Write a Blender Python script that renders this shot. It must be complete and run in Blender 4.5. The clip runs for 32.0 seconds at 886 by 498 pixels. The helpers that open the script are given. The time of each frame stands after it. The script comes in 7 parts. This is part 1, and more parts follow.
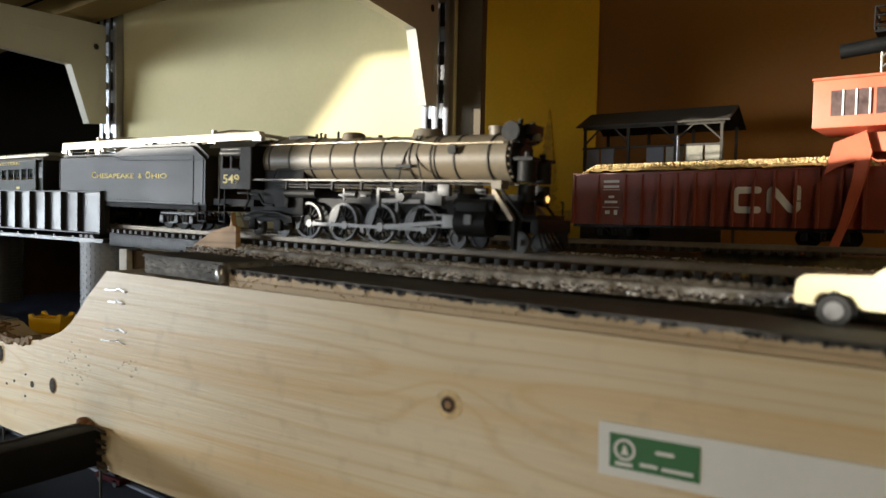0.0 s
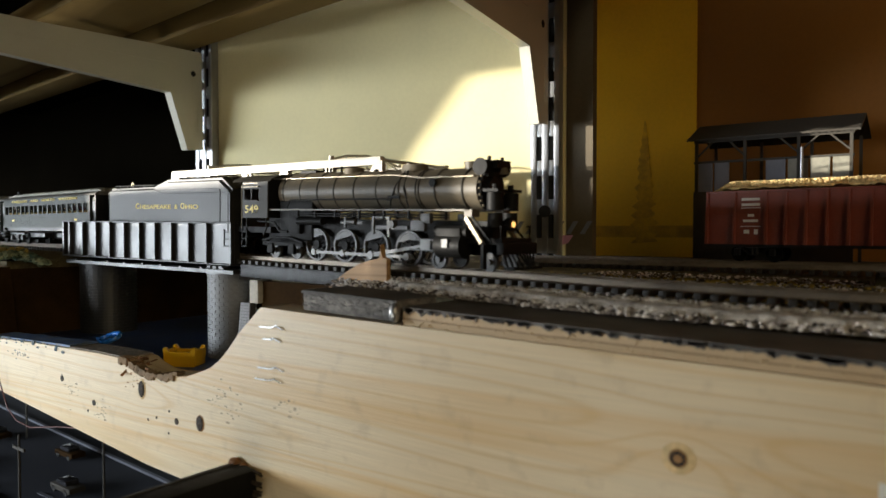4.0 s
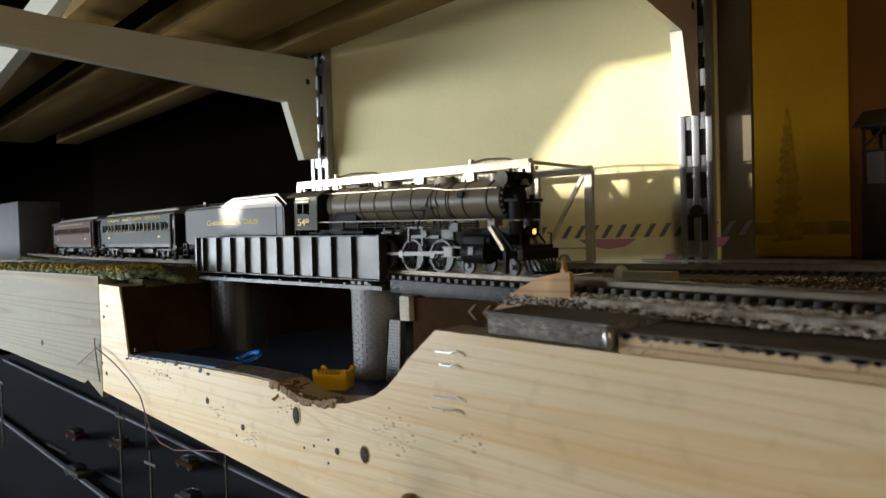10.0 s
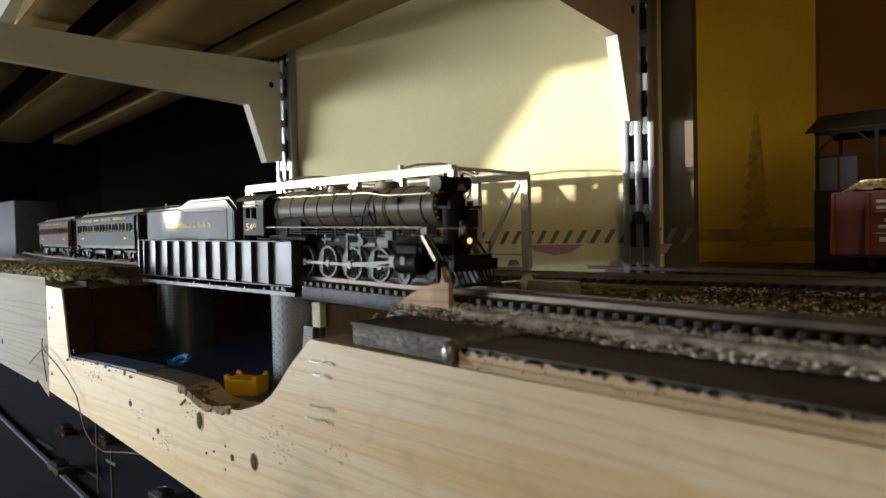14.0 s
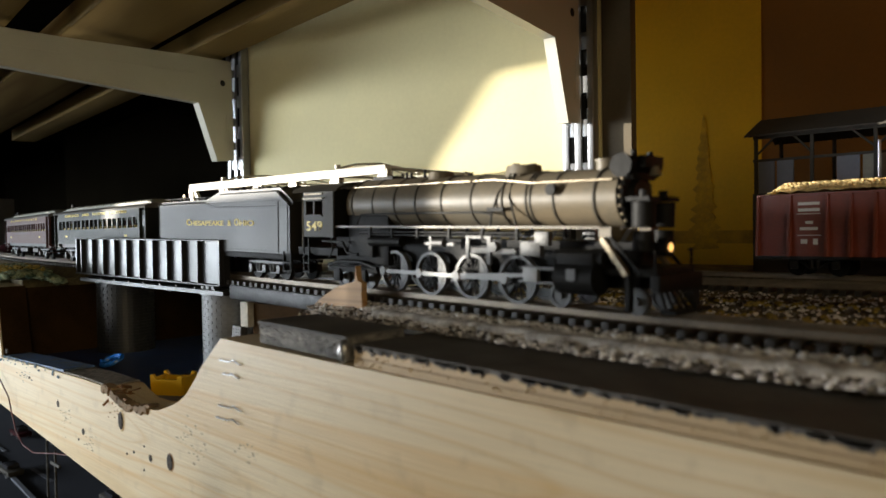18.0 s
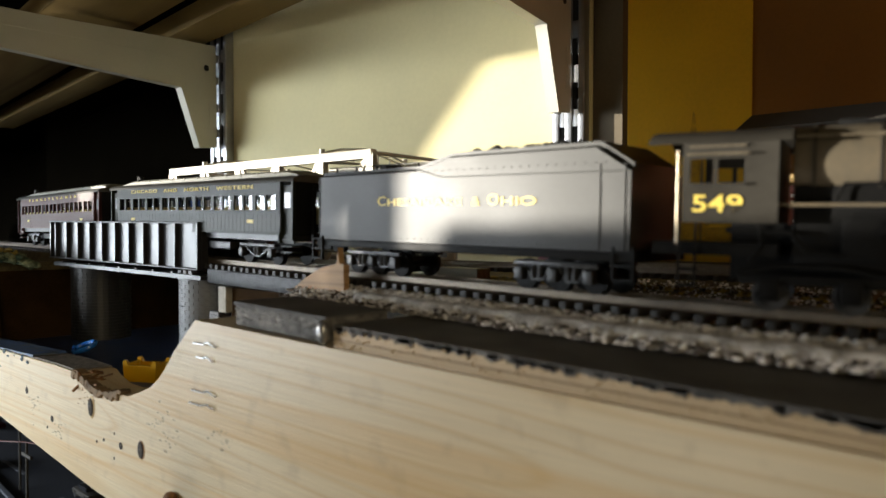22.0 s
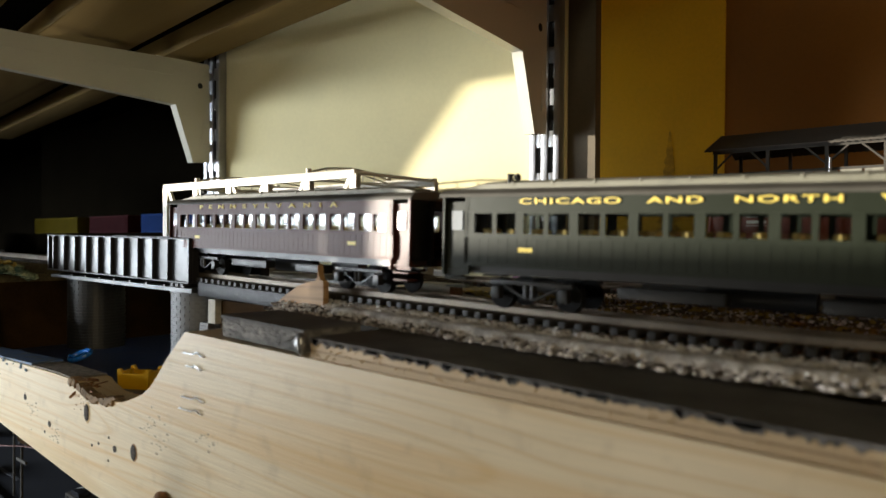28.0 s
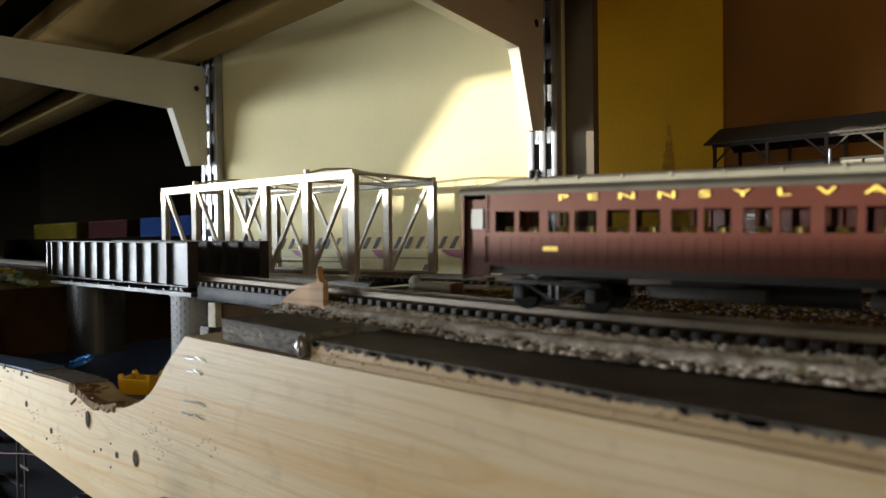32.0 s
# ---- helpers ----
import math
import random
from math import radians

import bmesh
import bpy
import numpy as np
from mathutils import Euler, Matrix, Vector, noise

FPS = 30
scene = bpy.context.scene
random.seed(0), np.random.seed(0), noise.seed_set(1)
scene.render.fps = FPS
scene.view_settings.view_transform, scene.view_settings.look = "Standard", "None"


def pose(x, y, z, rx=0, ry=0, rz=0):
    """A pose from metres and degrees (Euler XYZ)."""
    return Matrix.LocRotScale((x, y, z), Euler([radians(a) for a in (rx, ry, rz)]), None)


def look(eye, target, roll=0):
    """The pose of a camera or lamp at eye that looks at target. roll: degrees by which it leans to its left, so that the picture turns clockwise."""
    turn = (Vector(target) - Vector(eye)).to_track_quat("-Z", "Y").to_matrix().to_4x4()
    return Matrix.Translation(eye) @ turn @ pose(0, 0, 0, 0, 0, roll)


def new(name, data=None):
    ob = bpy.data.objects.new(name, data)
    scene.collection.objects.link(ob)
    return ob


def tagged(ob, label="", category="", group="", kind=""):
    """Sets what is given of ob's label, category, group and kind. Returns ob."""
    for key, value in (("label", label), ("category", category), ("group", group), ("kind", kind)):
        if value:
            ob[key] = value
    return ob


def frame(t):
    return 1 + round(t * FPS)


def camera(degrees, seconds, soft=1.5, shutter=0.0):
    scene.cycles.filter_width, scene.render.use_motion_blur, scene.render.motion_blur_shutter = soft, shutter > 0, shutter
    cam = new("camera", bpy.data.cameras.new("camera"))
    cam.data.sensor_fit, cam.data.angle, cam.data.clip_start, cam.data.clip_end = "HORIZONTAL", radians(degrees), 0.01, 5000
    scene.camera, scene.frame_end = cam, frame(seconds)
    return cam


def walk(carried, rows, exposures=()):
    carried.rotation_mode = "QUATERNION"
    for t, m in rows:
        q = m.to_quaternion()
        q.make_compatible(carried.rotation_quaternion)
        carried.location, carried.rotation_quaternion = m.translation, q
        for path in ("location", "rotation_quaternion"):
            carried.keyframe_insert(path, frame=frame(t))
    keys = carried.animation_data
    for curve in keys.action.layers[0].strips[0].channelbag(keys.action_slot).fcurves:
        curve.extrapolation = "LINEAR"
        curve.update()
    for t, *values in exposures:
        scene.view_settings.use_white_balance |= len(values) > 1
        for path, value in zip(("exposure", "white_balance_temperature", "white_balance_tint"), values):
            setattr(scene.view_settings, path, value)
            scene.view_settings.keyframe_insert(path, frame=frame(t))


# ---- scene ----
# ---- camera ----
cam = camera(64.0, 32.0, soft=1.5)
cam.data.dof.use_dof, cam.data.dof.focus_distance, cam.data.dof.aperture_fstop = True, 0.52, 14.0
# seconds, eye, yaw, pitch, lean to the right
PATH = [
    (0, 0.2437, -0.1993, 1.2248, 33.04, -2.38, -1.12),
    (0.5, 0.2354, -0.2020, 1.2249, 33.20, -2.18, -1.30),
    (1, 0.2303, -0.2025, 1.2290, 33.49, -2.00, -0.42),
    (1.5, 0.2264, -0.2043, 1.2246, 33.81, -2.03, -0.54),
    (2, 0.2276, -0.2018, 1.2285, 34.15, -2.04, -0.25),
    (2.5, 0.2220, -0.2060, 1.2341, 34.34, -1.78, 0.22),
    (3, 0.2115, -0.2120, 1.2332, 35.20, -1.67, 0.28),
    (3.5, 0.2010, -0.2150, 1.2332, 35.95, -1.64, 0.16),
    (5.5, 0.1493, -0.2276, 1.2327, 38.80, -1.07, -0.46),
    (6, 0.1389, -0.2319, 1.2317, 39.35, -1.02, -0.54),
    (6.5, 0.1317, -0.2326, 1.2334, 39.94, -0.78, 0.05),
    (7, 0.1265, -0.2351, 1.2350, 40.52, -0.48, 0.48),
    (7.5, 0.1194, -0.2382, 1.2371, 41.03, -0.44, 0.70),
    (8, 0.1170, -0.2368, 1.2396, 41.33, -0.36, 0.72),
    (8.5, 0.1171, -0.2350, 1.2385, 41.54, -0.46, 0.54),
    (9, 0.1197, -0.2305, 1.2363, 41.45, -0.61, 0.44),
    (9.5, 0.1213, -0.2270, 1.2345, 41.59, -0.87, 0.16),
    (10, 0.1293, -0.2199, 1.2388, 42.84, -1.38, 1.71),
    (10.5, 0.1389, -0.2113, 1.2413, 43.72, -1.17, 1.85),
    (11, 0.1474, -0.2035, 1.2416, 44.40, -1.10, 1.58),
    (11.5, 0.1541, -0.1945, 1.2390, 45.09, -1.17, 1.86),
    (12, 0.1569, -0.1862, 1.2369, 45.55, -1.29, 1.68),
    (12.5, 0.1657, -0.1843, 1.2363, 45.24, -1.72, 1.54),
    (13, 0.1715, -0.1853, 1.2408, 45.21, -1.49, 1.61),
    (13.5, 0.1691, -0.1797, 1.2423, 45.21, -1.47, 1.68),
    (14, 0.1738, -0.1743, 1.2416, 44.76, -1.40, 1.27),
    (14.5, 0.1781, -0.1688, 1.2395, 44.49, -1.47, 0.95),
    (16.5, 0.1863, -0.1593, 1.2430, 43.51, -1.55, 0.85),
    (17, 0.1887, -0.1587, 1.2416, 43.35, -1.47, 0.33),
    (17.5, 0.1918, -0.1584, 1.2406, 43.26, -1.17, 0.28),
    (18, 0.1948, -0.1545, 1.2401, 43.13, -1.30, 0.93),
    (18.5, 0.1956, -0.1561, 1.2408, 42.93, -1.51, 0.99),
    (19, 0.1996, -0.1577, 1.2411, 42.93, -1.25, 0.70),
    (19.5, 0.2038, -0.1596, 1.2425, 42.85, -1.13, 0.57),
    (20, 0.2007, -0.1576, 1.2385, 42.86, -1.05, 0.11),
    (20.5, 0.1959, -0.1516, 1.2324, 42.76, -1.27, 0.01),
    (21, 0.1910, -0.1449, 1.2302, 42.54, -1.40, -0.10),
    (21.5, 0.1895, -0.1450, 1.2330, 42.25, -1.29, -0.01),
    (22, 0.1874, -0.1468, 1.2326, 41.97, -1.33, -0.07),
    (22.5, 0.1860, -0.1483, 1.2312, 41.89, -1.22, -0.43),
    (23, 0.1916, -0.1509, 1.2332, 42.15, -1.04, -0.45),
    (23.5, 0.1994, -0.1540, 1.2330, 42.16, -1.03, -0.46),
    (24, 0.2066, -0.1626, 1.2351, 42.03, -1.05, -0.53),
    (24.5, 0.2147, -0.1677, 1.2408, 41.94, -0.71, -0.41),
    (25, 0.2145, -0.1672, 1.2360, 41.85, -0.81, -0.32),
    (25.5, 0.2154, -0.1639, 1.2373, 41.80, -0.67, -0.42),
    (27.5, 0.2152, -0.1607, 1.2390, 41.55, -0.49, -0.34),
    (28, 0.2115, -0.1584, 1.2373, 41.55, -0.62, -0.34),
    (28.5, 0.2071, -0.1575, 1.2355, 41.53, -0.69, -0.29),
    (29, 0.2053, -0.1572, 1.2340, 41.40, -0.69, -0.17),
    (29.5, 0.2035, -0.1584, 1.2363, 41.28, -0.74, 0.09),
    (30, 0.2019, -0.1595, 1.2374, 41.25, -0.63, -0.02),
    (30.5, 0.2019, -0.1627, 1.2398, 41.26, -0.61, -0.16),
    (31, 0.2029, -0.1629, 1.2385, 41.37, -0.63, -0.26),
    (31.5, 0.2071, -0.1593, 1.2365, 41.51, -0.79, 0.12),
    (32, 0.2105, -0.1568, 1.2378, 41.58, -0.78, 0.74),
]
walk(cam, [(t, pose(x, y, z, 90 + pitch, 0, yaw) @ pose(0, 0, 0, 0, 0, -lean)) for t, x, y, z, yaw, pitch, lean in PATH],
     exposures=[(0, 0.0), (32, 0.0)])
# ---- world, sun, lights ----
SUN_AZ, SUN_EL = radians(38.0), radians(0.5)      # the way the rays travel, from the x axis towards y, and how steeply they fall
world = bpy.data.worlds.new("sky")
scene.world = world
world.use_nodes = True
wn = world.node_tree
sky = wn.nodes.new("ShaderNodeTexSky")
sky.sky_type, sky.sun_disc = "NISHITA", False
sky.sun_elevation, sky.sun_rotation = radians(0.5), radians(-128.0)
wn.links.new(sky.outputs[0], wn.nodes["Background"].inputs[0])
wn.nodes["Background"].inputs[1].default_value = 0.10

SUN_WAY = Vector((math.cos(SUN_AZ) * math.cos(SUN_EL), math.sin(SUN_AZ) * math.cos(SUN_EL), -math.sin(SUN_EL)))
sun = new("sun", bpy.data.lights.new("sun", "SUN"))
sun.data.energy, sun.data.angle, sun.data.color = 13.0, radians(0.6), (1.0, 0.93, 0.80)
sun.matrix_basis = look((-3, -1, 2), tuple(Vector((-3, -1, 2)) + SUN_WAY))


def fill_lamp(name, eye, target, sx, sy, watts, colour):
    """An added area lamp that stands in for daylight."""
    ob = new(name, bpy.data.lights.new(name, "AREA"))
    ob.data.shape, ob.data.size, ob.data.size_y, ob.data.energy, ob.data.color = "RECTANGLE", sx, sy, watts, colour
    ob.matrix_basis = look(eye, target)
    return ob


# added fills: cool sky glare from the left, low front board light, warm yard light
fill_lamp("sky_fill", (-3.20, -1.70, 1.225), (-3.20, 0.5, 1.225), 4.4, 0.45, 190.0, (0.84, 0.93, 1.0))
fill_lamp("low_side_fill", (-0.37, -1.10, 0.78), (-0.05, 0.0, 1.14), 0.46, 0.34, 4.2, (1.0, 0.92, 0.78))
fill_lamp("warm_room_fill", (1.50, -0.85, 1.62), (0.10, 0.25, 1.25), 0.7, 0.7, 5.6, (1.0, 0.80, 0.48))


# ---- materials ----
def mat(name, col, rough=0.6, metal=0.0, vary=0.15, size=0.02, bump=0.15, fine=0.002, col2=None, coat=0.0, rand=0.0, spec=0.5, island=0.0):
    """A surface with two scales of variation (size, fine: metres) in colour and relief."""
    m = bpy.data.materials.new(name)
    m.use_nodes = True
    nt = m.node_tree
    b = nt.nodes["Principled BSDF"]
    N, L = nt.nodes.new, nt.links.new
    tc = N("ShaderNodeTexCoord")
    n1, n2 = N("ShaderNodeTexNoise"), N("ShaderNodeTexNoise")
    n1.inputs["Scale"].default_value, n1.inputs["Detail"].default_value = 1 / size, 4
    n2.inputs["Scale"].default_value, n2.inputs["Detail"].default_value = 1 / fine, 3
    L(tc.outputs["Object"], n1.inputs["Vector"])
    L(tc.outputs["Object"], n2.inputs["Vector"])
    ramp = N("ShaderNodeValToRGB")
    c2 = col2 or tuple(min(1, c * (1 - 1.6 * vary)) for c in col)
    ramp.color_ramp.elements[0].position, ramp.color_ramp.elements[1].position = 0.3, 0.7
    ramp.color_ramp.elements[0].color, ramp.color_ramp.elements[1].color = (*c2, 1), (*col, 1)
    mix = N("ShaderNodeMath")
    mix.operation = "MULTIPLY_ADD"
    L(n2.outputs[0], mix.inputs[0])
    mix.inputs[1].default_value = 0.35
    L(n1.outputs[0], mix.inputs[2])
    sub = N("ShaderNodeMath")
    sub.operation = "SUBTRACT"
    L(mix.outputs[0], sub.inputs[0])
    sub.inputs[1].default_value = 0.17
    last = sub
    if rand:
        info, add = N("ShaderNodeObjectInfo"), N("ShaderNodeMath")
        add.operation = "MULTIPLY_ADD"
        L(info.outputs["Random"], add.inputs[0])
        add.inputs[1].default_value = rand
        L(sub.outputs[0], add.inputs[2])
        last = add
    if island:
        geo, add = N("ShaderNodeNewGeometry"), N("ShaderNodeMath")
        add.operation = "MULTIPLY_ADD"
        L(geo.outputs["Random Per Island"], add.inputs[0])
        add.inputs[1].default_value = island
        L(last.outputs[0], add.inputs[2])
        off = N("ShaderNodeMath")
        off.operation = "SUBTRACT"
        L(add.outputs[0], off.inputs[0])
        off.inputs[1].default_value = island / 2
        last = off
    L(last.outputs[0], ramp.inputs[0])
    L(ramp.outputs[0], b.inputs["Base Color"])
    b.inputs["Roughness"].default_value, b.inputs["Metallic"].default_value = rough, metal
    b.inputs["Coat Weight"].default_value, b.inputs["Specular IOR Level"].default_value = coat, spec
    rr = N("ShaderNodeMapRange")
    L(n1.outputs[0], rr.inputs[0])
    rr.inputs[3].default_value, rr.inputs[4].default_value = max(0.02, rough - 0.12), min(1, rough + 0.12)
    L(rr.outputs[0], b.inputs["Roughness"])
    if bump:
        bp = N("ShaderNodeBump")
        bp.inputs["Strength"].default_value, bp.inputs["Distance"].default_value = bump, fine * 0.5
        L(n2.outputs[0], bp.inputs["Height"])
        L(bp.outputs[0], b.inputs["Normal"])
    return m


def wood(name, light, dark, ring=0.006, along=0, rough=0.6, wave=0.35, spec=0.5, knots=(), stain=0.0, streak=0.0):
    """Sawn softwood: long grain lines that bend round, along the given axis."""
    m = bpy.data.materials.new(name)
    m.use_nodes = True
    nt = m.node_tree
    b = nt.nodes["Principled BSDF"]
    N, L = nt.nodes.new, nt.links.new
    tc, mp = N("ShaderNodeTexCoord"), N("ShaderNodeMapping")
    L(tc.outputs["Object"], mp.inputs[0])
    sc = [1.0, 1.0, 1.0]
    sc[along] = 0.03
    mp.inputs["Scale"].default_value = sc
    warp, grain, broad = N("ShaderNodeTexNoise"), N("ShaderNodeTexNoise"), N("ShaderNodeTexNoise")
    warp.inputs["Scale"].default_value, warp.inputs["Detail"].default_value = 16.0, 1.5
    L(mp.outputs[0], warp.inputs["Vector"])
    grain.inputs["Scale"].default_value, grain.inputs["Detail"].default_value = 900.0, 3
    L(mp.outputs[0], grain.inputs["Vector"])
    broad.inputs["Scale"].default_value = 7.0
    L(tc.outputs["Object"], broad.inputs["Vector"])
    mul, sn, mn = N("ShaderNodeMath"), N("ShaderNodeMath"), N("ShaderNodeMapRange")
    mul.operation, sn.operation = "MULTIPLY", "SINE"
    mul.inputs[1].default_value = wave / ring
    last = warp.outputs[0]
    for kx, kz, size, lift in knots:
        flat, dist, fall = N("ShaderNodeVectorMath"), N("ShaderNodeVectorMath"), N("ShaderNodeMath")
        flat.operation, dist.operation, fall.operation = "MULTIPLY", "DISTANCE", "MULTIPLY_ADD"
        flat.inputs[1].default_value, dist.inputs[1].default_value = (0.55, 0, 1), (kx * 0.55, 0, kz)
        L(tc.outputs["Object"], flat.inputs[0])
        L(flat.outputs[0], dist.inputs[0])
        sq, inv = N("ShaderNodeMath"), N("ShaderNodeMath")
        sq.operation, inv.operation = "POWER", "DIVIDE"
        L(dist.outputs["Value"], sq.inputs[0])
        sq.inputs[1].default_value = 2.0
        L(sq.outputs[0], fall.inputs[0])
        fall.inputs[1].default_value, fall.inputs[2].default_value = 1 / size ** 2, 1.0
        inv.inputs[0].default_value = lift
        L(fall.outputs[0], inv.inputs[1])
        add = N("ShaderNodeMath")
        L(last, add.inputs[0])
        L(inv.outputs[0], add.inputs[1])
        last = add.outputs[0]
    L(last, mul.inputs[0])
    L(mul.outputs[0], sn.inputs[0])
    pw = N("ShaderNodeMath")
    pw.operation = "POWER"
    L(sn.outputs[0], mn.inputs[0])
    mn.inputs[1].default_value = -1
    L(mn.outputs[0], pw.inputs[0])
    pw.inputs[1].default_value = 7.0
    ramp = N("ShaderNodeValToRGB")
    ramp.color_ramp.elements[0].color, ramp.color_ramp.elements[1].color = (*light, 1), (*dark, 1)
    L(pw.outputs[0], ramp.inputs[0])
    fine = N("ShaderNodeMix")
    fine.data_type, fine.blend_type = "RGBA", "MULTIPLY"
    fine.inputs[0].default_value = 0.25
    L(ramp.outputs[0], fine.inputs[6])
    L(grain.outputs[0], fine.inputs[7])
    if streak:
        band, br, bm2 = N("ShaderNodeTexNoise"), N("ShaderNodeValToRGB"), N("ShaderNodeMix")
        band.inputs["Scale"].default_value, band.inputs["Detail"].default_value, band.inputs["Distortion"].default_value = 45.0, 2.0, 0.6
        L(mp.outputs[0], band.inputs["Vector"])
        br.color_ramp.elements[0].position, br.color_ramp.elements[1].position = 0.53, 0.60
        br.color_ramp.elements[0].color, br.color_ramp.elements[1].color = (0, 0, 0, 1), (streak, streak, streak, 1)
        tail = br.color_ramp.elements.new(0.70)
        tail.color = (0, 0, 0, 1)
        L(band.outputs[0], br.inputs[0])
        bm2.data_type = "RGBA"
        L(br.outputs[0], bm2.inputs[0])
        L(fine.outputs[2], bm2.inputs[6])
        bm2.inputs[7].default_value = (0.66, 0.42, 0.16, 1)
        fine = bm2
    tone = N("ShaderNodeMix")
    tone.data_type, tone.blend_type = "RGBA", "MULTIPLY"
    tone.inputs[0].default_value = 0.25
    tr = N("ShaderNodeValToRGB")
    tr.color_ramp.elements[0].color, tr.color_ramp.elements[1].color = (0.75, 0.62, 0.45, 1), (1, 1, 1, 1)
    tr.color_ramp.elements[0].position, tr.color_ramp.elements[1].position = 0.35, 0.6
    L(broad.outputs[0], tr.inputs[0])
    L(fine.outputs[2], tone.inputs[6])
    L(tr.outputs[0], tone.inputs[7])
    if stain:
        spots, sr, sm = N("ShaderNodeTexNoise"), N("ShaderNodeValToRGB"), N("ShaderNodeMix")
        spots.inputs["Scale"].default_value, spots.inputs["Detail"].default_value = 90.0, 8
        L(tc.outputs["Object"], spots.inputs["Vector"])
        sr.color_ramp.elements[0].position, sr.color_ramp.elements[1].position = 0.56, 0.74
        sr.color_ramp.elements[0].color, sr.color_ramp.elements[1].color = (0, 0, 0, 1), (stain, stain, stain, 1)
        L(spots.outputs[0], sr.inputs[0])
        sm.data_type = "RGBA"
        L(sr.outputs[0], sm.inputs[0])
        L(tone.outputs[2], sm.inputs[6])
        sm.inputs[7].default_value = (0.34, 0.25, 0.15, 1)
        L(sm.outputs[2], b.inputs["Base Color"])
    else:
        L(tone.outputs[2], b.inputs["Base Color"])
    b.inputs["Roughness"].default_value, b.inputs["Specular IOR Level"].default_value = rough, spec
    bp = N("ShaderNodeBump")
    bp.inputs["Strength"].default_value, bp.inputs["Distance"].default_value = 0.25, 0.0006
    L(grain.outputs[0], bp.inputs["Height"])
    L(bp.outputs[0], b.inputs["Normal"])
    return m


def glow(name, col, strength):
    m = bpy.data.materials.new(name)
    m.use_nodes = True
    b = m.node_tree.nodes["Principled BSDF"]
    b.inputs["Base Color"].default_value = (*col, 1)
    b.inputs["Emission Color"].default_value, b.inputs["Emission Strength"].default_value = (*col, 1), strength
    return m


def glass(name, gloss):
    """A thin clear sheet: light goes straight through, a small share is mirrored."""
    m = bpy.data.materials.new(name)
    m.use_nodes = True
    nt = m.node_tree
    nt.nodes.remove(nt.nodes["Principled BSDF"])
    clear, shine, mix = nt.nodes.new("ShaderNodeBsdfTransparent"), nt.nodes.new("ShaderNodeBsdfGlossy"), nt.nodes.new("ShaderNodeMixShader")
    clear.inputs[0].default_value, shine.inputs["Roughness"].default_value, mix.inputs[0].default_value = (0.93, 0.95, 0.94, 1), 0.08, gloss
    nt.links.new(clear.outputs[0], mix.inputs[1])
    nt.links.new(shine.outputs[0], mix.inputs[2])
    nt.links.new(mix.outputs[0], nt.nodes["Material Output"].inputs[0])
    return m


M_PINE = wood("pale_pine", (0.82, 0.68, 0.45), (0.76, 0.58, 0.33), ring=0.0035, rough=0.42, wave=0.60, knots=((0.1176, 1.1628, 0.012, 0.09), (-0.184, 1.144, 0.010, 0.05)), stain=0.30, streak=0.55)
# weathered pine, darkened further to put dimmer light into its colour
M_PINE2 = wood("weathered_dimmed_pine", (0.27, 0.25, 0.185), (0.215, 0.185, 0.125), ring=0.0035, rough=0.6, wave=0.6, spec=0.25, stain=0.5, streak=0.15)
M_FIN = wood("brown_softwood", (0.50, 0.30, 0.13), (0.36, 0.20, 0.08), ring=0.003, rough=0.6)
M_PLANK = mat("dark_grey_plastic_roadbed", (0.040, 0.042, 0.047), 0.34, vary=0.4, size=0.006, bump=0.5, fine=0.0012, spec=0.14)
M_CUT = mat("dark_sawn_edge", (0.30, 0.20, 0.11), 0.85, vary=0.35, size=0.01, bump=0.5, fine=0.0015)
M_PLY = wood("plywood_edge", (0.58, 0.44, 0.27), (0.30, 0.20, 0.12), ring=0.02)
M_PLYDARK = wood("dark_ply_layer", (0.26, 0.17, 0.09), (0.12, 0.08, 0.05), ring=0.02)
M_STRAWFIB = mat("pale_wood_fibre", (0.62, 0.48, 0.28), 0.8)
M_CHIPPED = mat("chipped_grey_edge", (0.26, 0.25, 0.24), 0.85, vary=0.4, size=0.005, bump=0.8, fine=0.0012, col2=(0.03, 0.03, 0.03))
M_TAR = mat("black_painted_board", (0.14, 0.137, 0.135), 0.8, vary=0.3, size=0.02, bump=0.4, fine=0.001)
M_DECK = mat("brown_layout_ground", (0.17, 0.135, 0.06), 0.9, vary=0.4, size=0.02, bump=0.6, fine=0.002, col2=(0.035, 0.026, 0.016))
M_BALLAST = mat("grey_ballast", (0.72, 0.70, 0.69), 0.95, vary=0.4, size=0.003, bump=0.8, fine=0.0012, col2=(0.08, 0.068, 0.063), island=0.9)
M_GRIT = mat("pale_dried_glue", (0.88, 0.87, 0.85), 0.5, vary=0.2, size=0.006, bump=0.6, fine=0.001, col2=(0.25, 0.23, 0.21))
M_RAIL = mat("worn_nickel_rail", (0.26, 0.22, 0.17), 0.5, 0.5, vary=0.3, size=0.02, bump=0.1)
M_TIE = mat("black_plastic_tie", (0.022, 0.02, 0.018), 0.55, vary=0.3, size=0.004, bump=0.3, fine=0.0006)
M_GIRDER = mat("black_plastic_girder", (0.024, 0.024, 0.025), 0.32, vary=0.2, size=0.02, bump=0.08, spec=0.30)
M_TRUSS = mat("silver_grey_plastic_truss", (0.46, 0.43, 0.36), 0.45, 0.15, vary=0.2, size=0.02, bump=0.1)
M_PIER = mat("grey_plastic_pier", (0.22, 0.225, 0.24), 0.5, vary=0.2, size=0.02, bump=0.2)
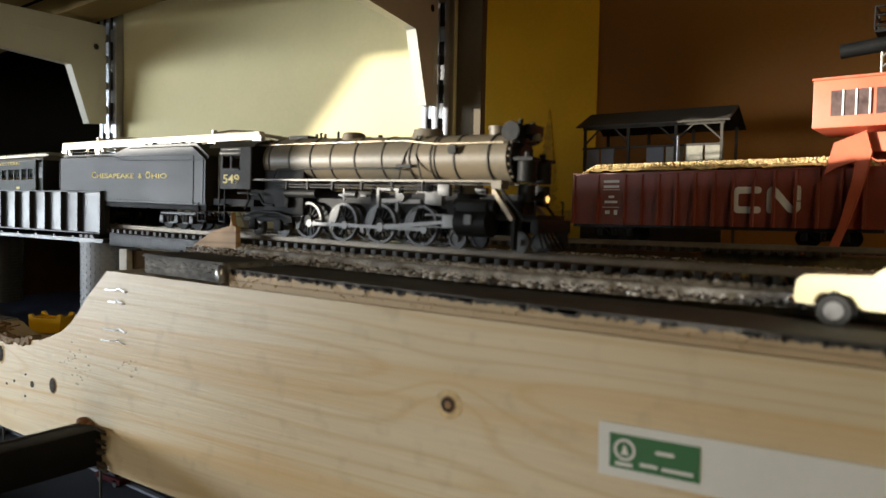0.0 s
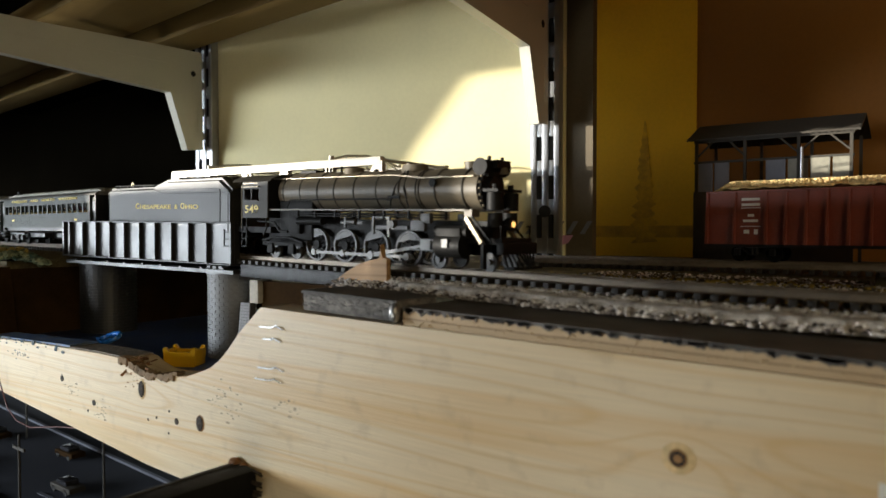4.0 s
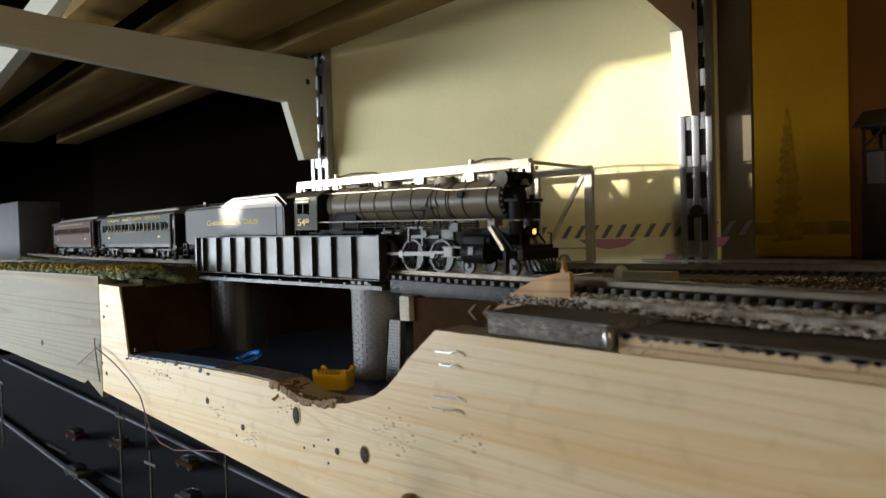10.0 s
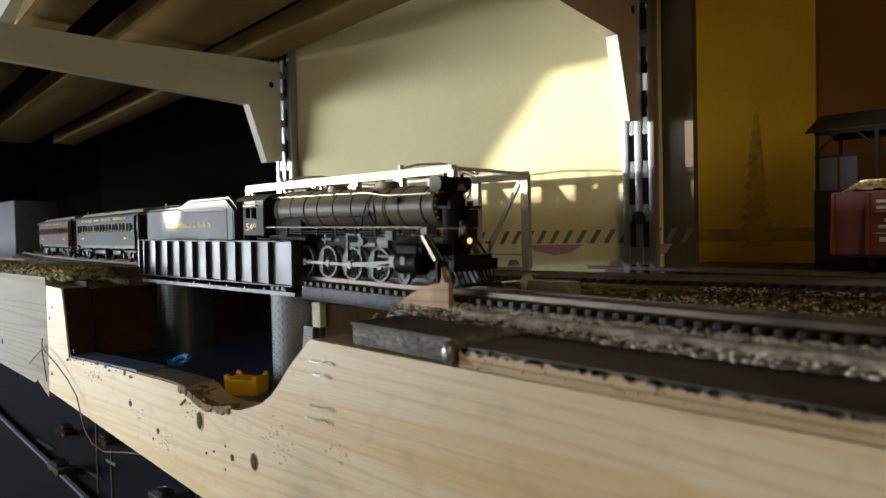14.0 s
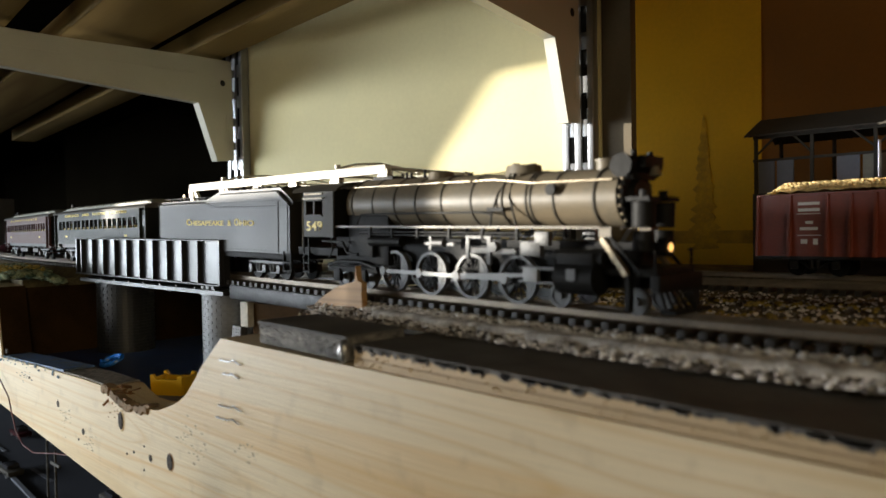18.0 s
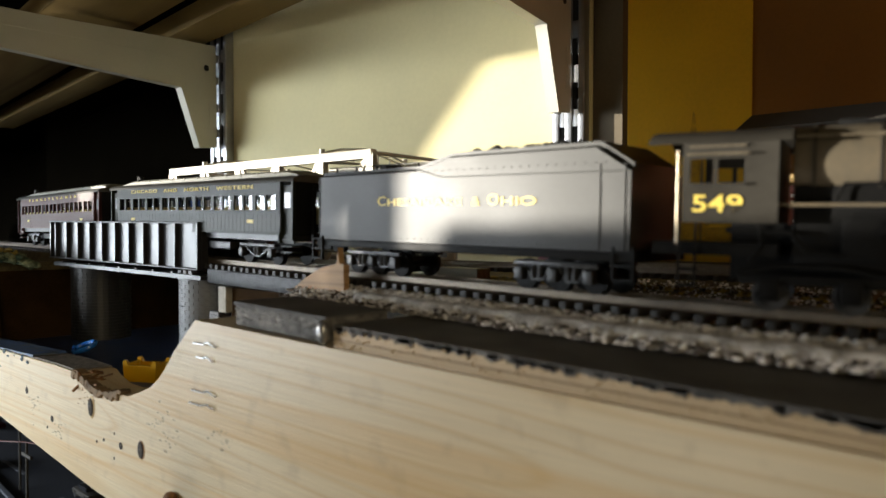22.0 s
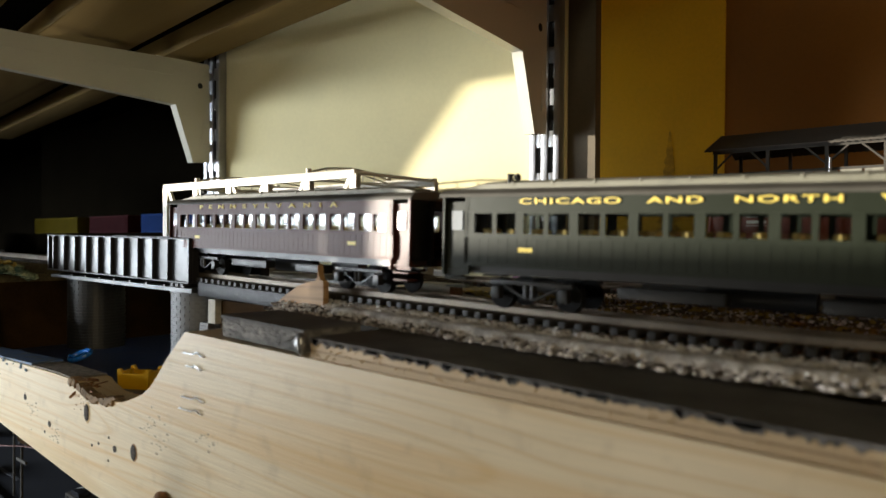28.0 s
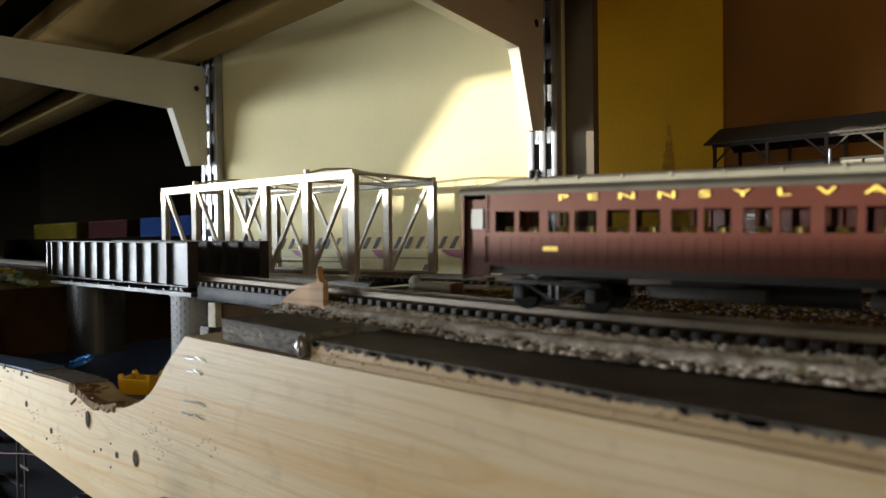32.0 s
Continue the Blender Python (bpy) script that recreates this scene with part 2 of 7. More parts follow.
# darker copy of the pier grey, with the shade of the gap in it
M_PIERSHADE = mat("shaded_grey_plastic_pier", (0.030, 0.032, 0.035), 0.4, vary=0.2, size=0.02, bump=0.2)
M_BED = mat("fine_grey_ballast_bed", (0.60, 0.59, 0.58), 0.95, vary=0.4, size=0.002, bump=0.9, fine=0.0008, col2=(0.10, 0.085, 0.08))
M_LEDGE = mat("greyed_saw_cut", (0.30, 0.26, 0.21), 0.85, vary=0.4, size=0.003, bump=0.8, fine=0.001, col2=(0.10, 0.08, 0.06))
M_STONE = mat("grey_moulded_stone", (0.30, 0.30, 0.31), 0.7, vary=0.3, size=0.003, bump=0.3, rand=0.4)
M_MORTAR = mat("dark_stone_joints", (0.10, 0.10, 0.11), 0.9, vary=0.3)
M_PLASTER = mat("off_white_foam_block", (0.55, 0.52, 0.45), 0.9, vary=0.2, size=0.008, bump=0.5)
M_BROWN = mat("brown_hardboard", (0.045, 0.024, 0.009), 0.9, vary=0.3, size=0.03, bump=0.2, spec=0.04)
M_BLUE = mat("blue_painted_base", (0.035, 0.07, 0.20), 0.40, vary=0.35, size=0.05, bump=0.15, fine=0.004)
M_WALL = mat("cream_painted_panel", (0.73, 0.645, 0.36), 0.75, vary=0.06, size=0.08, bump=0.08, fine=0.004)
# colour of the shaded gap between panel and yellow wall
M_GAPSHADE = mat("dark_brown_gap_shade", (0.11, 0.085, 0.05), 0.7, vary=0.2, size=0.05, bump=0.1)
M_YELLOW = mat("yellow_painted_wall", (0.80, 0.45, 0.006), 0.8, vary=0.12, size=0.1, bump=0.1, fine=0.004)
M_ORANGE = mat("ochre_orange_wall", (0.25, 0.094, 0.006), 0.8, vary=0.12, size=0.1, bump=0.1, fine=0.004)
# nearly black: the deep shade under the shelf is put into this colour
M_SHADEWALL = mat("shade_black_wall", (0.005, 0.004, 0.0025), 0.95, vary=0.2, size=0.1, spec=0.0)
M_STEEL = mat("zinc_steel_upright", (0.42, 0.43, 0.45), 0.35, 0.85, vary=0.15, size=0.03, bump=0.05)
M_SLOT = mat("dark_slot", (0.01, 0.01, 0.01), 0.9)
M_BRACKET = mat("white_enamelled_steel", (0.56, 0.54, 0.46), 0.35, vary=0.05, size=0.05, bump=0.03)
M_SHELF = wood("shelf_plank", (0.20, 0.135, 0.05), (0.14, 0.085, 0.03), ring=0.01, along=0, spec=0.08)
M_CEIL = mat("white_ceiling", (0.60, 0.58, 0.52), 0.9, vary=0.05, size=0.2)
M_FLOOR = mat("grey_floor", (0.12, 0.11, 0.10), 0.7, vary=0.2, size=0.1)
M_CHIP = mat("torn_wood", (0.30, 0.14, 0.05), 0.85, vary=0.4, size=0.004, bump=0.6)
M_KNOT = mat("dark_knot", (0.06, 0.04, 0.022), 0.8, vary=0.4, size=0.0012, bump=0.8, col2=(0.008, 0.006, 0.004))
M_SMUDGE = mat("grey_brown_smudge", (0.42, 0.33, 0.21), 0.7, vary=0.3, size=0.003, bump=0.2)
M_KNOTRING = mat("amber_knot_ring", (0.38, 0.20, 0.07), 0.65, vary=0.2, size=0.003)
M_KNOTPALE = mat("pale_amber_knot_halo", (0.78, 0.57, 0.28), 0.55, vary=0.2, size=0.004)
M_DRIP = mat("blue_green_paint", (0.05, 0.10, 0.13), 0.7, vary=0.4, size=0.004, bump=0.3)
M_LEDGEBLUE = mat("slopped_blue_paint", (0.05, 0.13, 0.34), 0.6, vary=0.4, size=0.008, bump=0.4, col2=(0.10, 0.12, 0.12))
M_WIRE = mat("dull_red_wire", (0.10, 0.025, 0.02), 0.5)
M_STAPLE = mat("bright_staple", (0.80, 0.81, 0.83), 0.3, 0.9)
M_YPLAS = mat("yellow_plastic", (0.72, 0.40, 0.01), 0.3, vary=0.05, size=0.01)
M_BPLAS = mat("blue_plastic", (0.02, 0.16, 0.55), 0.25, vary=0.05, size=0.01)
M_FOAM = mat("green_scenic_foam", (0.30, 0.33, 0.19), 1.0, vary=0.5, size=0.007, bump=0.8, fine=0.001, col2=(0.03, 0.07, 0.05), island=0.3)
M_STRAW = mat("straw_turf", (0.46, 0.34, 0.08), 1.0, vary=0.4, size=0.004, bump=0.7, fine=0.001)
# train
M_LOCO = mat("satin_black_boiler", (0.075, 0.066, 0.050), 0.42, 0.0, vary=0.25, size=0.03, bump=0.05, col2=(0.12, 0.095, 0.062), spec=0.25)
M_TENDER = mat("satin_black_tender", (0.030, 0.030, 0.028), 0.46, 0.0, vary=0.2, size=0.03, bump=0.04, spec=0.29)
M_BLACK = mat("matt_black_metal", (0.008, 0.008, 0.008), 0.55, vary=0.2, size=0.01, spec=0.11)
M_ROD = mat("bright_steel_rod", (0.26, 0.26, 0.26), 0.58, 0.5, vary=0.15, size=0.01)
M_TYRE = mat("worn_steel_tyre", (0.075, 0.075, 0.075), 0.5, 0.4, vary=0.2, size=0.01)
M_PIPE = mat("brassy_handrail", (0.24, 0.20, 0.14), 0.4, 0.6, vary=0.2, size=0.01)
M_GREEN = mat("dark_green_coach", (0.015, 0.019, 0.011), 0.46, vary=0.12, size=0.03, bump=0.05, spec=0.22)
M_CAB = mat("sooty_cab_side", (0.045, 0.041, 0.034), 0.5, vary=0.25, size=0.02, bump=0.05, spec=0.14)
M_SEAT = mat("yellow_buff_seat", (0.62, 0.46, 0.16), 0.7, vary=0.1, size=0.01)
M_MAROON = mat("tuscan_red_coach", (0.070, 0.021, 0.014), 0.46, vary=0.12, size=0.03, bump=0.05, spec=0.22)
M_GREYROOF = mat("weathered_olive_roof", (0.16, 0.155, 0.115), 0.6, vary=0.2, size=0.02, bump=0.1)
M_LOWROOF = mat("sooty_lower_roof", (0.060, 0.055, 0.044), 0.6, vary=0.25, size=0.02, bump=0.1)
M_GLASS = glass("clear_window", 0.07)
M_TRUCK = mat("black_plastic_truck", (0.014, 0.014, 0.014), 0.4, vary=0.2, size=0.01, spec=0.4)
M_PANE = mat("clear_window_plastic", (0.30, 0.32, 0.34), 0.12, vary=0.1, size=0.01, bump=0.0)
M_GOLD = mat("yellow_gold_lettering", (0.74, 0.57, 0.11), 0.5, vary=0.05, bump=0)
M_WHITE = mat("white_lettering", (0.88, 0.88, 0.86), 0.5, vary=0.05, bump=0)
M_LAMP = glow("warm_headlamp", (1.0, 0.55, 0.16), 1.6)
M_OXIDE = mat("oxide_red_steel", (0.27, 0.062, 0.036), 0.42, vary=0.2, size=0.02, bump=0.08)
M_SAND = mat("tan_gravel_load", (0.92, 0.70, 0.34), 0.95, vary=0.3, size=0.003, bump=1.0, fine=0.0016, island=0.5)
M_CRANE = mat("orange_red_crane", (0.58, 0.13, 0.06), 0.5, vary=0.12, size=0.02, bump=0.06)
M_SHED = mat("dark_brown_shed", (0.045, 0.038, 0.028), 0.8, vary=0.25, size=0.01, bump=0.2)
M_SHEDPANE = mat("grey_shed_panel", (0.24, 0.23, 0.18), 0.6, vary=0.2, size=0.01)
M_CRANEPANE = mat("dusty_dark_cab_pane", (0.13, 0.085, 0.075), 0.35, vary=0.3, size=0.006, col2=(0.05, 0.03, 0.03))
M_CREAM = mat("cream_car_paint", (0.72, 0.66, 0.44), 0.25, vary=0.05, size=0.01, bump=0.0, coat=0.4)
M_CARGLASS = mat("dark_car_glass", (0.03, 0.03, 0.035), 0.08, vary=0.05, bump=0)
M_RUBBER = mat("black_rubber", (0.018, 0.018, 0.018), 0.8, vary=0.2, size=0.003)
M_CHROME = mat("chrome_plate", (0.8, 0.8, 0.8), 0.15, 1.0, vary=0.05, bump=0)
M_LABEL = mat("white_paper_label", (0.80, 0.79, 0.74), 0.55, vary=0.04, bump=0.02)
M_LABELG = mat("green_print", (0.03, 0.16, 0.05), 0.55, vary=0.05, bump=0.02)
# street grey darkened to blue-black: shade under the layout is in the colour
M_ROADL = mat("shaded_grey_street", (0.014, 0.018, 0.032), 0.8, vary=0.2, size=0.05, bump=0.1)
M_KERB = mat("pale_kerb", (0.12, 0.13, 0.16), 0.8, vary=0.1)
M_HOUSE = mat("pale_house_wall", (0.42, 0.42, 0.40), 0.8, vary=0.15, size=0.02)
M_CARTON = mat("dim_grey_card", (0.13, 0.13, 0.135), 0.8, vary=0.15, size=0.02)
M_PINK = mat("violet_pink_paint", (0.48, 0.24, 0.36), 0.8, vary=0.1)
M_LIME = mat("pale_lime_paint", (0.76, 0.74, 0.50), 0.8, vary=0.1)
M_CBLUE = mat("blue_container", (0.014, 0.036, 0.13), 0.9, vary=0.1, spec=0.05)
M_CMAR = mat("maroon_container", (0.036, 0.009, 0.011), 0.9, vary=0.1, spec=0.05)
M_CYEL = mat("yellow_container", (0.085, 0.064, 0.006), 0.9, vary=0.1, spec=0.05)
M_DIMYEL = mat("faded_yellow_paint", (0.12, 0.08, 0.02), 0.8)
M_FIRPAINT = mat("thin_brown_paint", (0.62, 0.345, 0.006), 0.8, vary=0.3, size=0.012)
M_WALLPAINT = mat("brown_wall_painting", (0.54, 0.295, 0.006), 0.8, vary=0.3, size=0.02)
M_SLATE = mat("slate_paint", (0.16, 0.17, 0.20), 0.8, vary=0.1)


# ---- mesh helpers ----
def box(bm, x0, x1, y0, y1, z0, z1, m=None, bev=0.0):
    r = bmesh.ops.create_cube(bm, size=1.0)
    bmesh.ops.transform(bm, verts=r["verts"], matrix=Matrix.Translation(((x0 + x1) / 2, (y0 + y1) / 2, (z0 + z1) / 2)) @ Matrix.Diagonal((x1 - x0, y1 - y0, z1 - z0, 1)))
    if bev:
        es = list({e for v in r["verts"] for e in v.link_edges})
        r = bmesh.ops.bevel(bm, geom=es, offset=bev, segments=2, affect="EDGES", profile=0.6)
    if m is not None:
        bmesh.ops.transform(bm, verts=list({v for v in r["verts"]}), matrix=m)
    return bm


def cyl(bm, p, q, r, r2=None, seg=20, caps=True):
    p, q = Vector(p), Vector(q)
    d = q - p
    m = Matrix.Translation((p + q) / 2) @ d.to_track_quat("Z", "Y").to_matrix().to_4x4()
    bmesh.ops.create_cone(bm, cap_ends=caps, segments=seg, radius1=r, radius2=r if r2 is None else r2, depth=d.length, matrix=m)
    return bm


def ball(bm, c, r, sub=2, squash=(1, 1, 1)):
    bmesh.ops.create_icosphere(bm, subdivisions=sub, radius=r, matrix=Matrix.Translation(c) @ Matrix.Diagonal((*squash, 1)))
    return bm


def plate(bm, pts, y0, y1):
    """A flat plate with the outline pts in x and z, from y0 to y1."""
    a = [bm.verts.new((x, y0, z)) for x, z in pts]
    b = [bm.verts.new((x, y1, z)) for x, z in pts]
    n = len(pts)
    fs = [bm.faces.new(a), bm.faces.new(b[::-1])]
    for i in range(n):
        fs.append(bm.faces.new((a[i], b[i], b[(i + 1) % n], a[(i + 1) % n])))
    bmesh.ops.recalc_face_normals(bm, faces=fs)
    return bm


def sweep(bm, profile, x0, x1, cap=True):
    """The profile in y and z, drawn along x."""
    a = [bm.verts.new((x0, y, z)) for y, z in profile]
    b = [bm.verts.new((x1, y, z)) for y, z in profile]
    n = len(profile)
    fs = [bm.faces.new((a[i], b[i], b[(i + 1) % n], a[(i + 1) % n])) for i in range(n)]
    if cap:
        fs += [bm.faces.new(a[::-1]), bm.faces.new(b)]
    bmesh.ops.recalc_face_normals(bm, faces=fs)
    return bm


def tube(bm, pts, r, seg=8):
    for p, q in zip(pts, pts[1:]):
        cyl(bm, p, q, r, seg=seg)
    for p in pts[1:-1]:
        ball(bm, p, r, 1)
    return bm


def ring(bm, c, axis, r_out, r_in, half, seg=28):
    """A flat ring round c whose axle is the y or x axis."""
    rows = []
    for i in range(seg):
        a = 2 * math.pi * i / seg
        row = []
        for r, h in ((r_in, -half), (r_out, -half), (r_out, half), (r_in, half)):
            u, v = r * math.cos(a), r * math.sin(a)
            off = (u, h, v) if axis == "y" else (h, u, v) if axis == "x" else (u, v, h)
            row.append(bm.verts.new(Vector(c) + Vector(off)))
        rows.append(row)
    fs = []
    for i in range(seg):
        p, q = rows[i], rows[(i + 1) % seg]
        fs += [bm.faces.new((p[k], q[k], q[(k + 1) % 4], p[(k + 1) % 4])) for k in range(4)]
    bmesh.ops.recalc_face_normals(bm, faces=fs)
    return bm


def B():
    return bmesh.new()


def mesh_of(name, bm, material, smooth=True):
    me = bpy.data.meshes.new(name)
    if smooth:
        for e in bm.edges:
            if len(e.link_faces) == 2 and e.calc_face_angle(0) > 0.6:
                e.smooth = False
        for f in bm.faces:
            f.smooth = True
    bm.to_mesh(me)
    bm.free()
    me.materials.append(material)
    return me


def part(name, bm, material, parent=None, label=""):
    ob = new(name, mesh_of(name, bm, material))
    if parent:
        ob.parent = parent
    return tagged(ob, label)


def thing(name, label, category, m=None, group=""):
    ob = new(name)
    ob.empty_display_size = 0.01
    if m is not None:
        ob.matrix_basis = m
    return tagged(ob, label, category, group)


def solid(name, bm, material, label, category, kind="", group="", m=None):
    """A thing of one mesh."""
    ob = new(name, mesh_of(name, bm, material))
    if m is not None:
        ob.matrix_basis = m
    return tagged(ob, label, category, group, kind)


def text(name, words, size, m, material, parent, wide=1.0, gap=1.0, label="", fit=0.0):
    """Lettering with Blender's own font, turned into a mesh; m: the pose of its middle, facing +z of m."""
    cu = bpy.data.curves.new(name, "FONT")
    cu.body, cu.size, cu.align_x, cu.align_y, cu.space_character, cu.extrude, cu.offset = words, size, "CENTER", "CENTER", gap, 0.00012, size * 0.010
    tmp = bpy.data.objects.new(name, cu)
    scene.collection.objects.link(tmp)
    bpy.context.view_layer.update()
    me = bpy.data.meshes.new_from_object(tmp.evaluated_get(bpy.context.evaluated_depsgraph_get()))
    bpy.data.objects.remove(tmp)
    if fit:
        xs = [v.co.x for v in me.vertices]
        wide = fit / (max(xs) - min(xs))
    me.transform(m @ Matrix.Diagonal((wide, 1, 1, 1)))
    me.materials.clear()
    me.materials.append(material)
    ob = new(name, me)
    ob.parent = parent
    return tagged(ob, label)


NEAR = pose(0, 0, 0, 90, 0, 0)      # lettering upright on a side that faces -y


# ---- the room ----
def wall_box(name, x0, x1, y0, y1, z0, z1, material, label):
    return solid(name, box(B(), x0, x1, y0, y1, z0, z1), material, label, "wall", "structure")




# west wall added out of view; upper opening shapes the sun, lower passes lamp light
WY = -0.50
bm = B()
outline = [(-1.270, 1.278), (-1.254, 1.314), (-1.208, 1.380), (-1.00, 1.385), (-0.97, 1.50), (-0.428, 1.50), (-0.428, 1.206), (-0.488, 1.206), (-0.492, 1.243), (-0.69, 1.243), (-0.70, 1.230), (-0.735, 1.230), (-0.735, 1.271), (-1.05, 1.271), (-1.055, 1.258), (-1.10, 1.258), (-1.105, 1.278)]
outer = [(-4.4, 0.0), (-0.42, 0.0), (-0.42, 2.6), (-4.4, 2.6)]
lower = [(-4.2, 1.0), (-0.50, 1.0), (-0.50, 1.214), (-0.745, 1.214), (-0.745, 1.250), (-1.045, 1.250), (-1.045, 1.248), (-1.29, 1.248), (-1.29, 1.283), (-4.2, 1.283)]
upper = [(-1.150, 1.403), (-1.100, 1.403), (-1.100, 1.425), (-1.150, 1.425)]
loops = [[bm.verts.new((x, WY, z)) for x, z in q] for q in (outline, outer, lower, upper)]
es = [bm.edges.new((v[i], v[(i + 1) % len(v)])) for v in loops for i in range(len(v))]
bmesh.ops.triangle_fill(bm, use_beauty=True, edges=es)
r = bmesh.ops.extrude_face_region(bm, geom=bm.faces[:])
bmesh.ops.translate(bm, verts=[v for v in r["geom"] if isinstance(v, bmesh.types.BMVert)], vec=(0, -0.015, 0))
bmesh.ops.recalc_face_normals(bm, faces=bm.faces[:])
solid("sun_mask_wall", bm, M_SHADEWALL, "added unseen wall, its openings cut to shape the light", "wall", "structure")
# unseen blocks added outside, stepped in height to cut off the low sun
wall_box("sun_block", -8.0, -2.95, -1.80, -1.75, 0, 1.33, M_CEIL, "added unseen block that cuts off the low sun")
for x0, x1, top in ((-2.95, -2.71, 1.272), (-2.71, -2.40, 1.276), (-2.40, -2.12, 1.236)):
    wall_box("sun_block", x0, x1, -1.80, -1.75, 0, top, M_CEIL, "stepped stretch of the added unseen sun block")
wall_box("sun_block", -2.12, -0.50, -1.80, -1.75, 0, 1.19, M_CEIL, "lower end of the added unseen sun block")
# unseen bars added across the lower opening
for x in (-3.10, -2.32, -1.78):
    solid("window_bar", box(B(), x - 0.006, x + 0.006, WY - 0.012, WY - 0.003, 1.0, 1.283), M_SHADEWALL, "added unseen bar across the lower opening", "window", "structure")
# walls, floor and ceiling added to close the room
wall_box("wall_west", -4.5, -4.4, -0.52, 1.2, 0, 2.6, M_SHADEWALL, "dark wall closing the end of the layout")
wall_box("wall_return", -0.44, -0.42, -2.0, -0.515, 0, 2.6, M_SHADEWALL, "dark wall behind the viewer's place")
# unseen pale sheet added where the low side fill lamp stands
solid("side_fill_backing", box(B(), -0.4195, -0.4165, -1.36, -0.84, 0.58, 0.98), M_CEIL, "added pale sheet behind the low side fill lamp", "window", "structure")
wall_box("wall_east", 2.2, 2.3, -2.6, 1.2, 0, 2.6, M_ORANGE, "ochre painted wall at the end of the room")
wall_box("wall_south", -0.44, 2.2, -2.1, -2.0, 0, 2.6, M_SHADEWALL, "dark wall behind the viewer")
wall_box("wall_north", -4.4, 2.2, 1.1, 1.2, 0, 2.6, M_SHADEWALL, "dark wall behind the shelving")
solid("floor", box(B(), -4.4, 2.2, -2.0, 1.1, -0.05, 0.0), M_FLOOR, "grey floor of the room", "floor", "structure")
solid("ceiling", box(B(), -4.4, 2.2, -2.0, 1.1, 2.6, 2.65), M_CEIL, "white ceiling", "ceiling", "structure")

# ---- back panel, yellow and ochre walls ----
WALL = pose(-0.464, 0.2524, 0, 0, 0, 8.92)          # along the panel, its front at y = 0
# dark strip added in place of the shaded gap past the panel
solid("gap_shade_strip", box(B(), 0.3895, 0.4115, 0.001, 0.012, 1.17, 1.75), M_GAPSHADE, "dark strip added for the shaded gap beside the panel", "board", "structure", m=WALL)
solid("back_panel", box(B(), 0.0, 0.3890, 0.0, 0.012, 1.17, 1.75, bev=0.001), M_WALL, "cream painted panel behind the tracks, sunlit in part", "panel", "structure", m=WALL)
solid("wall_yellow", box(B(), -0.42, -0.05, 0.560, 0.60, 1.0, 2.0), M_YELLOW, "saturated yellow painted wall in shade", "wall", "structure")
solid("wall_ochre", box(B(), 0.0, 1.6, 0.0, 0.04, 1.0, 2.0), M_ORANGE, "dim ochre-orange painted wall", "wall", "structure", m=pose(-0.05, 0.562, 0, 0, 0, -4))
# wall colour carries the shade of the recess
solid("wall_behind_shelf", box(B(), -2.0, -0.42, 0.60, 0.64, 1.0, 2.0), M_SHADEWALL, "wall deep under the shelf, its shade in the colour", "wall", "structure")

# ---- layout boards ----
prof = [(-0.4382, 1.1235), (-0.182, 1.1020), (-0.057, 1.0975), (0.30, 1.0930), (0.75, 1.0900), (0.75, 1.1860), (0.25, 1.1905), (0.08, 1.1935), (0.0, 1.1950), (-0.0807, 1.1967),
        (-0.090, 1.1890), (-0.0976, 1.1827), (-0.106, 1.1740), (-0.1128, 1.1680), (-0.121, 1.1630), (-0.1293, 1.1600), (-0.142, 1.1560), (-0.1541, 1.1548), (-0.168, 1.1534), (-0.1815, 1.1534),
        (-0.193, 1.1562), (-0.199, 1.1588), (-0.2338, 1.1591), (-0.312, 1.1575), (-0.390, 1.1548), (-0.3935, 1.170), (-0.397, 1.188), (-0.4016, 1.2054), (-0.4382, 1.2065)]
bm = plate(B(), prof, 0.0, 0.019)
solid("front_board", bm, M_PINE, "pale pine board edging the layout, sawn out in a curve", "board")
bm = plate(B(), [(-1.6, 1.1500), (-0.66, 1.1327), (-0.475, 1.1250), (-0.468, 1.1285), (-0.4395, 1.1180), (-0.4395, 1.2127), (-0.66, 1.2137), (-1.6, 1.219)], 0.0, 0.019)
solid("front_board", bm, M_PINE2, "whitish pine board with a rough lower edge, its colour dimmed", "board")
# the ground of the layout
bm = B()
box(bm, -0.155, 0.9, 0.0685, 0.56, 1.1905, 1.2035)
box(bm, -0.0545, 0.9, 0.019, 0.0685, 1.1850, 1.1945)
solid("layout_deck", bm, M_DECK, "brown earth-covered layout deck", "deck", "structure")
solid("layout_deck", box(B(), -1.8, -0.405, 0.019, 0.60, 1.195, 1.2095), M_DECK, "earth-covered deck beyond the gap", "deck", "structure")
solid("water_base", box(B(), -0.405, -0.155, 0.0195, 0.60, 1.130, 1.1512), M_BLUE, "blue painted base of the river gap", "base", "structure")
solid("gap_side_board", box(B(), -0.4075, -0.4045, 0.019, 0.60, 1.142, 1.2035), M_BROWN, "dark brown board closing the side of the gap", "board")
solid("gap_side_skin", plate(B(), [(-0.3925, 1.1560), (-0.3960, 1.1720), (-0.3995, 1.1900), (-0.4030, 1.2053), (-0.4005, 1.2055), (-0.3960, 1.1880), (-0.3925, 1.1700), (-0.3888, 1.1558)], 0.0012, 0.0195), M_BROWN, "dark brown skin on the sawn end of the board", "board")
solid("gap_back_board", box(B(), -0.404, -0.157, 0.36, 0.363, 1.142, 1.20), M_BROWN, "dark brown board at the back of the gap", "board")
solid("gap_end_board", box(B(), -0.158, -0.155, 0.075, 0.36, 1.142, 1.2035), M_BROWN, "brown hardboard side of the gap", "board")


